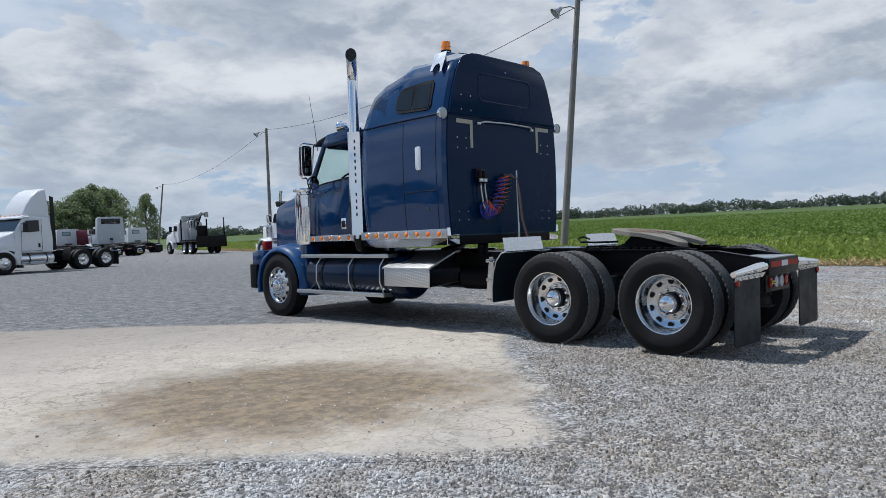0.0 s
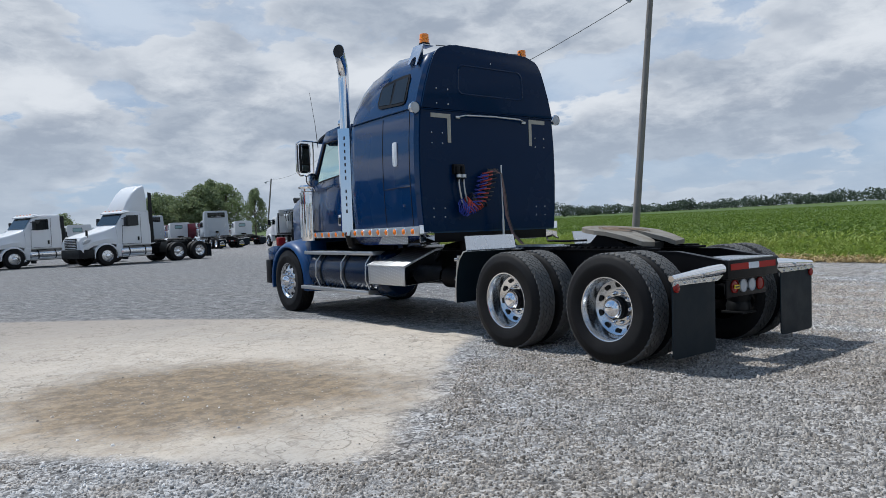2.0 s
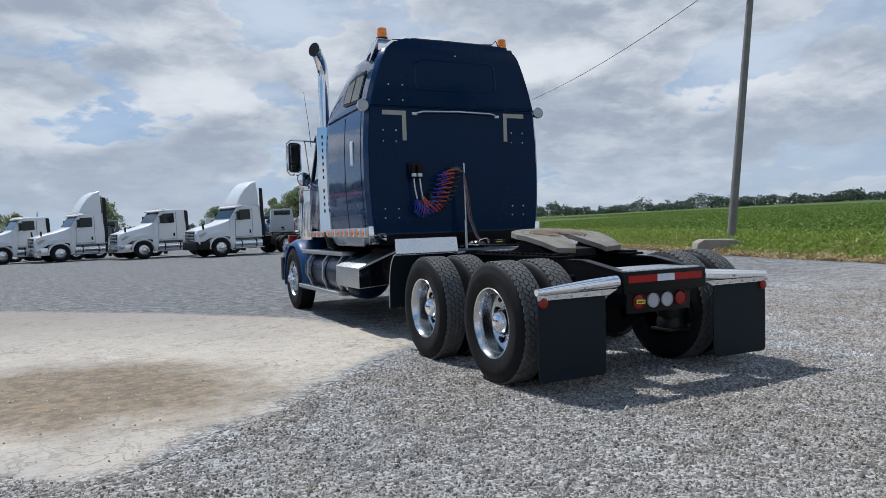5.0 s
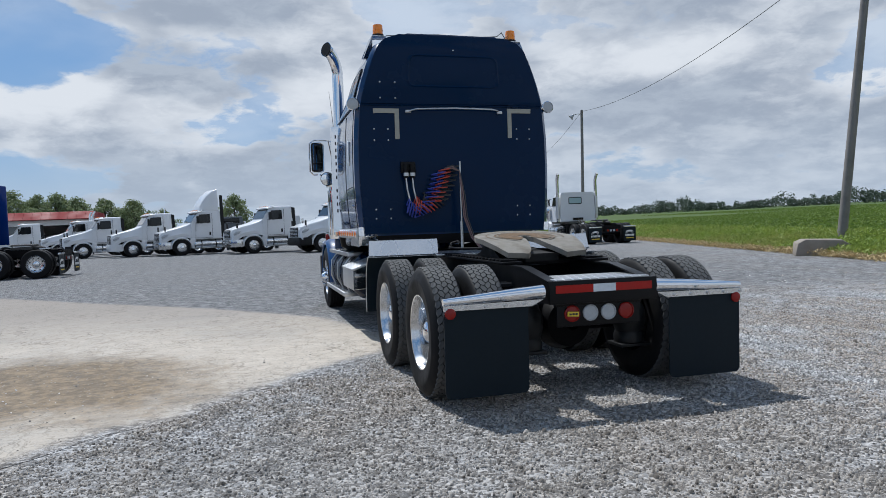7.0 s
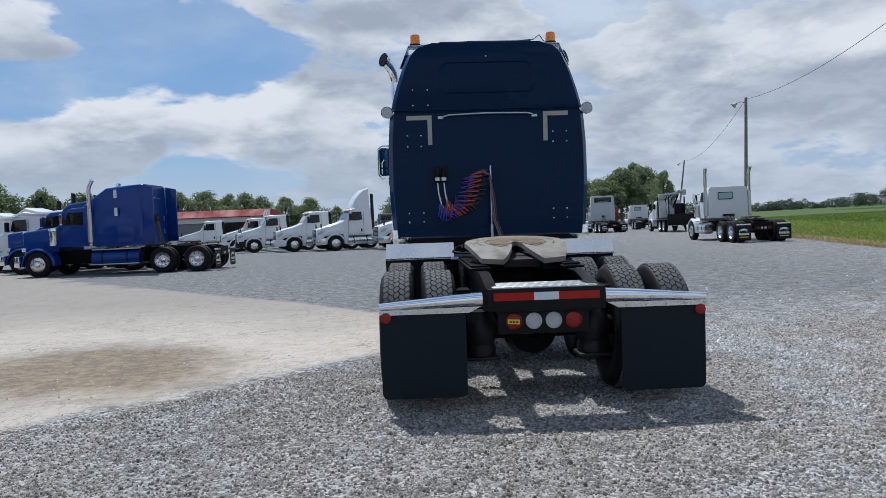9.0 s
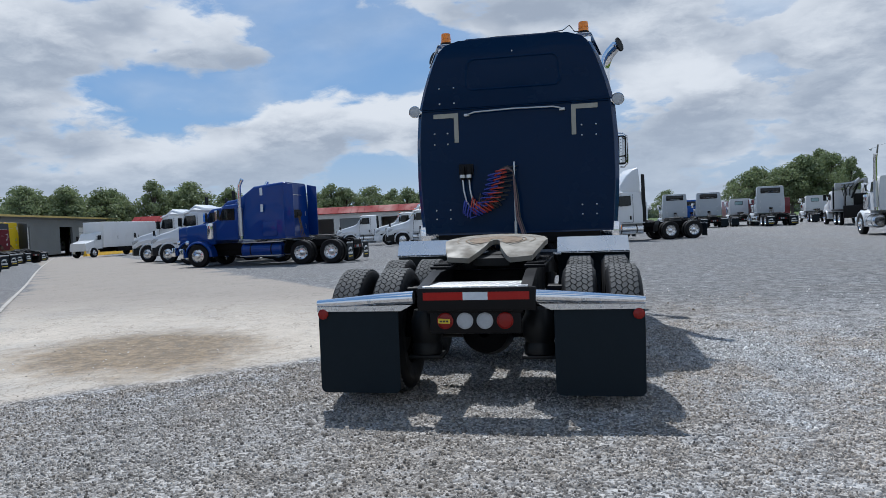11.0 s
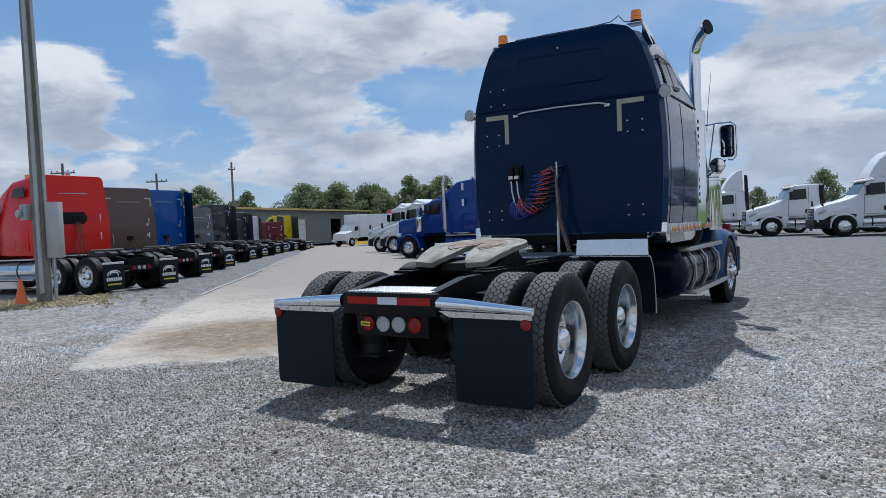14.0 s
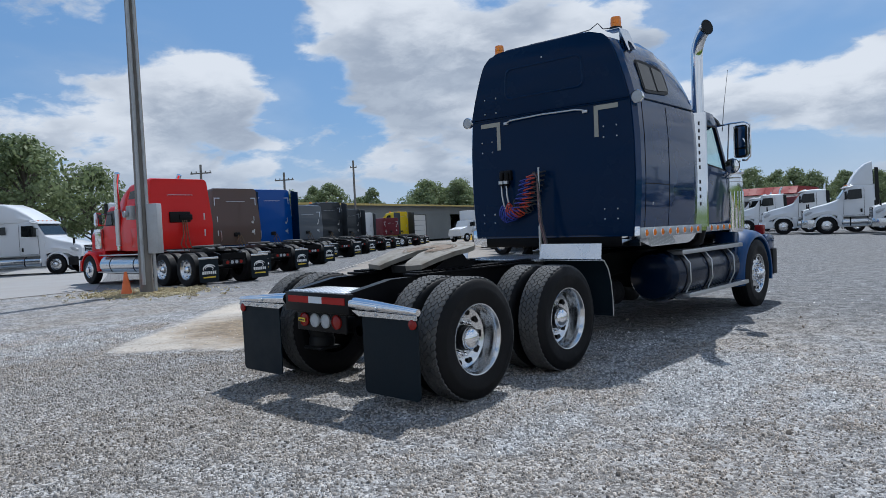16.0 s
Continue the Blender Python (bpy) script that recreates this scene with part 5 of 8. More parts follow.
def cab_side(s):
    lo, hi = sorted((s * (CW - 0.05), s * CW))
    bm = B()
    prism(bm, [(5.58, 1.30), (6.93, 1.30), (6.93, 2.06), (6.55, 2.11), (5.95, 2.17), (5.58, 2.17)], "x", lo, hi, 0.006)
    door = part("cab_door", bm, M_NAVY, truck, "navy cab door with an open view through its window")
    bm = B()
    prism(bm, [(5.58, 2.17), (5.58, 2.90), (5.82, 2.90), (5.82, 2.17)], "x", lo, hi, 0.006)
    prism(bm, [(5.80, 2.72), (5.80, 2.92), (6.36, 2.88), (6.46, 2.78), (6.43, 2.705)], "x", lo, hi, 0.006)
    prism(bm, [(6.43, 2.72), (6.46, 2.79), (6.93, 2.08), (6.93, 2.05), (6.84, 2.06)], "x", lo, hi, 0.006)
    part("window_surround", bm, M_NAVY, door)
    bm = B()
    tube(bm, [(s * CW, y, z) for y, z in ((5.83, 2.18), (5.83, 2.71), (6.42, 2.695), (6.82, 2.085), (6.55, 2.12), (5.95, 2.175), (5.83, 2.18))], 0.012, 6)
    part("window_trim", bm, M_BLACK, door)
    bm = B()
    prism(bm, [(5.83, 2.18), (5.83, 2.71), (6.42, 2.695), (6.82, 2.085), (6.55, 2.12), (5.95, 2.175)], "x", s * (CW - 0.028) - 0.002, s * (CW - 0.028) + 0.002)
    g = part("window_pane", bm, M_GLASS, door)
    g.visible_shadow = False
    bm = B()
    prism(bm, round_rect(5.96, 6.08, 1.40, 1.57, 0.02), "x", s * CW - 0.004, s * CW + 0.010, 0.003)
    h = part("door_handle", bm, M_CHROME, door)
    bm = B()
    prism(bm, round_rect(5.985, 6.055, 1.43, 1.53, 0.012), "x", s * (CW + 0.008), s * (CW + 0.0125))
    part("handle_recess", bm, M_HOLE, h)
    bm = B()
    for y0 in (5.62, 6.90):
        tube(bm, [(s * (CW + 0.0005), y0, 1.32), (s * (CW + 0.0005), y0, 1.97)], 0.004, 6)
    part("shut_line", bm, M_HOLE, door)
    bm = B()
    tube(bm, [(s * 1.08, 5.72, 1.75), (s * 1.09, 5.72, 1.8), (s * 1.09, 5.72, 2.5), (s * 1.05, 5.72, 2.56)], 0.014, 8)
    part("grab_handle", bm, M_CHROME, door)


both(cab_side)
bm = B()
rr = []
for y, z, w in ((5.55, 2.93, 0.98), (5.9, 2.97, 0.99), (6.3, 2.94, 0.98), (6.50, 2.84, 0.97)):
    rr.append([Vector((w * math.sin(a), y, z - 0.10 * (1 - math.cos(a) ** 0.5 if math.cos(a) > 0 else 1))) for a in np.linspace(-math.pi / 2, math.pi / 2, 13)]
              + [Vector((w * 0.94, y, z - 0.16)), Vector((-w * 0.94, y, z - 0.16))])
loft(bm, rr)
roof = part("cab_roof", bm, M_NAVY, truck, "", 0.7)
bm = B()
prism(bm, [(6.40, 2.88), (6.64, 2.82), (6.76, 2.75), (6.74, 2.735), (6.62, 2.795), (6.40, 2.85)], "x", -1.0, 1.0, 0.004)
part("sun_visor", bm, M_PLASTIC, roof, "dark tinted sun visor")
for s in (-1, 1):
    bm = B()
    lathe(bm, [(0, -0.13), (0.05, -0.11), (0.10, 0.0), (0.105, 0.03), (0.085, 0.035)], c=(s * 0.62, 6.50, 3.05), axis="y", n=18)
    cyl(bm, (s * 0.62, 6.44, 2.84), (s * 0.62, 6.44, 3.02), 0.025, n=8)
    part("roof_lamp", bm, M_CHROME, roof)
    for k in (0, 1):
        bm = B()
        lathe(bm, [(0, -0.05), (0.03, -0.04), (0.035, 0.03), (0, 0.05)], c=(s * (0.28 + 0.30 * k), 6.36, 2.95), axis="y", n=12)
        part("marker_lamp", bm, M_AMBER, roof)
bm = B()
box(bm, (-CW + 0.04, 5.56, 1.25), (CW - 0.04, 5.60, 2.87), 0.01)
box(bm, (-CW + 0.04, 5.58, 1.24), (CW - 0.04, 6.95, 1.30), 0.01)
part("cab_shell", bm, M_SEAT, truck, "dark cab interior")
bm = B()
prism(bm, [(6.62, 1.35), (6.95, 1.35), (6.95, 1.97), (6.72, 1.98), (6.60, 1.85)], "x", -0.97, 0.97, 0.01)
part("dashboard", bm, M_PLASTIC, truck)
for s in (-1, 1):
    bm = B()
    box(bm, (s * 0.52 - 0.26, 5.75, 1.50), (s * 0.52 + 0.26, 6.25, 1.66), 0.05)
    box(bm, (s * 0.52 - 0.25, 5.66, 1.60), (s * 0.52 + 0.25, 5.80, 2.22), 0.05)
    box(bm, (s * 0.52 - 0.14, 5.68, 2.22), (s * 0.52 + 0.14, 5.76, 2.42), 0.03)
    cyl(bm, (s * 0.52, 6.0, 1.30), (s * 0.52, 6.0, 1.52), 0.12, n=12)
    part("cab_seat", bm, M_SEAT, truck)
bm = B()
sw = Matrix.Translation((-0.52, 6.50, 2.10)) @ Euler((radians(-62), 0, 0)).to_matrix().to_4x4()
pts = [sw @ Vector((0.23 * math.cos(a), 0.23 * math.sin(a), 0)) for a in np.linspace(0, 2 * math.pi, 29)]
tube(bm, pts, 0.016, 8)
for a in (90, 210, 330):
    cyl(bm, sw @ Vector((0, 0, 0)), sw @ Vector((0.23 * math.cos(radians(a)), 0.23 * math.sin(radians(a)), 0)), 0.013, n=6)
cyl(bm, sw @ Vector((0, 0, 0)), sw @ Vector((0, 0, -0.3)), 0.03, n=8)
part("steering_wheel", bm, M_PLASTIC, truck)
bm = B()
prism(bm, [(6.46, 2.78), (6.47, 2.785), (6.945, 2.06), (6.935, 2.055)], "x", -0.96, 0.96)
ws = part("windscreen", bm, M_GLASS, truck)
ws.visible_shadow = False
bm = B()
cyl(bm, (0, 6.94, 2.06), (0, 6.47, 2.79), 0.02, n=8)
part("screen_pillar", bm, M_NAVY, truck)

# hood with fenders
bm = B()
hood = []
for y, w, z, zb in ((6.93, 0.93, 2.10, 1.15), (7.15, 0.86, 2.09, 1.10), (7.5, 0.80, 2.07, 1.05), (7.9, 0.74, 2.03, 1.0), (8.25, 0.69, 1.97, 0.95), (8.45, 0.66, 1.91, 0.92)):
    side_pts = [(w, zb), (w, z - 0.30), (w * 0.985, z - 0.17), (w * 0.93, z - 0.07), (w * 0.80, z - 0.02), (w * 0.4, z + 0.01)]
    hood.append([Vector((-x, y, q)) for x, q in side_pts] + [Vector((x, y, q)) for x, q in reversed(side_pts)])
loft(bm, hood)
part("hood", bm, M_NAVY, truck, "long navy hood", 0.6)
bm = B()
prism(bm, round_rect(-0.55, 0.55, 0.95, 1.90, 0.06), "y", 8.44, 8.52, 0.01)
gr = part("grille", bm, M_CHROME, truck)
for k in range(12):
    bm = B()
    box(bm, (-0.49 + k * 0.082, 8.515, 1.0), (-0.45 + k * 0.082, 8.53, 1.85))
    part("grille_slot", bm, M_HOLE, gr)
bm = B()
prism(bm, [(8.36, 1.86), (8.52, 1.865), (8.56, 1.95), (8.50, 1.97), (8.34, 1.93)], "x", -0.60, 0.60, 0.008)
part("bug_shield", bm, M_PLASTIC, truck)


def fender(s):
    bm = B()
    rings2 = []
    c = Vector((0, 7.63, 0.50))
    for k in range(15):
        a = radians(-12 + (180 + 24) * k / 14)
        ra, rb = 0.585, 0.69
        if a < radians(50):
            rb = 0.69 + 0.02
        cy, cz = math.cos(a), math.sin(a)
        sec = [(0.72, rb + 0.03), (0.95, rb + 0.015), (1.12, rb - 0.015), (1.19, rb - 0.06), (1.205, ra + 0.01), (1.195, ra - 0.01), (0.72, ra - 0.01)]
        rings2.append([Vector((s * x, c.y + cy * q * (1.02 if cy > 0 else 1.06), c.z + cz * q)) for x, q in sec])
    loft(bm, rings2)
    f = part("front_fender", bm, M_SUNLIT_FENDER, truck, "rounded blue front fender, lightened for the sun on its top", 0.75)
    bm = B()
    prism(bm, [(6.90, 0.62), (7.06, 0.60), (7.02, 0.95), (7.12, 1.14), (6.93, 1.24)], "x", min(s * 0.80, s * 1.10), max(s * 0.80, s * 1.10), 0.015)
    part("fender_rear", bm, M_NAVY, f)
    bm = B()
    prism(bm, [(8.12, 0.84), (8.46, 0.84), (8.46, 1.06), (8.22, 1.10), (8.08, 1.05)], "x", min(s * 0.58, s * 1.17), max(s * 0.58, s * 1.17), 0.02)
    part("headlamp_pod", bm, M_NAVY, f)
    bm = B()
    box(bm, (min(s * 0.98, s * 1.12), 8.10, 1.10), (max(s * 0.98, s * 1.12), 8.21, 1.25), 0.015)
    part("turn_lamp", bm, M_REDLENS if s < 0 else M_REDLENS, f, "red-backed fender turn lamp")
    # air cleaner
    bm = B()
    lathe(bm, [(0, 1.18), (0.155, 1.18), (0.165, 1.22), (0.165, 1.92), (0.172, 1.93), (0.172, 1.97), (0.150, 1.99), (0.150, 2.03), (0.185, 2.035), (0.19, 2.06), (0.17, 2.085), (0.06, 2.095), (0, 2.095)],
          c=(s * 1.02, 7.02, 0), axis="z", n=30)
    ac = part("air_cleaner", bm, M_CHROME, truck, "tall ribbed chrome air cleaner", 0.5)
    for k in range(20):
        a = 2 * math.pi * k / 20
        bm = B()
        cyl(bm, (s * 1.02 + 0.166 * math.cos(a), 7.02 + 0.166 * math.sin(a), 1.24), (s * 1.02 + 0.166 * math.cos(a), 7.02 + 0.166 * math.sin(a), 1.78), 0.010, n=6)
        part("rib", bm, M_CHROME, ac)
    bm = B()
    box(bm, (min(s * 0.85, s * 1.0), 6.93, 1.3), (max(s * 0.85, s * 1.0), 7.1, 1.8), 0.02)
    part("intake_duct", bm, M_PLASTIC, ac)


both(fender)
bm = B()
prism(bm, [(-1.20, 8.30), (-1.20, 8.50), (-1.02, 8.66), (1.02, 8.66), (1.20, 8.50), (1.20, 8.30), (1.10, 8.30), (0.95, 8.50), (-0.95, 8.50), (-1.10, 8.30)], "z", 0.44, 0.86, 0.02)
part("front_bumper", bm, M_BLACK, truck, "black steel front bumper")


# mirrors
def mirror(s):
    bm = B()
    x = s * 1.40
    prism(bm, round_rect(min(x - 0.09, x + 0.09), max(x - 0.09, x + 0.09), 2.24, 2.68, 0.04), "y", 6.40, 6.48, 0.012)
    mm = part("door_mirror", bm, M_PLASTIC, truck, "tall black-framed door mirror on chrome arms")
    bm = B()
    prism(bm, round_rect(-0.072, 0.072, 2.37, 2.66, 0.02), "y", -0.004, 0.0)
    prism(bm, round_rect(-0.072, 0.072, 2.26, 2.35, 0.02), "y", -0.004, 0.0)
    bmesh.ops.transform(bm, matrix=Matrix.Translation((x, 6.374, 0)) @ Matrix.Rotation(radians(16 if s < 0 else -6), 4, "Z"), verts=bm.verts[:])
    part("mirror_glass", bm, M_MIRROR, mm)
    bm = B()
    rim_ = round_rect(x - 0.095, x + 0.095, 2.235, 2.685, 0.045)
    tube(bm, [(px, 6.40, pz) for px, pz in rim_ + rim_[:1]], 0.008, 6)
    part("mirror_rim", bm, M_CHROME, mm, "bright chrome mirror rim")
    bm = B()
    tube(bm, [(s * 1.03, 6.52, 2.72), (s * 1.25, 6.46, 2.73), (s * 1.44, 6.44, 2.73), (s * 1.515, 6.44, 2.68), (s * 1.52, 6.44, 2.45), (s * 1.515, 6.44, 2.25), (s * 1.46, 6.44, 2.19), (s * 1.40, 6.44, 2.20)], 0.013, 8)
    tube(bm, [(s * 1.03, 6.80, 1.98), (s * 1.18, 6.62, 2.07), (s * 1.36, 6.48, 2.20)], 0.012, 8)
    tube(bm, [(s * 1.22, 6.46, 2.73), (s * 1.05, 6.80, 2.02)], 0.010, 8)
    tube(bm, [(s * 1.03, 6.70, 2.02), (s * 1.22, 6.50, 2.12)], 0.010, 8)
    part("mirror_arm", bm, M_CHROME, mm)
    bm = B()
    lathe(bm, [(0.0, -0.06), (0.07, -0.045), (0.105, -0.01), (0.108, 0.01), (0.10, 0.014)], c=(s * 1.25, 6.47, 2.13), axis="y", n=22, side=-1)
    cm = part("spot_mirror", bm, M_PLASTIC, mm, "round convex mirror")
    bm = B()
    lathe(bm, [(0.10, 0.012), (0.06, 0.024), (0, 0.03)], c=(s * 1.25, 6.47, 2.13), axis="y", n=22, side=-1)
    part("spot_glass", bm, M_MIRROR, cm)


both(mirror)
for s in (-1, 1):
    bm = B()
    tube(bm, [(s * 1.10, 6.52, 2.64), (s * 1.12, 6.55, 3.0), (s * 1.16, 6.62, 3.52)], [0.006, 0.004, 0.0025], 6)
    part("aerial", bm, M_WIRE, truck)


# fuel tanks and steps
def tank(s):
    c = Vector((s * 0.88, 0, 0.70))
    bm = B()
    e0, e1 = 4.62, 6.88
    prof = [(0, e0 - 0.07), (0.16, e0 - 0.06), (0.28, e0 - 0.02), (0.325, e0 + 0.05), (0.33, e0 + 0.12), (0.33, e1 - 0.1), (0.30, e1 - 0.03), (0.15, e1), (0, e1)]
    lathe(bm, prof, c=c, axis="y", n=40)
    tk = part("fuel_tank", bm, M_TANK, truck, "navy painted cylindrical fuel tank", 0.6)
    for y in (4.95, 5.65, 6.40):
        bm = B()
        lathe(bm, [(0.331, -0.016), (0.337, -0.014), (0.337, 0.014), (0.331, 0.016)], c=c + Vector((0, y, 0)), axis="y", n=40)
        part("tank_strap", bm, M_BLACK, tk)
    for z, y0, y1, xo in ((1.0, 4.85, 6.95, 1.20), (0.45, 4.90, 7.00, 1.26)):
        bm = B()
        lo, hi = sorted((s * (xo - 0.22), s * xo))
        box(bm, (lo, y0, z - 0.035), (hi, y1, z + 0.02), 0.008)
        stp = part("cab_step", bm, M_STEEL, truck, "flat aluminium step along the tank")
        for k in range(16):
            bm = B()
            box(bm, (lo + 0.02, y0 + 0.08 + k * 0.125, z + 0.019), (hi - 0.02, y0 + 0.15 + k * 0.125, z + 0.024))
            part("step_grip", bm, M_ALU, stp)
    for y in (5.0, 5.7, 6.5):
        bm = B()
        tube(bm, [(s * 1.12, y, 0.98), (s * 1.225, y, 0.85), (s * 1.235, y, 0.62), (s * 1.16, y, 0.46)], 0.010, 8)
        part("step_hanger", bm, M_STEEL, tk)


both(tank)
# battery box with a sloped tread-plate lid, driver's side
bm = B()
prism(bm, [(-1.27, 0.58), (-1.27, 0.83), (-0.75, 1.03), (-0.66, 1.03), (-0.66, 0.62)], "y", 3.98, 4.86, 0.006)
bb = part("tool_box", bm, M_DIAMOND, truck, "diamond-plate tool box with sloped lid")
bm = B()
prism(bm, [(-1.28, 0.822), (-1.28, 0.842), (-0.74, 1.050), (-0.64, 1.050), (-0.64, 1.030), (-0.74, 1.030)], "y", 3.96, 4.88, 0.003)
part("lid", bm, M_DIAMOND, bb)
bm = B()
prism(bm, [(-1.262, 0.588), (-1.262, 0.818), (-0.75, 1.018), (-0.67, 1.018), (-0.67, 0.628)], "y", 3.970, 3.979)
part("end_plate", bm, M_CHROME, bb, "smooth polished end plate")
bm = B()
lathe(bm, [(0, 3.45), (0.13, 3.46), (0.16, 3.5), (0.16, 4.1), (0.13, 4.15), (0, 4.16)], c=(0.62, 0, 0.55), axis="y", n=24)
part("air_tank", bm, M_GREASE, truck, "black air tank under the frame")
bm = B()
lathe(bm, [(0, 3.30), (0.12, 3.31), (0.145, 3.36), (0.145, 3.95), (0, 4.0)], c=(-0.55, 0, 0.66), axis="y", n=24)
part("air_tank", bm, M_GREASE, truck, "black air tank under the frame")
bm = B()
prism(bm, [(2.98, 0.42), (3.14, 0.42), (3.06, 0.98), (3.00, 0.98)], "x", -1.12, -1.10)
prism(bm, [(2.98, 0.42), (3.14, 0.42), (3.06, 0.98), (3.00, 0.98)], "x", -0.82, -0.80)
for z in (0.45, 0.70, 0.93):
    box(bm, (-1.12, 2.98, z - 0.02), (-0.8, 3.12, z + 0.02), 0.004)
part("deck_ladder", bm, M_ALU, truck, "short aluminium ladder")
# engine and gearbox underside
bm = B()
box(bm, (-0.36, 5.2, 0.48), (0.36, 6.6, 0.95), 0.06)
box(bm, (-0.33, 6.6, 0.42), (0.33, 8.1, 1.3), 0.06)
cyl(bm, (-1.0, 7.63, 0.46), (1.0, 7.63, 0.46), 0.06, n=10)
part("drive_line", bm, M_GREASE, truck)


# ---- other trucks ----
def far_wheel_meshes():
    bm = B()
    lathe(bm, [(0.29, -0.13), (0.40, -0.14), (0.475, -0.13), (0.505, -0.10), (0.505, 0.10), (0.475, 0.13), (0.40, 0.14), (0.29, 0.13)], n=28)
    ty = mesh_of("tyre", bm, M_RUBBER, 0.6)
    bm = B()
    lathe(bm, [(0.315, 0.125), (0.305, 0.135), (0.29, 0.12), (0.265, 0.06), (0.20, 0.03), (0.15, 0.03), (0.0, 0.03)], n=28)
    rd = mesh_of("rim", bm, M_ALU, 0.6)
    bm = B()
    lathe(bm, [(0.315, 0.125), (0.305, 0.135), (0.29, 0.10), (0.20, 0.13), (0.14, 0.135), (0.0, 0.135)], n=28)
    rs = mesh_of("rim", bm, M_ALU, 0.6)
    bm = B()
    lathe(bm, [(0.11, 0.0), (0.10, 0.07), (0.06, 0.10), (0, 0.11)], n=16)
    hb = mesh_of("hub_cap", bm, M_CHROME, 0.6)
    bm = B()
    for k in range(8):
        a = 2 * math.pi * k / 8
        lathe(bm, [(0.030, 0.004), (0.0, 0.005)], c=(0, 0.225 * math.cos(a), 0.225 * math.sin(a)), n=8)
    hh = mesh_of("hand_holes", bm, M_HOLE)
    return ty, rd, rs, hb, hh


FW_T, FW_RD, FW_RS, FW_H, FW_HH = far_wheel_meshes()


def far_wheel(parent, x, y, s, steer, inner=False):
    w = new("wheel")
    w.empty_display_size = 0.1
    w.parent = parent
    w.matrix_basis = pose(x, y, 0.50, 0, 0, 0 if s > 0 else 180) @ pose(0, 0, 0, random.uniform(0, 360), 0, 0)
    one = Matrix.Identity(4)
    sub("tyre", FW_T, w, one)
    if inner:
        return
    sub("rim", FW_RS if steer else FW_RD, w, one)
    sub("hub_cap", FW_H, w, Matrix.Translation((0.13 if steer else 0.03, 0, 0)))
    sub("hand_holes", FW_HH, w, Matrix.Translation((0.117 if steer else 0.043, 0, 0)))


def rr_ring(y, w, zb, zt, r, wt_=None):
    """A rounded cross-section; wt_: half-width at the top."""
    wt_ = w if wt_ is None else wt_
    out = []
    for cx, cz, a0 in ((wt_ - r, zt - r, 0), (-wt_ + r, zt - r, 90)):
        for k in range(5):
            a = radians(a0 + 90 * k / 4)
            out.append(Vector((cx + r * math.cos(a), y, cz + r * math.sin(a))))
    out += [Vector((-w, y, zb + (zt - zb) * 0.35)), Vector((-w * 0.98, y, zb)), Vector((w * 0.98, y, zb)), Vector((w, y, zb + (zt - zb) * 0.35))]
    return out


def side_pane(parent, pts, w, name="side_window", m_=None, label=""):
    for s in (-1, 1):
        bm = B()
        prism(bm, pts, "x", s * w - 0.006, s * w + 0.006)
        part(name, bm, m_ or M_TINT, parent, label)


def logo_flap(parent, s, mark):
    bm = B()
    lo, hi = sorted((s * 0.58, s * 1.22))
    prism(bm, round_rect(lo, hi, 0.12, 0.80, 0.04), "y", 0.0, 0.015)
    f = part("mud_flap", bm, M_FLAP, parent, "black mud flap with a white maker's mark" if mark else "")
    bm = B()
    box(bm, (lo, -0.012, 0.80), (hi, 0.03, 0.86), 0.006)
    part("flap_hanger", bm, M_ALU, f)
    if mark:
        cx = (lo + hi) / 2
        bm = B()
        for rx, rz, w_, a0, a1 in ((0.21, 0.13, 0.035, 20, 200), (0.14, 0.085, 0.030, -40, 190)):
            arc, back_ = [], []
            for k in range(13):
                a = radians(a0 + (a1 - a0) * k / 12)
                th = w_ * (0.35 + math.sin(math.pi * k / 12))
                arc.append((cx + rx * math.cos(a), 0.52 + rz * math.sin(a)))
                back_.append((cx + (rx - th) * math.cos(a), 0.52 + (rz - th) * math.sin(a)))
            prism(bm, arc + back_[::-1], "y", -0.006, -0.001)
        for k in range(7):
            box(bm, (cx - 0.235 + 0.068 * k, -0.006, 0.355), (cx - 0.185 + 0.068 * k, -0.001, 0.445))
        pieces("mark", bm, M_DECALWHITE, f)
        bm = B()
        box(bm, (cx - 0.20, -0.006, 0.245), (cx + 0.20, -0.001, 0.285))
        part("mark_line", bm, M_DECALYEL, f)


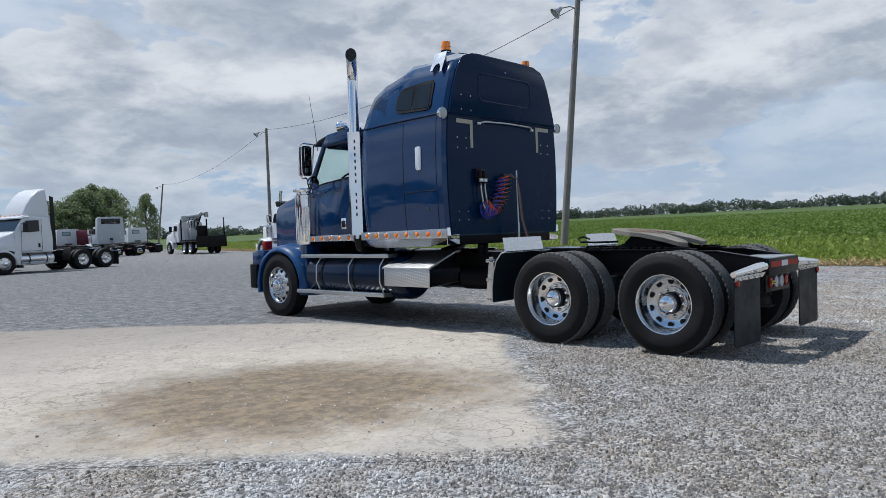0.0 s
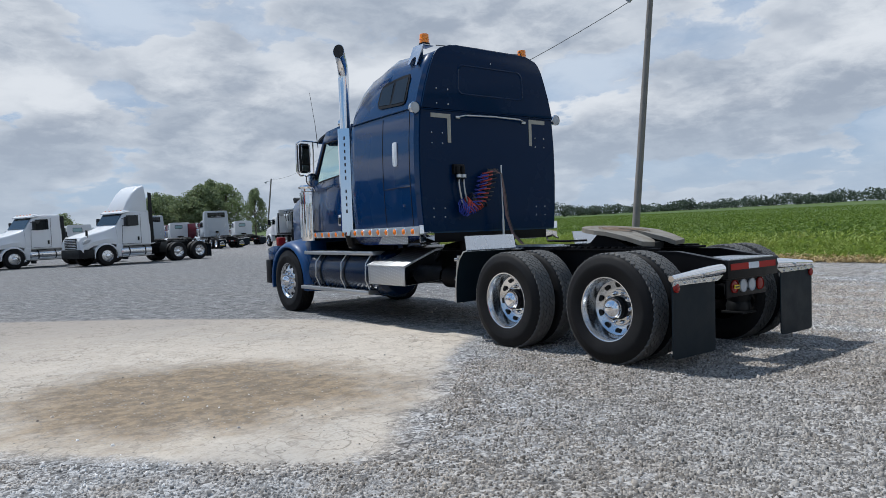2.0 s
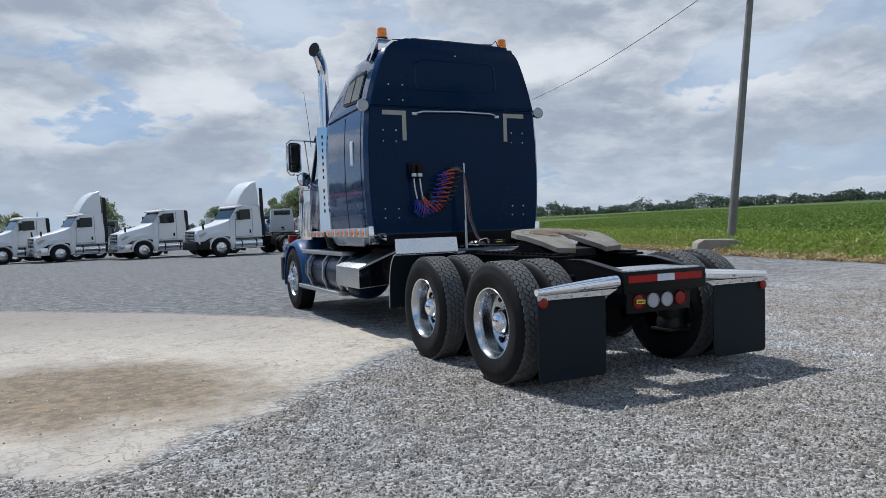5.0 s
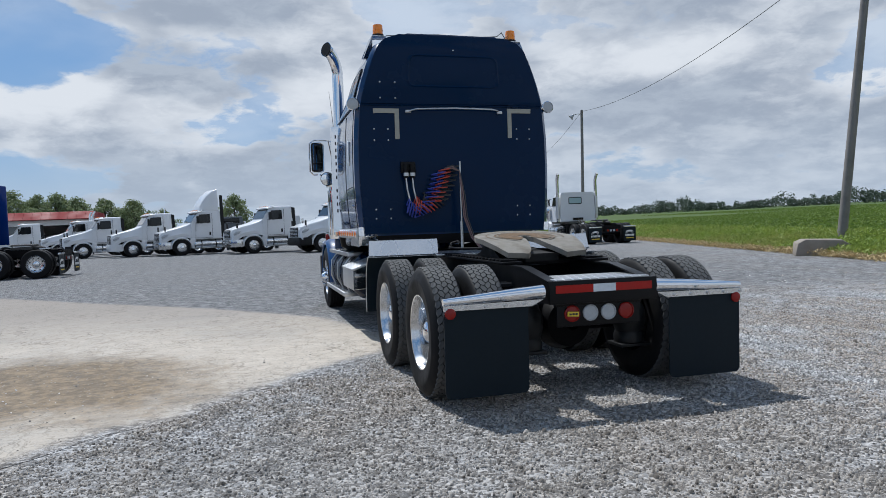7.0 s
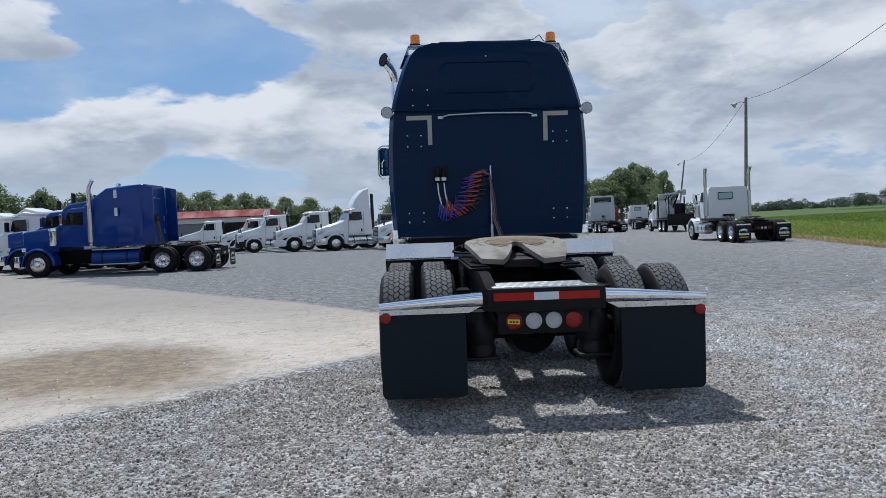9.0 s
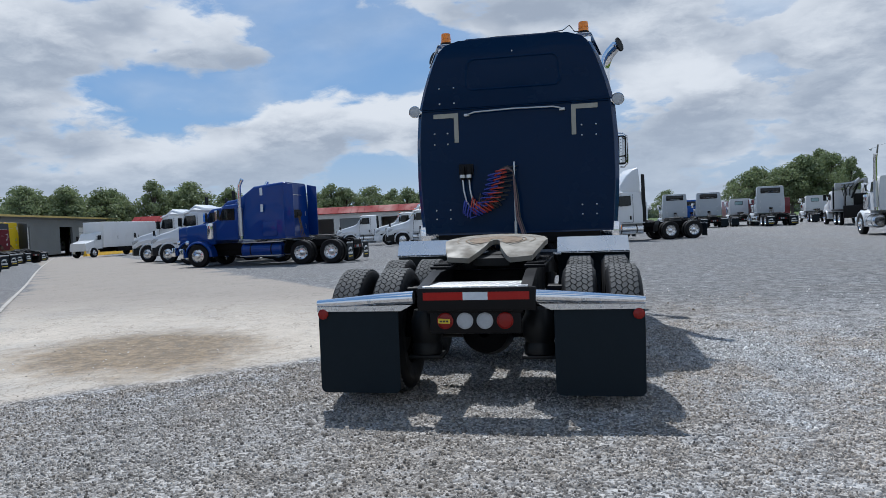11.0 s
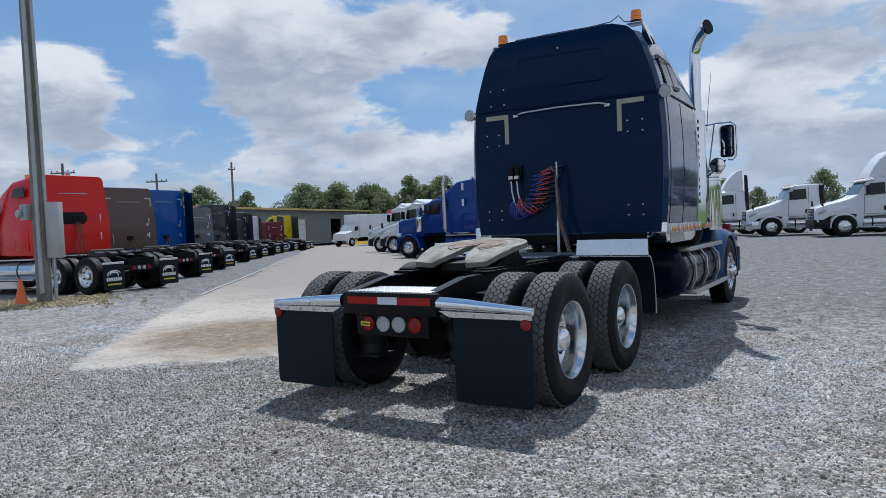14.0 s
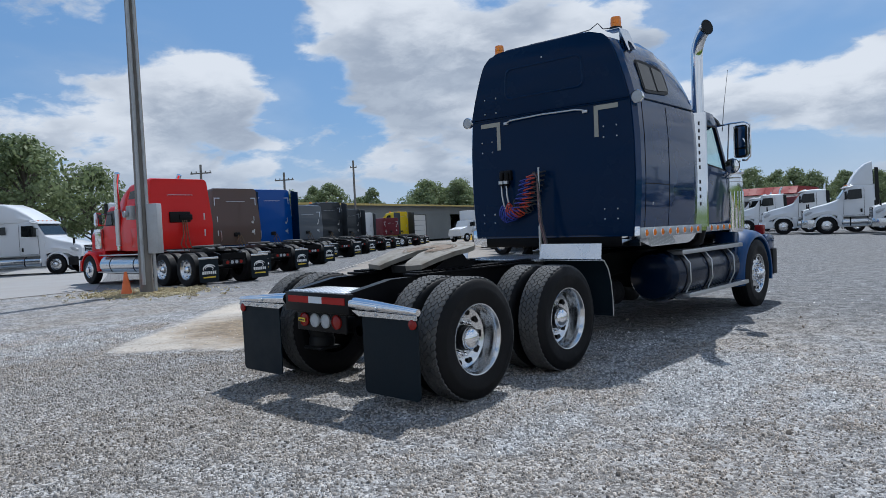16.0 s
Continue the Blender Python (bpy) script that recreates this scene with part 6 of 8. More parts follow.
def chassis(tr, fa, mark, lamps=True):
    bm = B()
    for s in (-1, 1):
        prism(bm, [(0.05, 0.75), (0.05, 0.90), (0.5, 1.0), (fa + 0.6, 0.98), (fa + 0.6, 0.72), (0.5, 0.72)], "x", s * 0.42 - 0.03, s * 0.42 + 0.03)
    for y in (0.03, 1.4, 3.0):
        box(bm, (-0.42, y, 0.76), (0.42, y + 0.10, 0.93))
    for ay in (0.75, 2.10, fa):
        cyl(bm, (-0.9, ay, 0.5), (0.9, ay, 0.5), 0.07, n=8)
    box(bm, (-0.38, 2.6, 0.45), (0.38, fa + 0.5, 0.95), 0.03)
    part("frame", bm, M_GREASE, tr)
    for s in (-1, 1):
        for ay in (0.75, 2.10):
            far_wheel(tr, s * 1.08, ay, s, False)
            far_wheel(tr, s * 0.75, ay, -s, False, True)
        far_wheel(tr, s * 1.03, fa, s, True)
        logo_flap(tr, s, mark)
        bm = B()
        prism(bm, [(2.62, 1.05), (2.72, 1.04), (2.85, 0.75), (2.87, 0.5), (2.89, 0.5), (2.87, 0.77), (2.74, 1.06)], "x", s * 0.91 - 0.3, s * 0.91 + 0.3)
        part("quarter_fender", bm, M_PLASTIC, tr)
    bm = B()
    lathe(bm, [(0, 0.04), (0.40, 0.04), (0.44, 0.02), (0.44, -0.02), (0, -0.03)], c=(0, 1.45, 1.16), axis="z", n=24)
    prism(bm, [(0.86, 1.08), (1.2, 1.17), (1.2, 1.13), (0.86, 1.04)], "x", -0.30, -0.08)
    prism(bm, [(0.86, 1.08), (1.2, 1.17), (1.2, 1.13), (0.86, 1.04)], "x", 0.08, 0.30)
    box(bm, (-0.40, 1.1, 1.0), (0.40, 1.8, 1.10), 0.02)
    part("fifth_wheel", bm, M_FIFTH, tr)
    if lamps:
        for x, m_ in ((-0.24, M_REDLENS), (-0.08, M_CLEARLENS), (0.08, M_CLEARLENS), (0.24, M_REDLENS)):
            bm = B()
            cyl(bm, (x, 0.02, 0.66), (x, 0.05, 0.66), 0.055, n=12)
            part("tail_lamp", bm, m_, tr)
        bm = B()
        box(bm, (-0.40, 0.03, 0.58), (0.40, 0.05, 0.74))
        part("light_bar", bm, M_BLACK, tr)


def arch_fender(tr, fa, m_, w=1.10):
    for s in (-1, 1):
        bm = B()
        rows = []
        for k in range(11):
            a = radians(-5 + 190 * k / 10)
            sec = [(0.70, 0.66), (w - 0.06, 0.645), (w, 0.60), (w, 0.55), (0.70, 0.55)]
            rows.append([Vector((s * x, fa + math.cos(a) * q * 1.05, 0.5 + math.sin(a) * q)) for x, q in sec])
        loft(bm, rows)
        part("front_fender", bm, m_, tr)


def side_tanks(tr, y0, y1, m_, r=0.30):
    for s in (-1, 1):
        bm = B()
        lathe(bm, [(0, y0), (r * 0.8, y0 + 0.02), (r, y0 + 0.08), (r, y1 - 0.08), (r * 0.8, y1 - 0.02), (0, y1)], c=(s * 0.90, 0, 0.66), axis="y", n=20)
        t = part("fuel_tank", bm, m_, tr)
        for q in (0.25, 0.75):
            bm = B()
            lathe(bm, [(r + 0.002, -0.03), (r + 0.01, 0), (r + 0.002, 0.03)], c=(s * 0.90, y0 + (y1 - y0) * q, 0.66), axis="y", n=20)
            part("tank_strap", bm, M_BLACK, t)
        bm = B()
        box(bm, (s * 1.10 - 0.12, y0, 0.98), (s * 1.10 + 0.12, y1 - 0.1, 1.02), 0.005)
        box(bm, (s * 1.12 - 0.12, y0, 0.40), (s * 1.12 + 0.12, y1, 0.44), 0.005)
        part("cab_step", bm, M_STEEL, tr)


def far_mirrors(tr, y, z, m_):
    for s in (-1, 1):
        bm = B()
        prism(bm, round_rect(s * 1.30 - 0.11, s * 1.30 + 0.11, z, z + 0.46, 0.04), "y", y, y + 0.10, 0.01)
        tube(bm, [(s * 1.02, y + 0.1, z + 0.40), (s * 1.30, y + 0.05, z + 0.42)], 0.018, 6)
        tube(bm, [(s * 1.02, y + 0.1, z + 0.02), (s * 1.30, y + 0.05, z + 0.04)], 0.018, 6)
        part("door_mirror", bm, m_, tr)


def day_cab(x, y, heading, label, group, fairing=False, sleeper=0.0, paint_m=None, bumper=None, mark=False, fa=6.1, roof_lamps=True, tall=3.78):
    """A rounded short-nosed tractor; its front axle stands at (x, y)."""
    m_ = paint_m or M_WHITE
    base = on_ground(x, y, heading) @ pose(0, -fa, 0)
    tr = thing("semi_truck", base, label, "truck", group)
    chassis(tr, fa, mark)
    cb = fa - 2.45 - sleeper
    bm = B()
    secs = [(fa + 1.22, 0.90, 0.80, 1.28, 0.10, 0.82), (fa + 1.12, 1.0, 0.72, 1.45, 0.12, 0.84), (fa + 0.6, 1.06, 1.02, 1.62, 0.16, 0.86), (fa + 0.0, 1.06, 1.12, 1.76, 0.18, 0.86),
            (fa - 0.45, 1.06, 1.08, 1.90, 0.16, 0.88), (fa - 0.62, 1.08, 1.0, 1.98, 0.12, 0.92)]
    loft(bm, [rr_ring(*q) for q in secs])
    part("hood", bm, m_, tr, "", 0.5)
    bm = B()
    secs = [(fa - 0.62, 1.08, 0.95, 1.97, 0.10, 0.98), (fa - 0.82, 1.09, 0.95, 2.28, 0.12, 1.0), (fa - 1.08, 1.10, 0.95, 2.64, 0.14, 1.0), (fa - 1.22, 1.10, 0.95, 2.72, 0.14, 1.0),
            (fa - 1.6, 1.10, 0.95, 2.76, 0.14, 1.0), (cb, 1.10, 0.95, 2.76, 0.14, 1.0)]
    loft(bm, [rr_ring(*q) for q in secs])
    cab = part("cab", bm, m_, tr, "", 0.5)
    # windscreen, door glass and door shut lines
    bm = B()
    a = [bm.verts.new(p) for p in ((-0.93, fa - 0.655, 2.03), (0.93, fa - 0.655, 2.03), (0.90, fa - 1.035, 2.585), (-0.90, fa - 1.035, 2.585))]
    for v in a:
        v.co += Vector((0, 0.016, 0.012))
    bm.faces.new(a)
    part("windscreen", bm, M_SCREEN, cab)
    side_pane(cab, [(fa - 1.0, 2.02), (fa - 1.14, 2.50), (fa - 1.78, 2.52), (fa - 1.80, 1.98), (fa - 1.2, 1.94)], 1.082)
    bm = B()
    for s in (-1, 1):
        for pts in ([(fa - 0.86, 1.05), (fa - 0.90, 1.95)], [(fa - 1.9, 1.05), (fa - 1.9, 2.58)], [(fa - 0.9, 1.05), (fa - 1.9, 1.05)]):
            tube(bm, [(s * 1.098, p, q) for p, q in pts], 0.008, 5)
        box(bm, (s * 1.10 - 0.006, fa - 1.80, 1.20), (s * 1.10 + 0.006, fa - 1.70, 1.40), 0.004)
    pieces("door_line", bm, M_PLASTIC, cab)
    # visor, marker lamps
    bm = B()
    loft(bm, [rr_ring(fa - 0.92, 0.99, 2.60, 2.66, 0.02, 0.97), rr_ring(fa - 1.12, 1.06, 2.62, 2.76, 0.05, 1.0), rr_ring(fa - 1.35, 1.06, 2.66, 2.80, 0.05, 0.98)])
    part("visor", bm, m_, cab)
    if roof_lamps:
        for k in range(5):
            bm = B()
            lathe(bm, [(0.04, 0.0), (0.03, 0.03), (0, 0.04)], c=(-0.72 + 0.36 * k, fa - 1.08, 2.755), axis="z", n=10)
            part("marker_lamp", bm, M_AMBER, cab)
    if fairing:
        bm = B()
        secs = [(fa - 1.18, 0.80, 2.72, 2.80, 0.03, 0.78), (fa - 1.40, 0.90, 2.72, 3.26, 0.14, 0.80), (fa - 1.70, 0.97, 2.72, 3.68, 0.18, 0.82), (fa - 2.05, 1.0, 2.72, 3.98, 0.18, 0.84),
                (cb + 0.10, 1.02, 2.72, 4.08, 0.16, 0.86)]
        loft(bm, [rr_ring(*q) for q in secs])
        part("roof_fairing", bm, m_, cab, "tall rounded roof fairing", 0.5)
    if sleeper:
        bm = B()
        secs = [(fa - 1.20, 0.88, 2.70, 2.80, 0.04, 0.86), (fa - 1.6, 0.98, 2.70, 3.10, 0.16, 0.86), (fa - 2.2, 1.05, 2.70, min(tall - 0.05, 3.45), 0.2, 0.9), (fa - 2.8, 1.08, 2.70, tall - 0.10, 0.2, 0.92), (cb, 1.08, 2.70, tall, 0.2, 0.94)]
        loft(bm, [rr_ring(*q) for q in secs])
        part("raised_roof", bm, m_, cab, "", 0.5)
        side_pane(cab, [(fa - 2.6, 2.1), (fa - 2.6, 2.5), (fa - 3.1, 2.5), (fa - 3.1, 2.1)], 1.103)
    # side extenders behind the cab
    top = 3.70 if (fairing or sleeper) else 2.68
    for s in (-1, 1):
        bm = B()
        prism(bm, [(cb + 0.02, 1.05), (cb + 0.02, top), (cb - 0.17, top - 0.04), (cb - 0.22, 1.05)], "x", s * 1.04 - 0.02, s * 1.04 + 0.02, 0.004)
        part("side_extender", bm, M_PLASTIC, cab)
    # lower side: skirt with chrome tank
    side_tanks(tr, cb - 0.05 if not sleeper else cb, fa - 0.75, M_ALU, 0.29)
    for s in (-1, 1):
        bm = B()
        prism(bm, [(fa - 0.62, 0.42), (fa - 0.78, 0.42), (fa - 0.86, 1.0), (fa - 0.58, 1.10), (fa - 0.50, 0.9)], "x", s * 1.06 - 0.04, s * 1.06 + 0.04, 0.008)
        part("cab_fairing", bm, m_, tr)
        bm = B()
        prism(bm, [(fa + 1.12, 1.10), (fa + 0.80, 1.22), (fa + 0.72, 1.34), (fa + 0.95, 1.34), (fa + 1.14, 1.22)], "x", s * 1.0 - 0.02, s * 1.0 + 0.045, 0.01)
        part("headlamp", bm, M_CLEARLENS, tr)
        bm = B()
        tube(bm, [(s * 0.92, fa + 0.85, 1.45), (s * 0.98, fa + 0.9, 1.75)], 0.012, 6)
        prism(bm, round_rect(s * 0.98 - 0.05, s * 0.98 + 0.05, 1.52, 1.80, 0.03), "y", fa + 0.88, fa + 0.95)
        part("hood_mirror", bm, M_PLASTIC, tr)
    arch_fender(tr, fa, m_, 1.10)
    bm = B()
    prism(bm, [(-1.10, fa + 0.62), (-1.08, fa + 0.98), (-0.85, fa + 1.28), (0.85, fa + 1.28), (1.08, fa + 0.98), (1.10, fa + 0.62), (0.9, fa + 0.62), (0.8, fa + 1.05), (-0.8, fa + 1.05), (-0.9, fa + 0.62)], "z", 0.42, 0.86, 0.02)
    part("front_bumper", bm, bumper or M_PLASTIC, tr)
    bm = B()
    box(bm, (-0.56, fa + 1.18, 0.88), (0.56, fa + 1.25, 1.42), 0.03)
    gr_ = part("grille", bm, M_PLASTIC, tr)
    for k in range(6):
        bm = B()
        box(bm, (-0.54, fa + 1.245, 0.93 + 0.08 * k), (0.54, fa + 1.262, 0.96 + 0.08 * k), 0.004)
        part("grille_bar", bm, M_CHROME, gr_)
    far_mirrors(tr, fa - 1.02, 1.95, M_PLASTIC)
    return tr


def long_nose(x, y, heading, label, group, paint_m, sleeper=1.6, roof=3.3, fa=7.2, at="rear", mark=True, stacks=True, fender_m=None, deflector=0.0, raised=0.0, windows=True):
    """A long-nosed tractor; its tail stands at (x, y), or its front axle."""
    base = on_ground(x, y, heading) @ pose(0, -fa if at == "front" else 0, 0)
    tr = thing("semi_truck", base, label, "truck", group)
    chassis(tr, fa, mark)
    ce = fa - 2.25  # back of the cab
    cb = ce - sleeper
    bm = B()
    secs = [(fa + 0.85, 0.62, 0.85, 1.80, 0.10, 0.60), (fa + 0.3, 0.70, 0.9, 1.86, 0.12, 0.66), (fa - 0.4, 0.85, 0.95, 1.93, 0.12, 0.80), (fa - 0.75, 0.94, 1.0, 1.97, 0.10, 0.90)]
    loft(bm, [rr_ring(*q) for q in secs])
    part("hood", bm, paint_m, tr, "", 0.5)
    bm = B()
    secs = [(fa - 0.75, 0.98, 1.15, 1.96, 0.06, 0.95), (fa - 1.15, 1.0, 1.15, 2.55, 0.08, 0.96), (fa - 1.30, 1.0, 1.15, 2.66, 0.12, 0.96), (ce, 1.0, 1.15, 2.72, 0.12, 0.96)]
    loft(bm, [rr_ring(*q) for q in secs])
    cab = part("cab", bm, paint_m, tr, "", 0.5)
    bm = B()
    a = [bm.verts.new(p) for p in ((-0.88, fa - 0.77, 2.02), (0.88, fa - 0.77, 2.02), (0.86, fa - 1.10, 2.50), (-0.86, fa - 1.10, 2.50))]
    for v in a:
        v.co += Vector((0, 0.016, 0.012))
    bm.faces.new(a)
    part("windscreen", bm, M_SCREEN, cab)
    side_pane(cab, [(fa - 1.02, 2.0), (fa - 1.22, 2.48), (fa - 1.80, 2.50), (fa - 1.80, 2.0)], 0.996)
    if not sleeper:
        bm = B()
        prism(bm, round_rect(-0.52, 0.24, 2.08, 2.46, 0.07), "y", ce - 0.012, ce + 0.004)
        rw = part("rear_window", bm, M_PLASTIC, cab, "small rear cab window")
        bm = B()
        prism(bm, round_rect(-0.48, 0.20, 2.12, 2.42, 0.05), "y", ce - 0.016, ce - 0.010)
        part("pane", bm, M_PALEGLASS, rw)
    bm = B()
    for s in (-1, 1):
        for q in (fa - 0.85, fa - 1.95):
            tube(bm, [(s * 0.998, q, 1.2), (s * 0.998, q, 1.98)], 0.007, 5)
    pieces("door_line", bm, M_HOLE, cab)
    if sleeper:
        top = roof
        bm = B()
        if raised:
            secs = [(ce + 0.55, 0.90, 1.3, 2.66, 0.05, 0.86), (ce + 0.15, 1.08, 1.15, 3.0 if roof > 3.0 else 2.8, 0.16, 0.92), (ce - 0.5, 1.17, 1.12, roof - 0.12, 0.16, 0.98), (cb + 0.1, 1.20, 1.12, roof, 0.14, 1.04), (cb, 1.18, 1.12, roof - 0.02, 0.14, 1.02)]
        else:
            secs = [(ce, 1.14, 1.12, roof - 0.04, 0.14, 1.08), (cb + 0.1, 1.20, 1.12, roof, 0.14, 1.12), (cb, 1.18, 1.12, roof - 0.02, 0.14, 1.10)]
        loft(bm, [rr_ring(*q) for q in secs])
        sl = part("sleeper", bm, paint_m, tr, "", 0.5)
        for s in (-1, 1):
            for q in (0, 1):
                bm = B()
                box(bm, (s * 0.86 - 0.02, cb - 0.012, 1.5 + 0.55 * q), (s * 0.86 + 0.02, cb + 0.002, 1.72 + 0.55 * q), 0.004)
                part("rear_latch", bm, M_STEEL, sl)
            bm = B()
            prism(bm, [(cb + 0.35, 1.25), (cb + 0.35, 1.85), (cb + 1.0, 1.85), (cb + 1.0, 1.25)], "x", s * 1.185, s * 1.197, 0.003)
            part("baggage_door", bm, paint_m, sl)
        if at == "rear" and not stacks and sleeper > 1:
            bm = B()
            for s in (-1, 1):
                x0, x1 = sorted((s * 0.98, s * 0.72))
                box(bm, (x0, cb - 0.010, roof - 0.42), (x1, cb + 0.01, roof - 0.385))
                x0, x1 = sorted((s * 0.98, s * 0.945))
                box(bm, (x0, cb - 0.010, roof - 0.70), (x1, cb + 0.01, roof - 0.42))
            pieces("corner_tape", bm, M_REFLECT, sl)
        if 0 < sleeper < 1:
            bm = B()
            box(bm, (-0.82, cb - 0.012, roof - 0.62), (0.82, cb + 0.01, roof - 0.16), 0.03)
            part("rear_window", bm, M_TINT, sl)
        bm = B()
        tube(bm, [(-0.45, cb - 0.01, roof - 0.55), (-0.42, cb - 0.05, roof - 0.54), (0.42, cb - 0.05, roof - 0.54), (0.45, cb - 0.01, roof - 0.55)], 0.012, 6)
        part("grab_bar", bm, M_STEEL, sl)
        if windows and raised:
            side_pane(sl, [(cb + 0.5, roof - 0.62), (cb + 0.52, roof - 0.33), (cb + 1.0, roof - 0.38), (cb + 1.15, roof - 0.62)], 1.145)
    if at == "rear" and raised:
        for s in (-1, 1):
            bm = B()
            lathe(bm, [(0.0, 0.0), (0.10, 0.0), (0.10, 0.03), (0.085, 0.05), (0.08, 0.16), (0.0, 0.18)], c=(s * 0.72, cb + 0.95, roof - 0.10), axis="z", n=14)
            part("roof_beacon", bm, M_ORANGE, tr, "amber roof beacon")
    if deflector:
        for s in (-1, 1):
            bm = B()
            prism(bm, [(cb, 1.2), (cb, roof - 0.05), (cb - deflector, roof - 0.15), (cb - deflector, 1.2)], "x", s * 1.16 - 0.02, s * 1.16 + 0.02, 0.004)
            part("side_extender", bm, paint_m if paint_m is M_ROYAL else M_NAVY_FLAT if paint_m is M_MIDBLUE else M_CHAR, tr)
    # line bracket and hoses on the back wall
    if sleeper and not stacks:
        bm = B()
        for q in (1.62, 2.02):
            lathe(bm, [(0.0, 0.02), (0.05, 0.02), (0.06, 0.0), (0.05, -0.02), (0.03, -0.01), (0.0, -0.01)], c=(0.78, cb - 0.005, q), axis="y", n=14)
        tube(bm, [(-0.75, cb - 0.01, 1.3), (-0.75, cb - 0.06, 1.34), (-0.75, cb - 0.06, 1.66), (-0.75, cb - 0.01, 1.7)], 0.014, 6)
        pieces("wall_fitting", bm, M_STEEL, tr)
    bm = B()
    if sleeper and not stacks:
        box(bm, (-0.14, cb - 0.05, 1.45), (0.14, cb, 1.62), 0.02)
    elif sleeper:
        box(bm, (-0.42, cb - 0.06, 1.98), (0.32, cb, 2.33), 0.02)
        box(bm, (-0.10, cb - 0.09, 2.05), (0.38, cb, 2.24), 0.03)
    else:
        box(bm, (-0.30, cb - 0.05, 1.22), (0.30, cb, 1.34), 0.02)
    lb = part("line_bracket", bm, M_BLACK, tr)
    bm = B()
    for k in range(3):
        tube(bm, [(0.02 + 0.07 * k, cb - 0.06, (2.06 if stacks else 1.50) if sleeper else 1.28), (-0.02 + 0.08 * k, cb - 0.16, (1.6 if stacks else 1.4) if sleeper else 1.26), (-0.2 + 0.17 * k, cb - 0.25, 1.25), (-0.1 + 0.15 * k, cb - 0.3, 1.05)], 0.016, 6)
    pieces("air_hose", bm, M_GREASEPATCH, lb)
    arch_fender(tr, fa, fender_m or paint_m, 1.17)
    side_tanks(tr, cb + 0.2, fa - 0.8 - (1.3 if paint_m is M_ROYAL else 0.0), M_ROYAL if paint_m is M_ROYAL else M_ALU, 0.31)
    bm = B()
    prism(bm, [(-1.20, fa + 0.70), (-1.05, fa + 1.0), (1.05, fa + 1.0), (1.20, fa + 0.70), (1.1, fa + 0.68), (0.95, fa + 0.88), (-0.95, fa + 0.88), (-1.1, fa + 0.68)], "z", 0.42, 0.84, 0.015)
    part("front_bumper", bm, M_CHROME, tr)
    bm = B()
    box(bm, (-0.55, fa + 0.84, 0.90), (0.55, fa + 0.91, 1.84), 0.03)
    part("grille", bm, M_CHROME, tr)
    for s in (-1, 1):
        bm = B()
        lathe(bm, [(0, -0.1), (0.09, -0.06), (0.105, 0.08), (0, 0.09)], c=(s * 0.88, fa + 0.62, 1.08), axis="y", n=14)
        part("headlamp", bm, M_CHROME, tr)
        bm = B()
        lathe(bm, [(0, 1.22), (0.15, 1.22), (0.16, 1.26), (0.16, 1.78), (0.18, 1.80), (0.17, 1.90), (0, 1.92)], c=(s * 1.02, fa - 0.62, 0), axis="z", n=16)
        part("air_cleaner", bm, M_CHROME, tr)
        if stacks:
            bm = B()
            tube(bm, [(s * 1.10, ce + 0.10, 1.15), (s * 1.10, ce + 0.10, 3.35), (s * 1.11, ce + 0.06, 3.5), (s * 1.13, ce - 0.08, 3.72)], 0.082, 12)
            part("exhaust_pipe", bm, M_CHROME, tr)
            bm = B()
            cyl(bm, (s * 1.105, ce + 0.10, 1.3), (s * 1.105, ce + 0.10, 2.5), 0.10, n=14)
            part("heat_shield", bm, M_STEEL, tr)
    far_mirrors(tr, fa - 1.2, 2.0, M_CHROME)
    return tr


# white tractors in a staggered row
W_ROW = "white tractors parked in a staggered row"
HD = 107
day_cab(1.7, 35.8, HD, "white day cab tractor with a tall roof fairing and dark bumper", W_ROW, fairing=True, mark=False)
day_cab(-1.9, 39.3, HD, "white day cab tractor with a flat roof and chrome bumper", W_ROW, bumper=M_ALU)
day_cab(-6.1, 42.5, HD, "white day cab tractor with a tall roof fairing and chrome bumper", W_ROW, fairing=True, bumper=M_ALU)
day_cab(-9.2, 45.1, HD, "white day cab tractor with a high exhaust and plain roof", W_ROW, bumper=M_WHITE)
day_cab(-15.5, 55.0, HD, "white day cab tractor parked before a red-roofed shed", W_ROW, bumper=M_WHITE)
day_cab(-19.8, 57.5, HD, "white extended-cab tractor parked before a red-roofed shed", W_ROW, sleeper=0.0)
day_cab(-12.8, 49.0, HD, "white day cab tractor half hidden in the row", W_ROW)
for x, y in ((-9.2, 45.1), (-15.5, 55.0)):
    base = on_ground(x, y, HD) @ pose(1.12, -2.5, 0)
    bm = B()
    tube(bm, [(0, 0, 1.0), (0, 0, 3.0), (0, -0.05, 3.15)], 0.06, 10)
    o = solo("exhaust_pipe", bm, M_CHROME, "upright chrome exhaust pipe behind a white cab", "exhaust")
    o.matrix_basis = base

long_nose(-16.5, 62.0, HD, "dark red tractor half hidden behind the white row", W_ROW, M_MAROON, 1.2, 2.9, 6.6, "front", False, True)

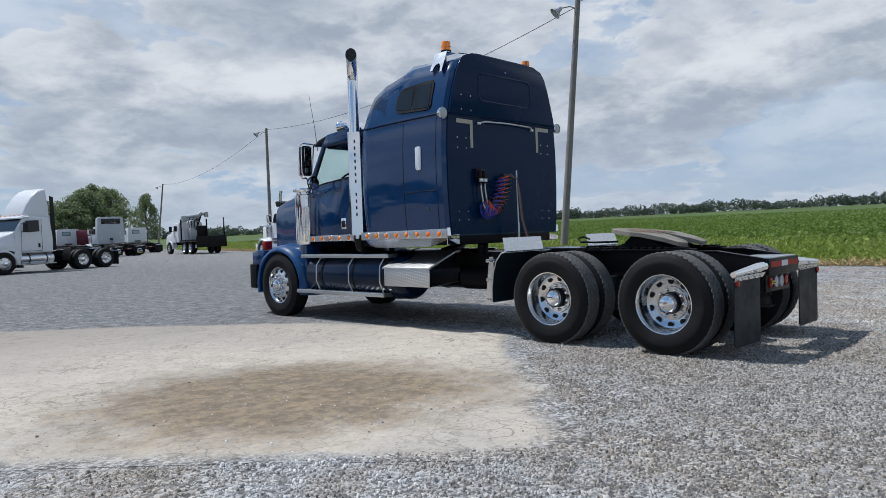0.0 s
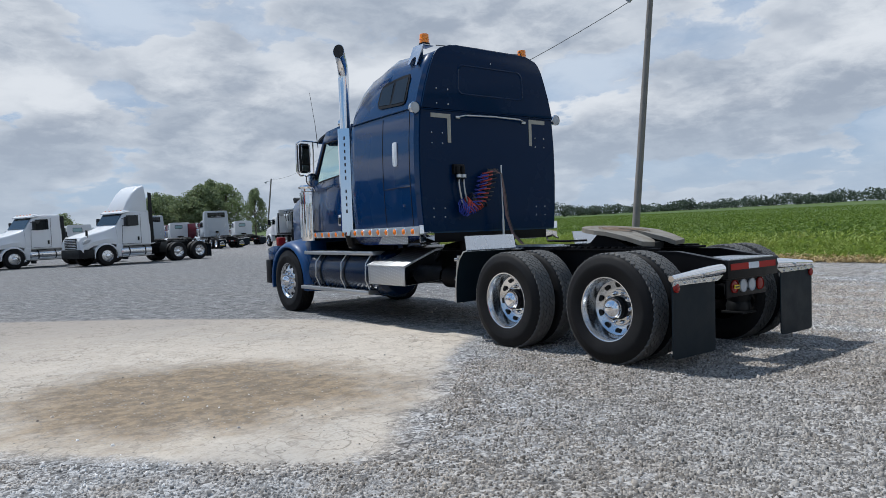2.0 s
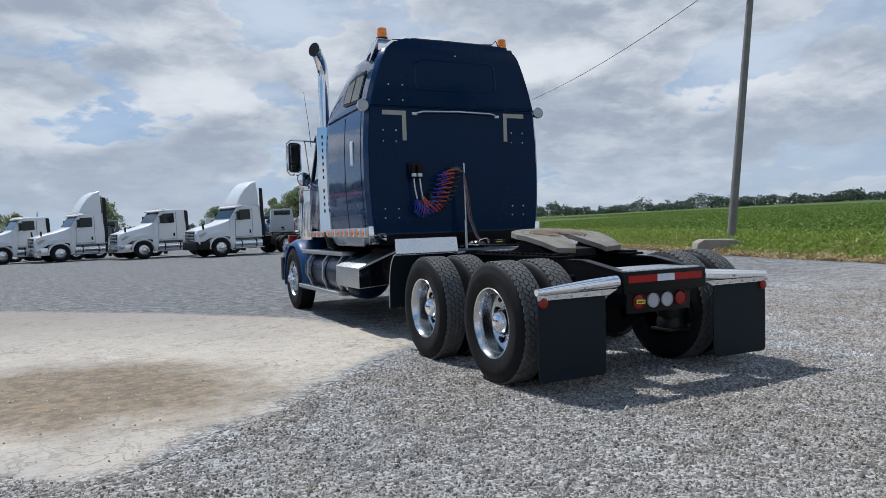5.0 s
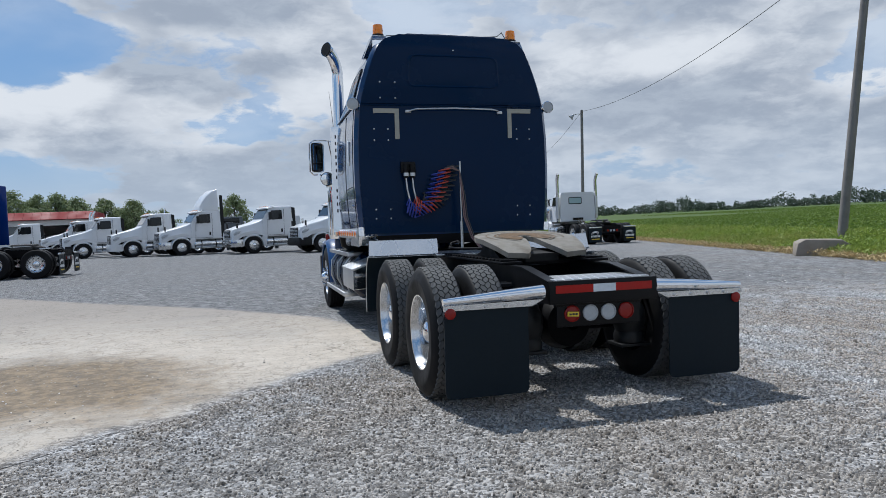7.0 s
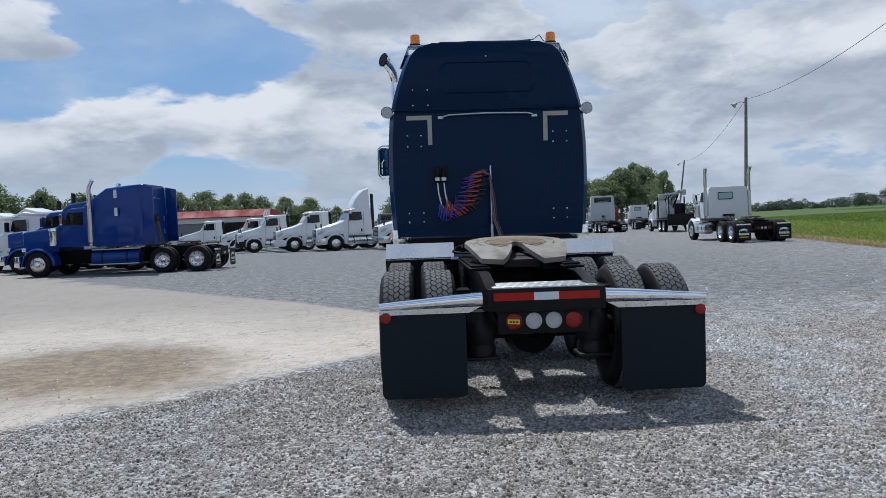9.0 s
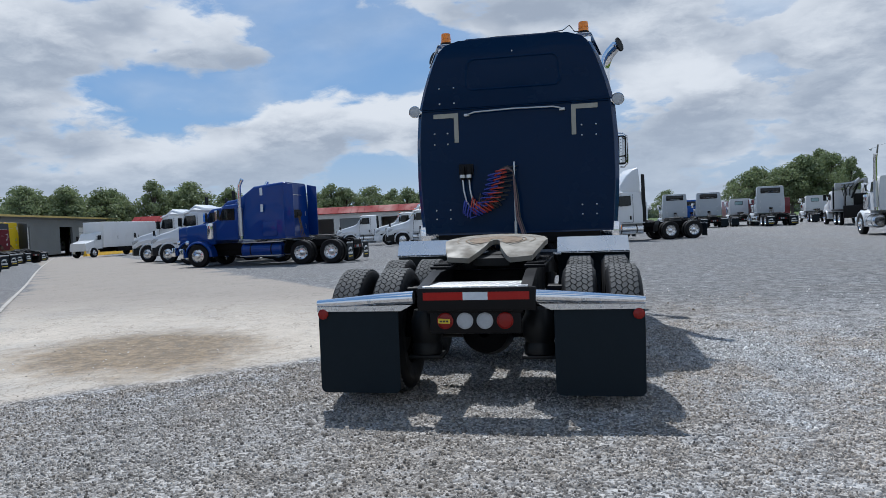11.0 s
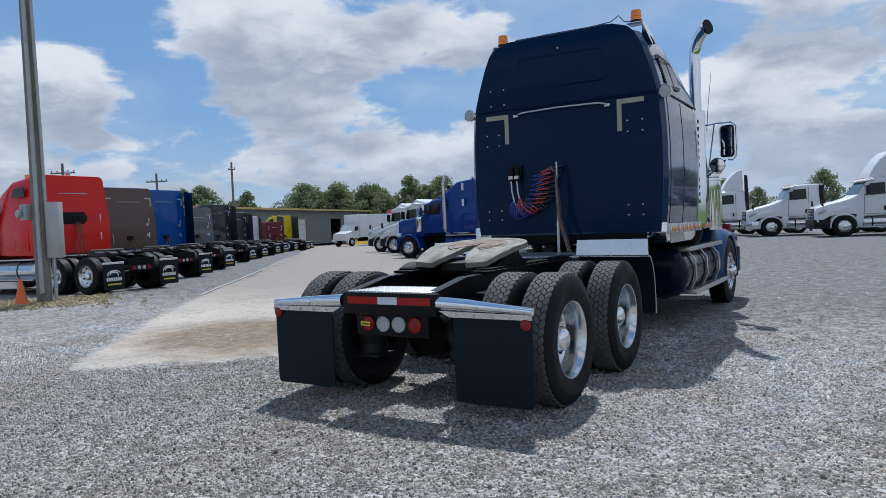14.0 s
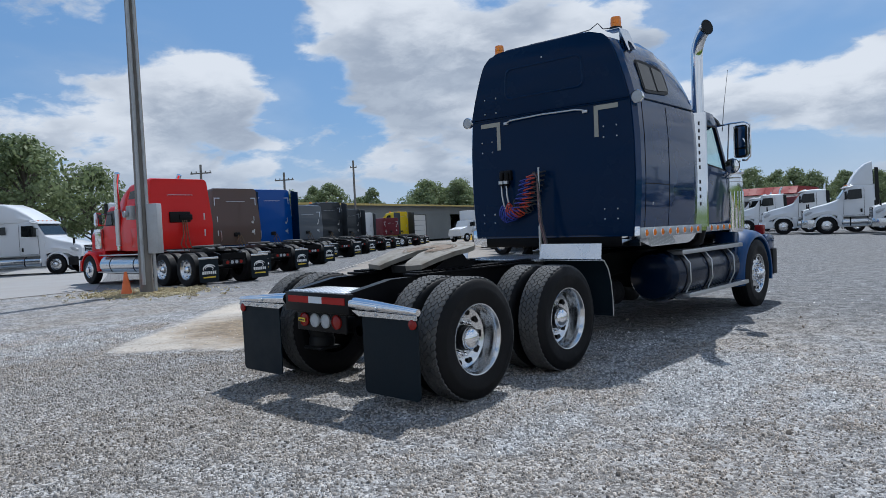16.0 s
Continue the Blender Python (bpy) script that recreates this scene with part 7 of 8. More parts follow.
# blue row across the road
B_ROW = "tractors parked along the road's far side"
royal = long_nose(-15.5, 24.4, 86, "royal blue long-nosed tractor with a tall sleeper and chrome stacks", B_ROW, M_ROYAL, 2.0, 3.52, 7.05, "front", True, True, None, 0.45, 0.6, False)
long_nose(-17.9, 27.7, 86, "dark blue long-nosed tractor beside the royal blue one", B_ROW, M_ROYAL, 1.6, 3.2, 7.0, "front", True, False, None, 0.0, 0.6)
day_cab(-21.0, 30.9, 86, "white rounded sleeper tractor in the row", B_ROW, sleeper=1.6, fa=7.0, tall=2.98)
day_cab(-24.4, 34.2, 86, "white rounded sleeper tractor behind the others", B_ROW, sleeper=1.6, fa=7.0, tall=2.98)
# decals on the royal blue sleeper
for zz in (2.98, 2.28):
    bm = B()
    prism(bm, round_rect(3.75, 3.87, zz, zz + 0.32, 0.02), "x", -1.212, -1.200)
    part("vent_plate", bm, M_REFLECT, royal, "bright upright plate")

# sleepers seen from behind, along the road's near side
R_ROW = "sleeper tractors backed along the road"
step = Vector((-3.3, 4.1)) / 5.263
spec_row = [
    (0.0, M_RED, 1.9, 3.42, 0.0, 0.6, "bright red long-nosed tractor with a sleeper and chrome stacks"),
    (5.3, M_BROWN, 1.9, 3.40, 0.0, 0.6, "brown sleeper tractor seen from behind"),
    (10.4, M_MIDBLUE, 1.9, 3.62, 0.5, 0.6, "mid blue sleeper tractor with side extenders"),
    (18.0, M_GREY, 1.6, 3.1, 0.0, 0.0, "grey low sleeper tractor seen from behind"),
    (23.5, M_CHAR, 1.8, 3.5, 0.5, 0.6, "charcoal sleeper tractor with a white extender"),
    (31.5, M_CHAR, 1.7, 3.3, 0.5, 0.0, "black sleeper tractor seen from behind"),
    (38.0, M_WHITE, 1.7, 3.2, 0.3, 0.0, "white sleeper tractor at mid row"),
    (48.0, M_MAROON, 1.5, 2.9, 0.0, 0.0, "maroon sleeper tractor seen from behind"),
    (55.0, M_YELLOW, 1.9, 3.7, 0.9, 0.6, "yellow sleeper tractor with dark side extender"),
]
for d, m_, sl_, rf_, de_, ra_, lab in spec_row:
    p = Vector((-14.17, 7.98)) + step * d + (Vector((1.05, 0.7)) if d > 45 else Vector((0, 0)))
    long_nose(p.x, p.y, 93, lab, R_ROW, m_, sl_, rf_, 7.0, "rear", True, d == 0.0, None, de_, ra_)

# far yard: tractors seen from behind and a crane lorry
Y_ROW = "tractors parked at the back of the yard"
long_nose(15.0, 26.0, -4, "white day cab tractor with twin upright stacks, seen from behind", Y_ROW, M_WHITE, 0.0, 2.7, 6.4, "rear", True, True)
long_nose(17.75, 58.5, 0, "silver grey day cab tractor seen from behind", Y_ROW, M_SILVER, 0.5, 3.5, 6.4, "rear", True, False)
for x, y, lab, m_ in ((10.6, 65.0, "white sleeper tractor seen from behind", M_SILVER), (12.6, 69.0, "mid blue sleeper tractor seen from behind", M_MIDBLUE), (13.5, 65.0, "silver sleeper tractor with a wide rear window", M_SILVER),
                      (16.6, 66.5, "white low tractor at the back of the yard", M_WHITE), (6.4, 60.0, "white tractor half hidden at the back", M_WHITE), (2.6, 62.0, "white tractor at the back of the yard", M_WHITE),
                      (24.8, 70.0, "white cab lorry at the back of the yard", M_WHITE), (-3.0, 64.0, "grey tractor at the back of the yard", M_GREY)):
    long_nose(x, y, random.uniform(-6, 6), lab, Y_ROW, m_, 0.7 if m_ is not M_WHITE else 0.0, 3.45 if m_ is M_SILVER else 2.9, 6.2, "rear", False, False)


def crane_lorry(x, y, heading):
    tr = thing("crane_lorry", on_ground(x, y, heading), "white cab lorry with a black flat deck and folded crane", "lorry")
    fa = 6.2
    bm = B()
    for s in (-1, 1):
        box(bm, (s * 0.42 - 0.04, 0.2, 0.75), (s * 0.42 + 0.04, 7, 1.0))
    part("frame", bm, M_GREASE, tr)
    for s in (-1, 1):
        for ay in (1.3, 2.6):
            far_wheel(tr, s * 1.08, ay, s, False)
        far_wheel(tr, s * 1.03, fa, s, True)
    bm = B()
    box(bm, (-1.25, -0.2, 1.05), (1.25, 3.4, 1.2), 0.02)
    box(bm, (-1.25, -0.25, 0.55), (1.25, -0.15, 1.45), 0.02)
    for sx in (-1.1, 1.1):
        box(bm, (sx - 0.05, 3.3, 1.2), (sx + 0.05, 3.4, 2.9), 0.01)
        box(bm, (sx - 0.04, -0.2, 1.4), (sx + 0.04, -0.1, 2.9), 0.01)
    part("flat_deck", bm, M_BLACK, tr)
    bm = B()
    box(bm, (-0.28, 3.35, 1.2), (0.28, 3.85, 2.2), 0.05)
    cyl(bm, (0, 3.6, 2.1), (0, 3.6, 2.75), 0.22, n=12)
    tube(bm, [(0.0, 3.6, 2.6), (0.55, 3.4, 3.25), (0.75, 3.4, 3.45)], [0.17, 0.16, 0.13], 8)
    tube(bm, [(-0.75, 3.55, 3.05), (0.2, 3.45, 3.15), (1.15, 3.35, 3.40)], 0.13, 6)
    tube(bm, [(-0.75, 3.45, 2.85), (0.3, 3.35, 2.95)], 0.10, 6)
    box(bm, (-0.95, 3.35, 2.65), (-0.55, 3.75, 3.2), 0.04)
    box(bm, (0.95, 3.2, 3.05), (1.25, 3.5, 3.5), 0.03)
    cr = part("crane", bm, M_GALV, tr, "folded grey knuckle crane")
    bm = B()
    cyl(bm, (0.15, 3.30, 2.0), (0.6, 3.30, 3.1), 0.07, n=8)
    for k in range(4):
        tube(bm, [(-0.4 + 0.2 * k, 3.3, 2.2), (-0.5 + 0.25 * k, 3.2, 2.7), (-0.3 + 0.3 * k, 3.25, 3.1)], 0.03, 5)
    box(bm, (0.3, 3.45, 1.3), (1.1, 3.9, 2.35), 0.04)
    pieces("hydraulic_ram", bm, M_BLACK, cr)
    bm = B()
    loft(bm, [rr_ring(*q) for q in ((fa + 1.1, 1.0, 0.8, 1.6, 0.1, 0.9), (fa - 0.6, 1.05, 1.0, 1.9, 0.1, 0.95))])
    loft(bm, [rr_ring(*q) for q in ((fa - 0.55, 1.05, 1.0, 1.9, 0.08, 1.0), (fa - 1.0, 1.08, 1.0, 2.6, 0.1, 1.0), (fa - 2.1, 1.08, 1.0, 2.65, 0.1, 1.0))])
    cab = part("cab", bm, M_WHITE, tr)
    side_pane(cab, [(fa - 1.0, 1.95), (fa - 1.15, 2.4), (fa - 1.8, 2.4), (fa - 1.8, 1.95)], 1.07)
    arch_fender(tr, fa, M_WHITE)
    far_mirrors(tr, fa - 1.0, 1.9, M_PLASTIC)


crane_lorry(20.9, 50.4, -6)

# white sleepers on the street side
S_ROW = "white sleeper tractors on the street side"
day_cab(-34.3, 10.7, -52, "white rounded sleeper tractor parked by the street", S_ROW, sleeper=1.9, fa=7.2)
day_cab(-33.6, 17.2, -52, "white rounded sleeper tractor behind another", S_ROW, sleeper=1.9, fa=7.2)
day_cab(-32.6, 5.3, -52, "dark long tractor at the edge of the yard", S_ROW, paint_m=M_CHAR, fa=6.4)


def box_van(x, y, heading):
    fa = 8.6
    tr = thing("box_truck", on_ground(x, y, heading) @ pose(0, -fa, 0), "white box truck with side doors parked by the garage", "truck")
    bm = B()
    box(bm, (-1.25, -1.8, 1.0), (1.25, 7.2, 3.7), 0.04)
    bd = part("van_body", bm, M_BOXWHITE, tr)
    for q in (1.4, 4.9):
        for s in (-1, 1):
            bm = B()
            box(bm, (s * 1.255 - 0.01, q, 1.15), (s * 1.255 + 0.01, q + 0.95, 3.4), 0.004)
            d_ = part("side_door", bm, M_BOXWHITE, bd)
            bm = B()
            box(bm, (s * 1.27 - 0.01, q + 0.08, 1.8), (s * 1.27 + 0.01, q + 0.13, 2.2))
            part("door_handle", bm, M_BLACK, d_)
    bm = B()
    for s in (-1, 1):
        box(bm, (s * 0.42 - 0.04, -1.6, 0.75), (s * 0.42 + 0.04, fa + 0.5, 1.0))
        box(bm, (s * 1.0 - 0.15, 2.2, 0.5), (s * 1.0 + 0.15, 5.0, 0.95), 0.02)
    part("frame", bm, M_GREASE, tr)
    for s in (-1, 1):
        far_wheel(tr, s * 1.08, 0.6, s, False)
        far_wheel(tr, s * 1.03, fa, s, True)
    bm = B()
    loft(bm, [rr_ring(*q) for q in ((fa + 1.0, 1.0, 0.7, 1.5, 0.1, 0.9), (fa - 0.3, 1.05, 1.0, 1.8, 0.1, 0.95))])
    loft(bm, [rr_ring(*q) for q in ((fa - 0.25, 1.05, 0.9, 1.8, 0.08, 1.0), (fa - 0.7, 1.08, 0.9, 2.5, 0.1, 1.0), (fa - 1.35, 1.08, 0.9, 2.6, 0.1, 1.0))])
    cab = part("cab", bm, M_WHITE, tr)
    side_pane(cab, [(fa - 0.65, 1.85), (fa - 0.8, 2.3), (fa - 1.2, 2.3), (fa - 1.2, 1.85)], 1.07)
    arch_fender(tr, fa, M_WHITE)
    far_mirrors(tr, fa - 0.6, 1.8, M_PLASTIC)


box_van(-49.6, 60.3, 178)


# ---- buildings ----
def garage():
    """Long low garage; its front runs from a to b."""
    a, b = Vector((-61.0, 45.0)), Vector((-90.0, 150.0))
    along = (b - a).normalized()
    ang = math.degrees(math.atan2(along.y, along.x))
    ln = (b - a).length
    z0 = gz(a.x, a.y)
    g = thing("garage", pose(a.x, a.y, z0, 0, 0, ang), "long low grey garage with open bays and yellow fascia", "building")
    g.matrix_basis = g.matrix_basis @ Matrix.Diagonal((1, 1, 1.25, 1))
    bm = B()
    box(bm, (0, 14, 0), (ln, 14.3, 4.0))
    box(bm, (-0.3, 0, 0), (0, 14.3, 4.0))
    box(bm, (ln, 0, 0), (ln + 0.3, 14.3, 4.0))
    x = 0.0
    k = 0
    while x < ln - 6:
        box(bm, (x, 0, 0), (x + 2.2, 0.3, 3.1))
        if k % 3 == 2:
            box(bm, (x + 2.2, 0, 0), (x + 6.4, 0.3, 3.1))
        x += 6.4
        k += 1
    box(bm, (0, -0.05, 3.1), (ln, 0.3, 4.1))
    part("wall", bm, M_SHED, g)
    bm = B()
    box(bm, (-0.6, -0.8, 4.1), (ln + 0.6, 14.8, 4.25))
    part("roof", bm, M_SHED, g)
    bm = B()
    box(bm, (-0.6, -0.9, 4.08), (ln + 0.6, -0.8, 4.28))
    part("fascia", bm, M_TRIMYEL, g)
    for k in range(0, 12):
        if k % 3 == 1:
            bm = B()
            box(bm, (k * 6.4 + 2.3, 0.1, 0), (k * 6.4 + 6.3, 0.18, 3.05))
            dr = part("bay_door", bm, M_SHEDWHITE, g, "white panelled bay door")
            for q in range(4):
                bm = B()
                box(bm, (k * 6.4 + 2.3, 0.085, 0.6 * q + 0.58), (k * 6.4 + 6.3, 0.1, 0.6 * q + 0.62))
                part("panel_joint", bm, M_SHED, dr)


garage()


def red_shed():
    z0 = gz(-26, 74)
    ln = 35.0
    g = thing("shed", pose(-52, 73, z0, 0, 0, 4), "long shed with open bays, white fascia and red metal roof edge", "building")
    bm = B()
    box(bm, (0, 11.7, 0), (ln, 12, 3.6))
    box(bm, (-0.3, 0, 0), (0, 12, 3.6))
    box(bm, (ln, 0, 0), (ln + 0.3, 12, 3.6))
    for k in range(8):
        box(bm, (k * ln / 7 - 0.35, 0, 0), (k * ln / 7 + 0.35, 0.3, 3.1))
    part("wall", bm, M_SHEDWHITE, g)
    bm = B()
    box(bm, (-0.3, -0.06, 3.0), (ln + 0.3, 0.3, 3.7))
    part("white_fascia", bm, M_SHEDWHITE, g)
    bm = B()
    prism(bm, [(-0.5, 3.62), (0.6, 4.38), (11.4, 4.38), (12.5, 3.62), (12.4, 3.55), (-0.4, 3.55)], "x", -0.6, ln + 0.6)
    rf = part("roof", bm, M_REDROOF, g)
    for k in range(45):
        bm = B()
        prism(bm, [(-0.5, 3.62), (0.6, 4.38), (0.6, 4.42), (-0.5, 3.66)], "x", -0.4 + k * 0.8, -0.36 + k * 0.8)
        part("roof_seam", bm, M_REDROOF, rf)
    for k in (0, 2, 5):
        bm = B()
        box(bm, (k * ln / 7 + 0.35, 0.12, 0.0), ((k + 1) * ln / 7 - 0.35, 0.2, 3.0))
        part("bay_door", bm, M_SHED if k % 2 else M_SHEDWHITE, g, "panelled bay door")


red_shed()
bm = B()
box(bm, (-1.2, -5, 0.9), (1.2, 5, 2.6), 0.03)
o = solo("dump_body", bm, M_MAROON, "dark red tipper body standing at the back", "tipper")
o.matrix_basis = on_ground(18.6, 72, 12)
M_BARRIER = mat("yellow_plastic", (0.75, 0.45, 0.03), 0.5)
bm = B()
prism(bm, [(-0.30, 0.0), (0.30, 0.0), (0.12, 0.35), (0.09, 0.85), (-0.09, 0.85), (-0.12, 0.35)], "x", -1.6, 1.6, 0.02)
first = solo("yellow_barrier", bm, M_BARRIER, "yellow plastic barrier standing before the garage", "barrier", "yellow barriers before the garage")
first.matrix_basis = on_ground(-58, 72, 110)
for k in range(1, 9):
    copy_thing(first, on_ground(-58 - 1.2 * k, 72 + 3.2 * k, 110))

# street beyond the red truck
bm = B()
st = [(-17.2, 2.6), (-17.6, 5.2), (-28.1, 10.0), (-60, 24), (-62, 19), (-31.5, 5.6), (-20, -2), (-17, -1)]
st_pts = []
for (x0, y0), (x1, y1) in zip(st, st[1:] + st[:1]):
    for k in range(8):
        st_pts.append((x0 + (x1 - x0) * k / 8, y0 + (y1 - y0) * k / 8))
bm.faces.new([bm.verts.new((x, y, 0)) for x, y in st_pts])
bmesh.ops.triangulate(bm, faces=bm.faces[:])
for k in range(-62, -16, 3):
    bmesh.ops.bisect_plane(bm, geom=bm.verts[:] + bm.edges[:] + bm.faces[:], plane_co=(k, 0, 0), plane_no=(1, 0, 0))
for v in bm.verts:
    v.co.z = gz(v.co.x, v.co.y) + 0.012
solo("street", bm, mat("grey_asphalt", (0.30, 0.29, 0.28), 0.9, soil=0.3, scale=0.6, fine=40, bump=0.3), "light grey asphalt street", "street", "", "structure")


# ---- poles and wires ----
def pole(base, top, r, label, lamp_at=None, lamp_dir=(-1, 0)):
    b, t = Vector((base[0], base[1], gz(*base[:2]) - 0.1)), Vector(top)
    p = thing("utility_pole", Matrix.Translation(b), label, "pole", "wooden utility poles")
    bm = B()
    pts = [Vector((0, 0, 0)).lerp(t - b, k / 8) for k in range(9)]
    tube(bm, pts, [r * (1 - 0.035 * k) for k in range(9)], 14)
    part("pole_shaft", bm, M_WOOD, p)
    if lamp_at is not None:
        q = pts[0].lerp(pts[-1], lamp_at)
        d = Vector((*lamp_dir, 0)).normalized()
        bm = B()
        tube(bm, [q, q + d * 0.3 + Vector((0, 0, 0.12)), q + d * 0.65 + Vector((0, 0, 0.05))], 0.025, 8)
        arm = part("lamp_arm", bm, M_GALV, p)
        bm = B()
        c = q + d * 0.80 - Vector((0, 0, 0.06))
        ax = (d * 0.75 - Vector((0, 0, 0.65))).normalized()
        u, v = frame_of(ax)
        loft(bm, [ring(c + ax * a, u, v, rr_, 18) for a, rr_ in ((-0.22, 0.05), (-0.14, 0.09), (-0.05, 0.10), (0.10, 0.21), (0.16, 0.25), (0.165, 0.22), (0.08, 0.12))])
        part("yard_lamp", bm, M_GALV, arm, "bell-shaped grey yard lamp")
    return p, b


P1T, P2T, P3T = (16.85, 12.85, 10.4), (25.5, 48.7, 10.2), (43.0, 105, 9.9)
p1, b1 = pole((15.8, 13.3), P1T, 0.15, "leaning weathered wooden pole with a yard lamp", 0.945, (-0.75, 0.66))
pole((24.6, 47.4), P2T, 0.15, "wooden pole with a yard lamp beside the field", 0.96, (-0.9, 0.3))
pole((41.5, 104.6), P3T, 0.15, "leaning wooden pole with a yard lamp far off", 0.95, (-0.9, 0.3))
bm = B()
for a, c, sag in (((16.80, 12.95, 9.93), (25.5, 48.6, 10.1), 1.0), ((25.5, 48.7, 10.1), (43.0, 105, 9.8), 1.2), ((16.82, 12.9, 10.13), (9.0, -22, 10.5), 0.8)):
    a, c = Vector(a), Vector(c)
    tube(bm, [a.lerp(c, k / 16) - Vector((0, 0, sag * 4 * (k / 16) * (1 - k / 16))) for k in range(17)], 0.014, 5)
solo("overhead_wire", bm, M_WIRE, "thin dark overhead wires between the poles", "wire")
bm = B()
prism(bm, [(-0.75, 0.0), (-0.72, 0.42), (-0.5, 0.52), (0.55, 0.50), (0.74, 0.36), (0.78, 0.0)], "y", -0.5, 0.5, 0.04)
for v in bm.verts:
    v.co += Vector((noise.noise(v.co * 3), noise.noise(v.co * 3 + Vector((5, 0, 0))), noise.noise(v.co * 3 + Vector((0, 9, 0))))) * 0.06
o = solo("concrete_block", bm, M_CONCBLOCK, "chipped concrete block at the foot of the pole", "block")
o.matrix_basis = on_ground(13.95, 12.2, -35, -0.02) @ Matrix.Diagonal((0.95, 0.85, 0.95, 1))

# power pole with meter boxes
PX, PY = -13.75, 5.0
pz = gz(PX, PY)
pp = thing("power_pole", Matrix.Translation((PX, PY, pz - 0.05)), "grey weathered power pole with conduits and metal boxes", "pole", "wooden utility poles")
bm = B()
tube(bm, [(0, 0, 0), (-0.02, 0.02, 4), (-0.10, 0.05, 9.5)], [0.175, 0.16, 0.13], 16)
part("pole_shaft", bm, M_WOOD, pp)
bm = B()
tube(bm, [(0.20, 0.16, 0.0), (0.20, 0.16, 1.2)], 0.045, 8)
tube(bm, [(0.15, -0.14, 0.3), (0.13, -0.12, 5.0), (0.05, -0.1, 8.5)], 0.05, 8)
tube(bm, [(0.22, 0.03, 2.0), (0.20, 0.03, 4.5), (0.12, 0.03, 8.6)], 0.035, 8)
pieces("conduit", bm, M_GALV, pp)
bm = B()
box(bm, (0.18, -0.14, 1.12), (0.49, 0.12, 2.45), 0.015, Matrix.Rotation(radians(34), 4, "Z"))
eb = part("meter_cabinet", bm, M_GALV, pp, "tall grey metal cabinet")
bm = B()
box(bm, (-0.32, -0.30, 2.05), (-0.08, -0.14, 2.42), 0.01)
lathe(bm, [(0.0, 0.0), (0.09, 0.0), (0.09, 0.08), (0, 0.1)], c=(-0.24, -0.32, 2.2), axis="y", n=14, side=-1)
part("meter", bm, M_GALV, pp)
bm = B()
box(bm, (-1.0, -0.06, 8.35), (1.0, 0.06, 8.47), 0.01)
for q in (-0.9, -0.45, 0.45, 0.9):
    lathe(bm, [(0, 8.47), (0.05, 8.47), (0.06, 8.55), (0.04, 8.62), (0, 8.64)], c=(q, 0, 0), axis="z", n=10)
part("cross_arm", bm, M_WOOD, pp)


def cone(x, y):
    c = thing("traffic_cone", on_ground(x, y, 15), "orange traffic cone at the foot of the power pole", "cone")
    bm = B()
    lathe(bm, [(0.15, 0.03), (0.14, 0.05), (0.035, 0.62), (0.025, 0.63), (0, 0.63)], axis="z", n=18)
    part("cone_body", bm, M_CONE, c)
    bm = B()
    box(bm, (-0.19, -0.19, 0.0), (0.19, 0.19, 0.035), 0.008)
    part("cone_base", bm, M_BLACK, c)


cone(-13.75, 4.45)
for (x, y, h) in ((-60.0, 53.2, 10.4), (-58.6, 32.3, 8.9), (-59.8, 42.9, 8.6)):
    p = thing("utility_pole", on_ground(x, y, 30), "wooden utility pole with a cross arm far behind the trucks", "pole", "wooden utility poles")
    bm = B()
    tube(bm, [(0, 0, 0), (0, 0, h)], [0.16, 0.11], 10)
    part("pole_shaft", bm, M_WOOD, p)
    bm = B()
    arm_ = 0.4 if h > 10 else 1.1
    box(bm, (-arm_, -0.05, h - 0.9), (arm_, 0.05, h - 0.78))
    for q in (-arm_ * 0.9, arm_ * 0.9) if h > 10 else (-1.0, -0.5, 0.5, 1.0):
        cyl(bm, (q, 0, h - 0.78), (q, 0, h - 0.62), 0.05, n=8)
    part("cross_arm", bm, M_WOOD, p)


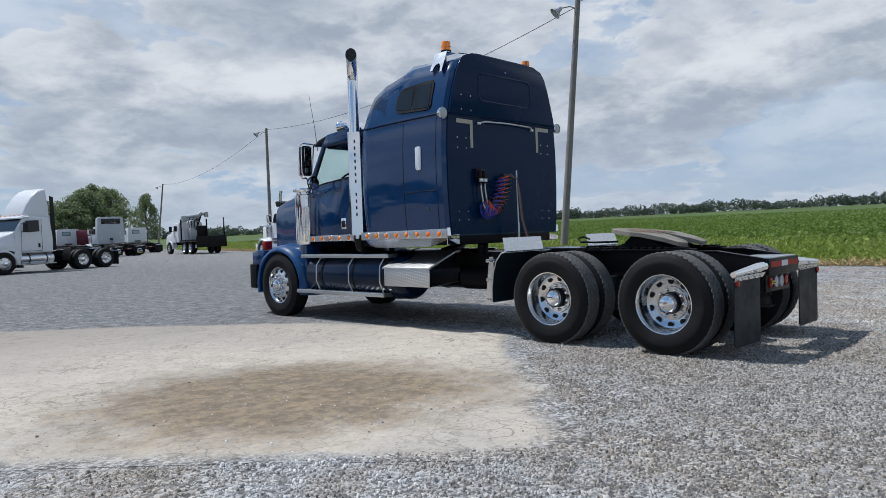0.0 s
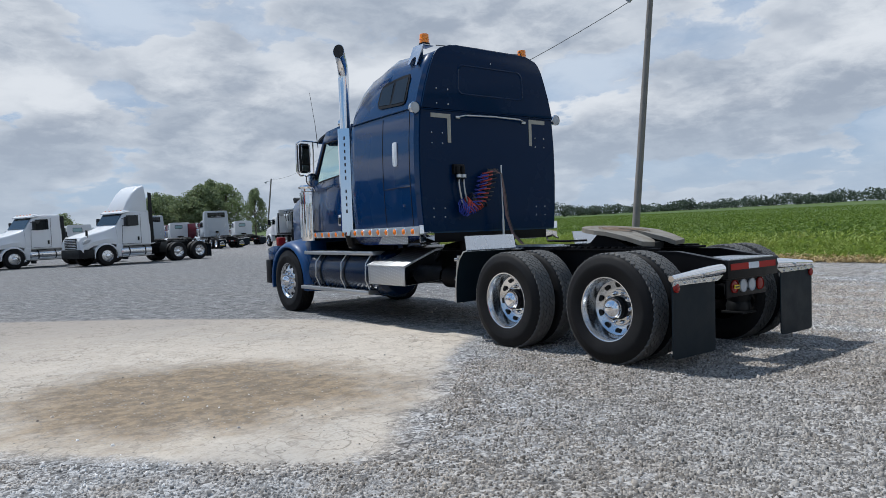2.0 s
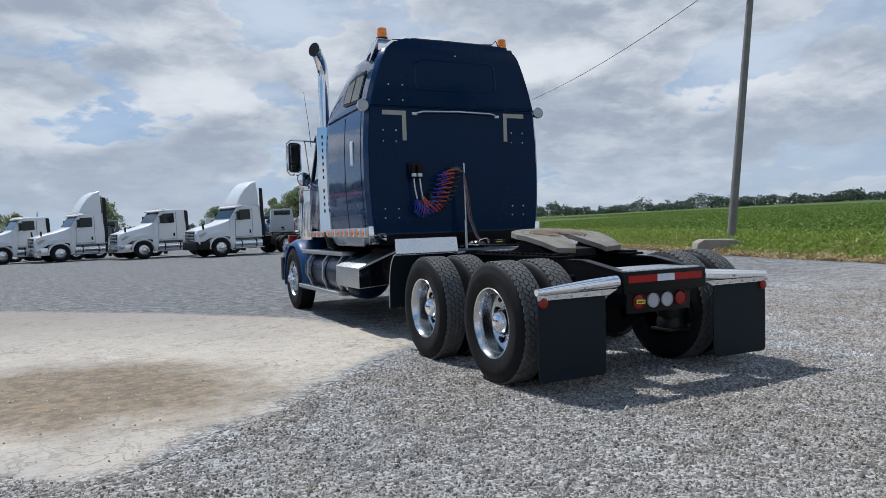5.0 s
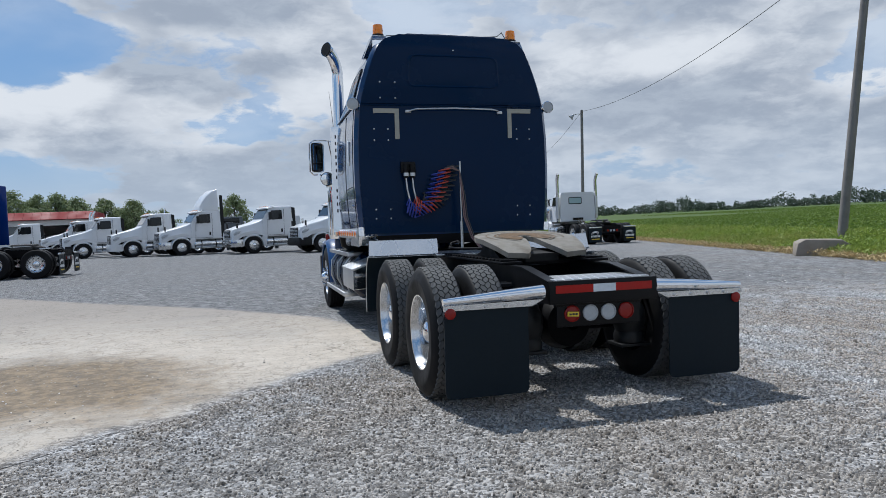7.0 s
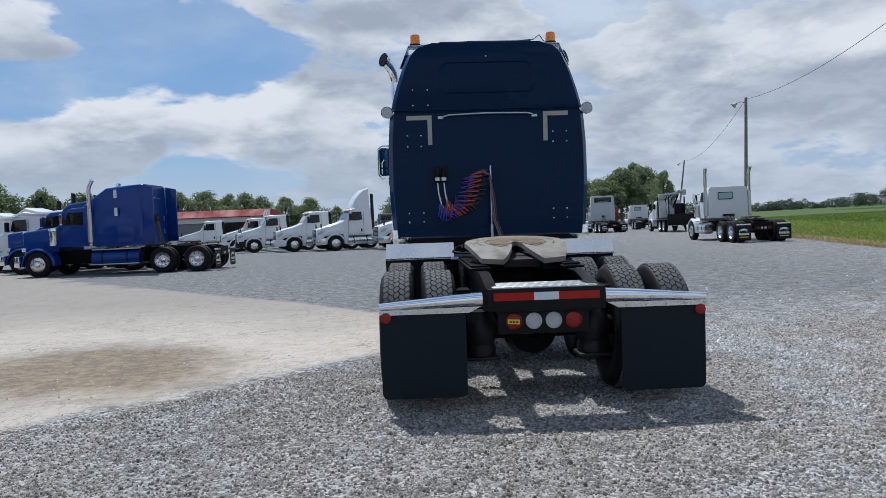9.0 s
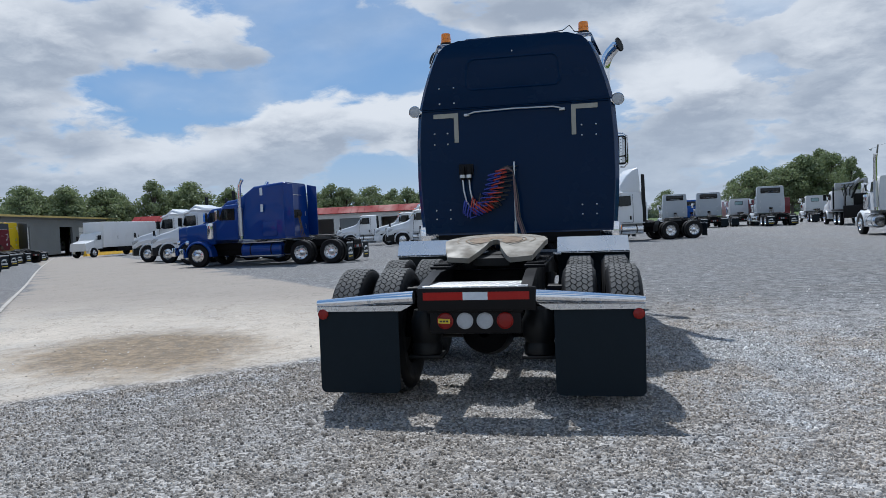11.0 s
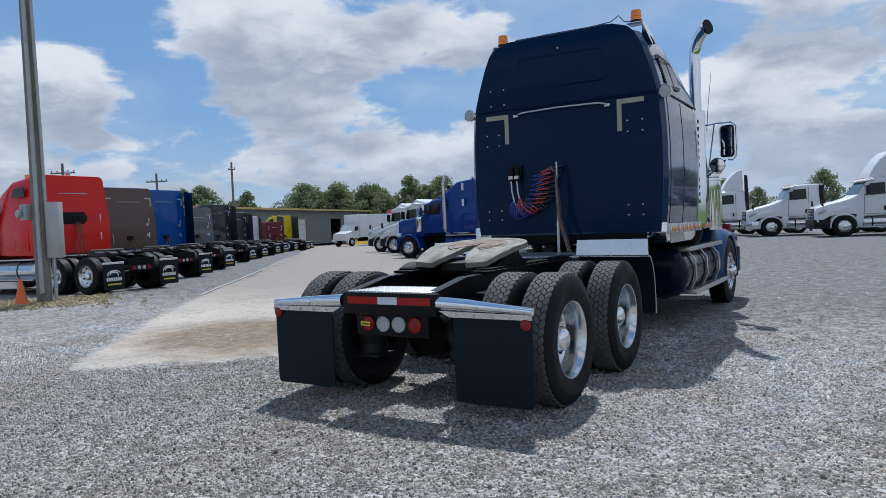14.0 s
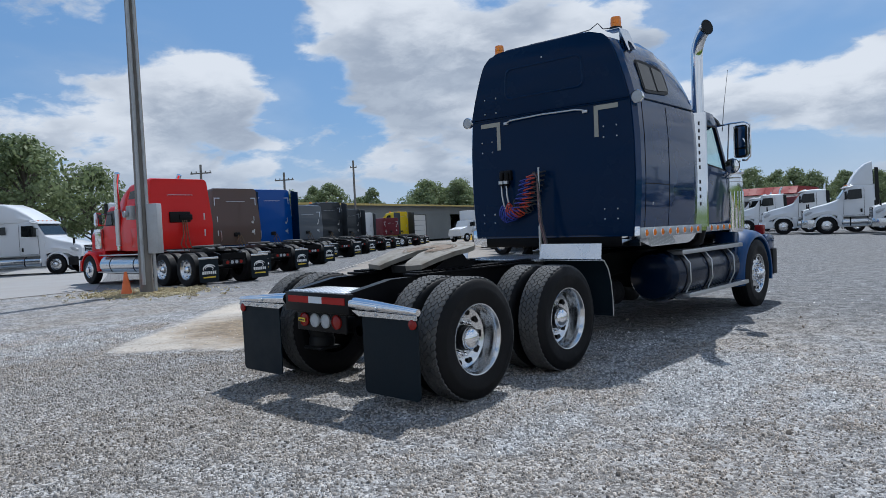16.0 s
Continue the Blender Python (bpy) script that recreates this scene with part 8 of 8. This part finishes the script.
# ---- trees ----
def tree_mesh(h, w, seed, leaf, count):
    rng = np.random.default_rng(seed)
    bm = B()
    tube(bm, [(0, 0, 0), (0.05 * h * 0.1, 0, h * 0.25), (0.0, 0.05, h * 0.55), (0.1, 0.0, h * 0.85)], [h * 0.028, h * 0.022, h * 0.014, h * 0.004], 8)
    clumps = []
    for k in range(22):
        a = k * 2.4 + rng.uniform(-0.4, 0.4)
        z = h * (0.28 + 0.62 * (k / 21) ** 0.9)
        rad = w * 0.5 * math.sin(math.pi * min(0.98, 0.22 + 0.74 * (k / 21) ** 0.9)) * rng.uniform(0.65, 1.12)
        tip = Vector((rad * math.cos(a), rad * math.sin(a), z + rng.uniform(0, 0.08) * h))
        tube(bm, [(0, 0, z * 0.75), tip * 0.55 + Vector((0, 0, z * 0.40)), tip], [h * 0.010, h * 0.007, h * 0.002], 5)
        clumps.append((tip, rng.uniform(0.75, 1.25)))
        clumps.append((tip * 0.6 + Vector((0, 0, z * 0.4 + rng.uniform(0, 0.06) * h)), rng.uniform(0.7, 1.1)))
    wood = mesh_of("trunk", bm, M_BARK)
    vs, fs = [], []
    per = count // len(clumps)
    for c, s in clumps:
        r = w * 0.145 * s
        g = rng.normal(size=(per, 3))
        g /= np.linalg.norm(g, axis=1)[:, None]
        pos = g * (rng.uniform(0.15, 1.0, per) ** 0.45)[:, None] * r * np.array([1.0, 1.0, 0.78]) + np.array(c)
        for p, d in zip(pos, g):
            u = rng.normal(size=3)
            u -= d * (u @ d) * 0.6
            u /= np.linalg.norm(u)
            v = np.cross(u, d + rng.normal(size=3) * 0.5)
            v /= np.linalg.norm(v) + 1e-6
            q = leaf * rng.uniform(0.6, 1.3)
            i = len(vs)
            vs += [tuple(p - u * q), tuple(p + v * q * 0.55), tuple(p + u * q), tuple(p - v * q * 0.55)]
            fs.append((i, i + 1, i + 2, i + 3))
    crown = bpy.data.meshes.new("crown")
    crown.from_pydata(vs, [], fs)
    crown.materials.append(M_LEAF)
    return wood, crown


KINDS = [tree_mesh(10, 8.5, 1, 0.20, 5600), tree_mesh(9, 6.0, 2, 0.18, 4400), tree_mesh(10, 9.5, 3, 0.21, 5600), tree_mesh(8, 6.5, 4, 0.18, 4400)]
TREES = [(-50.5, 14.0, 9.4), (-55.5, 12.5, 10.0), (-53, 19.5, 7.6), (-61, 16, 9.5), (-92, 75.6, 10.7), (-91, 84.5, 9.6), (-85, 93, 10.8), (-81, 97, 10.6), (-96, 62, 9.3), (-80, 21, 8.5),
         (-90, 99, 11.2), (-85, 103, 11), (-79, 106, 10.8), (-74, 111, 12), (-69, 115, 11.8), (-62, 117, 10.4), (-56, 119, 10), (-45, 124, 10.4), (-38, 126, 9.8), (-31, 128, 9.2), (-25, 136, 8.8), (-21, 146, 7.8), (-51, 121, 9.6),
         (39.8, 134.5, 9.7), (41.6, 133.9, 11.4), (51.1, 155.3, 13.5), (46.9, 135.6, 11.4), (42.6, 133.6, 10.5), (36.8, 97.7, 8),
         (35.2, 140.8, 9.9), (33.3, 137.2, 9.1), (37.1, 144.5, 9.8), (53.4, 193, 12.9), (39.3, 180.9, 9.7), (18.7, 143.8, 6.7), (-2.5, 106, 7.0), (-100, 70, 10)]
for x, y, h in [q for q in TREES[4:] if q[0] < -20]:
    for q in range(2):
        TREES.append((x + random.uniform(-5, 5), y + random.uniform(-1, 7), h * random.uniform(0.72, 0.98)))
for k, (x, y, h) in enumerate(TREES):
    wood, crown = KINDS[k % 4]
    nominal = (10, 9, 10, 8)[k % 4]
    s = h / nominal
    slim = 0.62 if k == 28 else 1.0
    t = thing("tree", on_ground(x, y, k * 67.0) @ Matrix.Diagonal((s * slim * random.uniform(0.92, 1.12), s * slim * random.uniform(0.92, 1.12), s, 1)), "green leafy tree behind the yard", "tree", "trees round the yard")
    sub("trunk", wood, t, Matrix.Identity(4))
    sub("crown", crown, t, Matrix.Identity(4))


def far_wood():
    """A line of far trees round the field, uneven in height."""
    rng = np.random.default_rng(11)
    vs, fs = [], []
    for k in range(520):
        a = radians(2 + 94 * k / 519) if k % 4 else radians(rng.uniform(2, 96))
        lump = noise.noise((a * 14, 0, 2)) + 0.6 * noise.noise((a * 40, 4, 2))
        if lump < -0.45:
            continue
        d = 470 + 30 * noise.noise((a * 5, 1, 0)) + rng.uniform(-14, 14)
        x, y = d * math.sin(a), d * math.cos(a)
        z = gz(x, y)
        h = 5.0 + 4.6 * lump + rng.uniform(-1.2, 2.6)
        w = rng.uniform(2.4, 4.6)
        m = 150
        g = rng.normal(size=(m, 3))
        g /= np.linalg.norm(g, axis=1)[:, None]
        pos = g * (rng.uniform(0.3, 1, m) ** 0.5)[:, None] * np.array([w, w, h * 0.52]) + np.array([x, y, z + h * 0.5])
        for p in pos:
            u = rng.normal(size=3)
            u /= np.linalg.norm(u)
            v = np.cross(u, rng.normal(size=3))
            v /= np.linalg.norm(v)
            q = rng.uniform(0.32, 0.7)
            i = len(vs)
            vs += [tuple(p - u * q), tuple(p + v * q * 0.7), tuple(p + u * q), tuple(p - v * q * 0.7)]
            fs.append((i, i + 1, i + 2, i + 3))
    raw("far_wood", vs, fs, M_FARLEAF, "far line of mixed trees beyond the field", "wood")


far_wood()


# ---- crop, verge, stones ----
def scatter_leaves(name, xs, ys, h, leaf, per, material, label, category, seed, upright=0.3, lift=0.0, wide=0.6):
    rng = np.random.default_rng(seed)
    n = len(xs)
    z = ground_z(xs, ys)
    px = np.repeat(xs, per) + rng.normal(0, leaf * 1.1, n * per)
    py = np.repeat(ys, per) + rng.normal(0, leaf * 1.1, n * per)
    hh = np.repeat(h, per) * rng.uniform(0.35, 1.0, n * per)
    pz_ = np.repeat(z, per) + hh + lift
    c = np.stack([px, py, pz_], 1)
    u = rng.normal(size=(n * per, 3))
    u[:, 2] = u[:, 2] * 0.4 + upright
    u /= np.linalg.norm(u, axis=1)[:, None]
    v = np.cross(u, rng.normal(size=(n * per, 3)))
    v /= np.linalg.norm(v, axis=1)[:, None]
    s = leaf * rng.uniform(0.6, 1.3, n * per)[:, None]
    quad = np.stack([c - u * s, c + v * s * wide, c + u * s, c - v * s * wide], 1).reshape(-1, 3)
    idx = np.arange(len(quad)).reshape(-1, 4)
    me_ = bpy.data.meshes.new(name)
    me_.vertices.add(len(quad))
    me_.vertices.foreach_set("co", quad.astype(np.float32).ravel())
    me_.loops.add(len(quad))
    me_.loops.foreach_set("vertex_index", idx.ravel().astype(np.int32))
    me_.polygons.add(len(idx))
    me_.polygons.foreach_set("loop_start", (np.arange(len(idx)) * 4).astype(np.int32))
    me_.update(calc_edges=True)
    me_.validate()
    me_.materials.append(material)
    return tagged(new(name, me_), label, category, "", "stuff")


rng = np.random.default_rng(5)
# rows of crop, dense near the yard and thinner far off
cx, cy = [], []
for d0, d1, row, gap in ((2.5, 25, 0.75, 0.20), (25, 60, 1.0, 0.45), (60, 130, 2.0, 1.0)):
    for d in np.arange(d0, d1, row):
        y = np.arange(-25, 95 if d0 < 60 else 190, gap)
        y = y + rng.uniform(-gap, gap, len(y)) * 0.5
        cx.append(np.interp(y, EDGE_Y, EDGE_X) + d + rng.normal(0, 0.07, len(y)))
        cy.append(y)
cx, cy = np.concatenate(cx), np.concatenate(cy)
dist = cx - np.interp(cy, EDGE_Y, EDGE_X)
scatter_leaves("crop", cx, cy, np.full(len(cx), 0.42), 0.095, 8, M_CROP, "low green crop in rows across the field", "crop", 6, 0.1)
n = 52000
vy = rng.uniform(-12, 80, n)
off = 0.45 + np.abs(rng.normal(0, 1.4, n))
vx = np.interp(vy, EDGE_Y, EDGE_X) + off
vh = np.clip(0.08 + off * 0.21, 0.08, 0.58) * rng.uniform(0.5, 1.3, n)
scatter_leaves("verge_grass", vx, vy, vh, 0.075, 6, M_GRASS, "rough green weeds and grass along the field's edge", "grass", 7, 0.9, 0.0, 0.30)
n = 19000
vy = rng.uniform(-12, 60, n)
vx = np.interp(vy, EDGE_Y, EDGE_X) + 0.1 + np.abs(rng.normal(0, 0.85, n))
scatter_leaves("straw_strip", vx, vy, rng.uniform(0.03, 0.22, n), 0.07, 6, mat("pale_straw", (0.52, 0.39, 0.19), 0.8, soil=0.3), "pale dry straw along the foot of the verge", "grass", 9, 0.6, 0.0, 0.14)
n = 900
vx, vy = PX + rng.normal(0, 1.0, n), PY + rng.normal(0, 0.7, n)
scatter_leaves("dry_grass", vx, vy, np.full(n, 0.05), 0.028, 9, mat("dry_straw", (0.50, 0.42, 0.25), 0.8, soil=0.3), "dry straw and short grass round the power pole", "grass", 8, 0.5)


def stones(name, n, area, size, material, label, seed, spread):
    """Angular stones half sunk in the yard, none on the pale road."""
    rng_ = np.random.default_rng(seed)
    x, y = rng_.uniform(area[0], area[1], n), rng_.uniform(area[2], area[3], n)
    s = size * rng_.lognormal(0, spread, n)
    edge_ = np.minimum(np.minimum(x - area[0], area[1] - x), np.minimum(y - area[2], area[3] - y))
    keep = rng_.uniform(0, 1, n) < np.clip(edge_ / 3.0, 0.0, 1.0) ** 1.3
    keep &= (x > -0.5) | (y < 1.3 + 0.95 * (x + 2.6)) | (y < -0.95 * x - 4.2) | (rng_.uniform(0, 1, n) < 0.012)
    x, y, s = x[keep], y[keep], s[keep]
    n = len(x)
    z = ground_z(x, y)
    low = np.array([(1, 0.2, -0.2), (-0.2, 1, -0.2), (-1, -0.2, -0.2), (0.2, -1, -0.2)])
    top = low * np.array([0.62, 0.62, 0]) + np.array([0, 0, 0.95])
    v = np.concatenate([low, top])[None] * rng_.uniform(0.62, 1.2, (n, 8, 1))
    v[:, 4:, :2] += rng_.uniform(-0.25, 0.25, (n, 1, 2))
    v *= s[:, None, None]
    a = rng_.uniform(0, 6.28, n)
    ca, sa = np.cos(a)[:, None], np.sin(a)[:, None]
    pts = np.stack([v[:, :, 0] * ca - v[:, :, 1] * sa + x[:, None], v[:, :, 0] * sa + v[:, :, 1] * ca + y[:, None], v[:, :, 2] + z[:, None]], 2).reshape(-1, 3)
    quad = np.array([(0, 1, 5, 4), (1, 2, 6, 5), (2, 3, 7, 6), (3, 0, 4, 7), (4, 5, 6, 7)])
    idx = (quad[None] + (np.arange(n) * 8)[:, None, None]).reshape(-1, 4)
    me_ = bpy.data.meshes.new(name)
    me_.vertices.add(len(pts))
    me_.vertices.foreach_set("co", pts.astype(np.float32).ravel())
    me_.loops.add(idx.size)
    me_.loops.foreach_set("vertex_index", idx.ravel().astype(np.int32))
    me_.polygons.add(len(idx))
    me_.polygons.foreach_set("loop_start", (np.arange(len(idx)) * 4).astype(np.int32))
    me_.update(calc_edges=True)
    me_.materials.append(material)
    tagged(new(name, me_), label, "gravel", "", "stuff")


def stone_mat():
    m, t, b = nodes_of("loose_stone")
    co = t.nodes.new("ShaderNodeTexCoord").outputs["Object"]
    geo = t.nodes.new("ShaderNodeNewGeometry")
    lone = geo.outputs["Random Per Island"]
    c = mixed(t, lone, (0.145, 0.142, 0.138), (0.81, 0.80, 0.785))
    mp = t.nodes.new("ShaderNodeMapping")  # dusty wheel tracks, as on the ground below
    mp.inputs["Rotation"].default_value, mp.inputs["Scale"].default_value = (0, 0, radians(62)), (1.0, 0.2, 1)
    t.links.new(co, mp.inputs[0])
    dust = mixed(t, lone, (0.125, 0.102, 0.080), (0.54, 0.455, 0.37))
    c = mixed(t, ranged(t, link_noise(t, 0.75, 5, 0.6, mp.outputs[0]), 0.44, 0.60, 0.0, 0.80), c, dust)
    c = mixed(t, ranged(t, link_noise(t, 0.55, 7, 0.70, co), 0.45, 0.58, 0.0, 0.75), c, dust)
    c = mixed(t, ranged(t, link_noise(t, 0.9, 6, 0.72, co), 0.54, 0.66, 0.0, 0.55), c, mixed(t, lone, (0.06, 0.06, 0.062), (0.30, 0.30, 0.305)))
    far_ = t.nodes.new("ShaderNodeVectorMath")
    far_.operation = "DISTANCE"
    t.links.new(co, far_.inputs[0])
    far_.inputs[1].default_value = (-1.6, -1.5, 0.0)
    reach = t.nodes.new("ShaderNodeMath")
    reach.operation = "MULTIPLY_ADD"
    reach.inputs[1].default_value = 4.5
    t.links.new(link_noise(t, 0.8, 8, 0.75, co), reach.inputs[0])
    t.links.new(far_.outputs["Value"], reach.inputs[2])
    c = mixed(t, ranged(t, reach.outputs[0], 4.0, 7.2, 0.80, 0.0), c, mixed(t, lone, (0.09, 0.078, 0.066), (0.37, 0.335, 0.29)))
    t.links.new(c, b.inputs["Base Color"])
    b.inputs["Roughness"].default_value = 0.85
    b.inputs["Specular IOR Level"].default_value = 0.3
    return m


M_STONE = stone_mat()
stones("loose_gravel", 235000, (-8.0, 9.0, -6.0, 5.0), 0.0086, M_STONE, "loose angular grey gravel stones", 21, 0.28)
stones("coarse_gravel", 3500, (-9, 11, -6, 10), 0.014, M_STONE, "coarser loose stones on the yard", 22, 0.25)
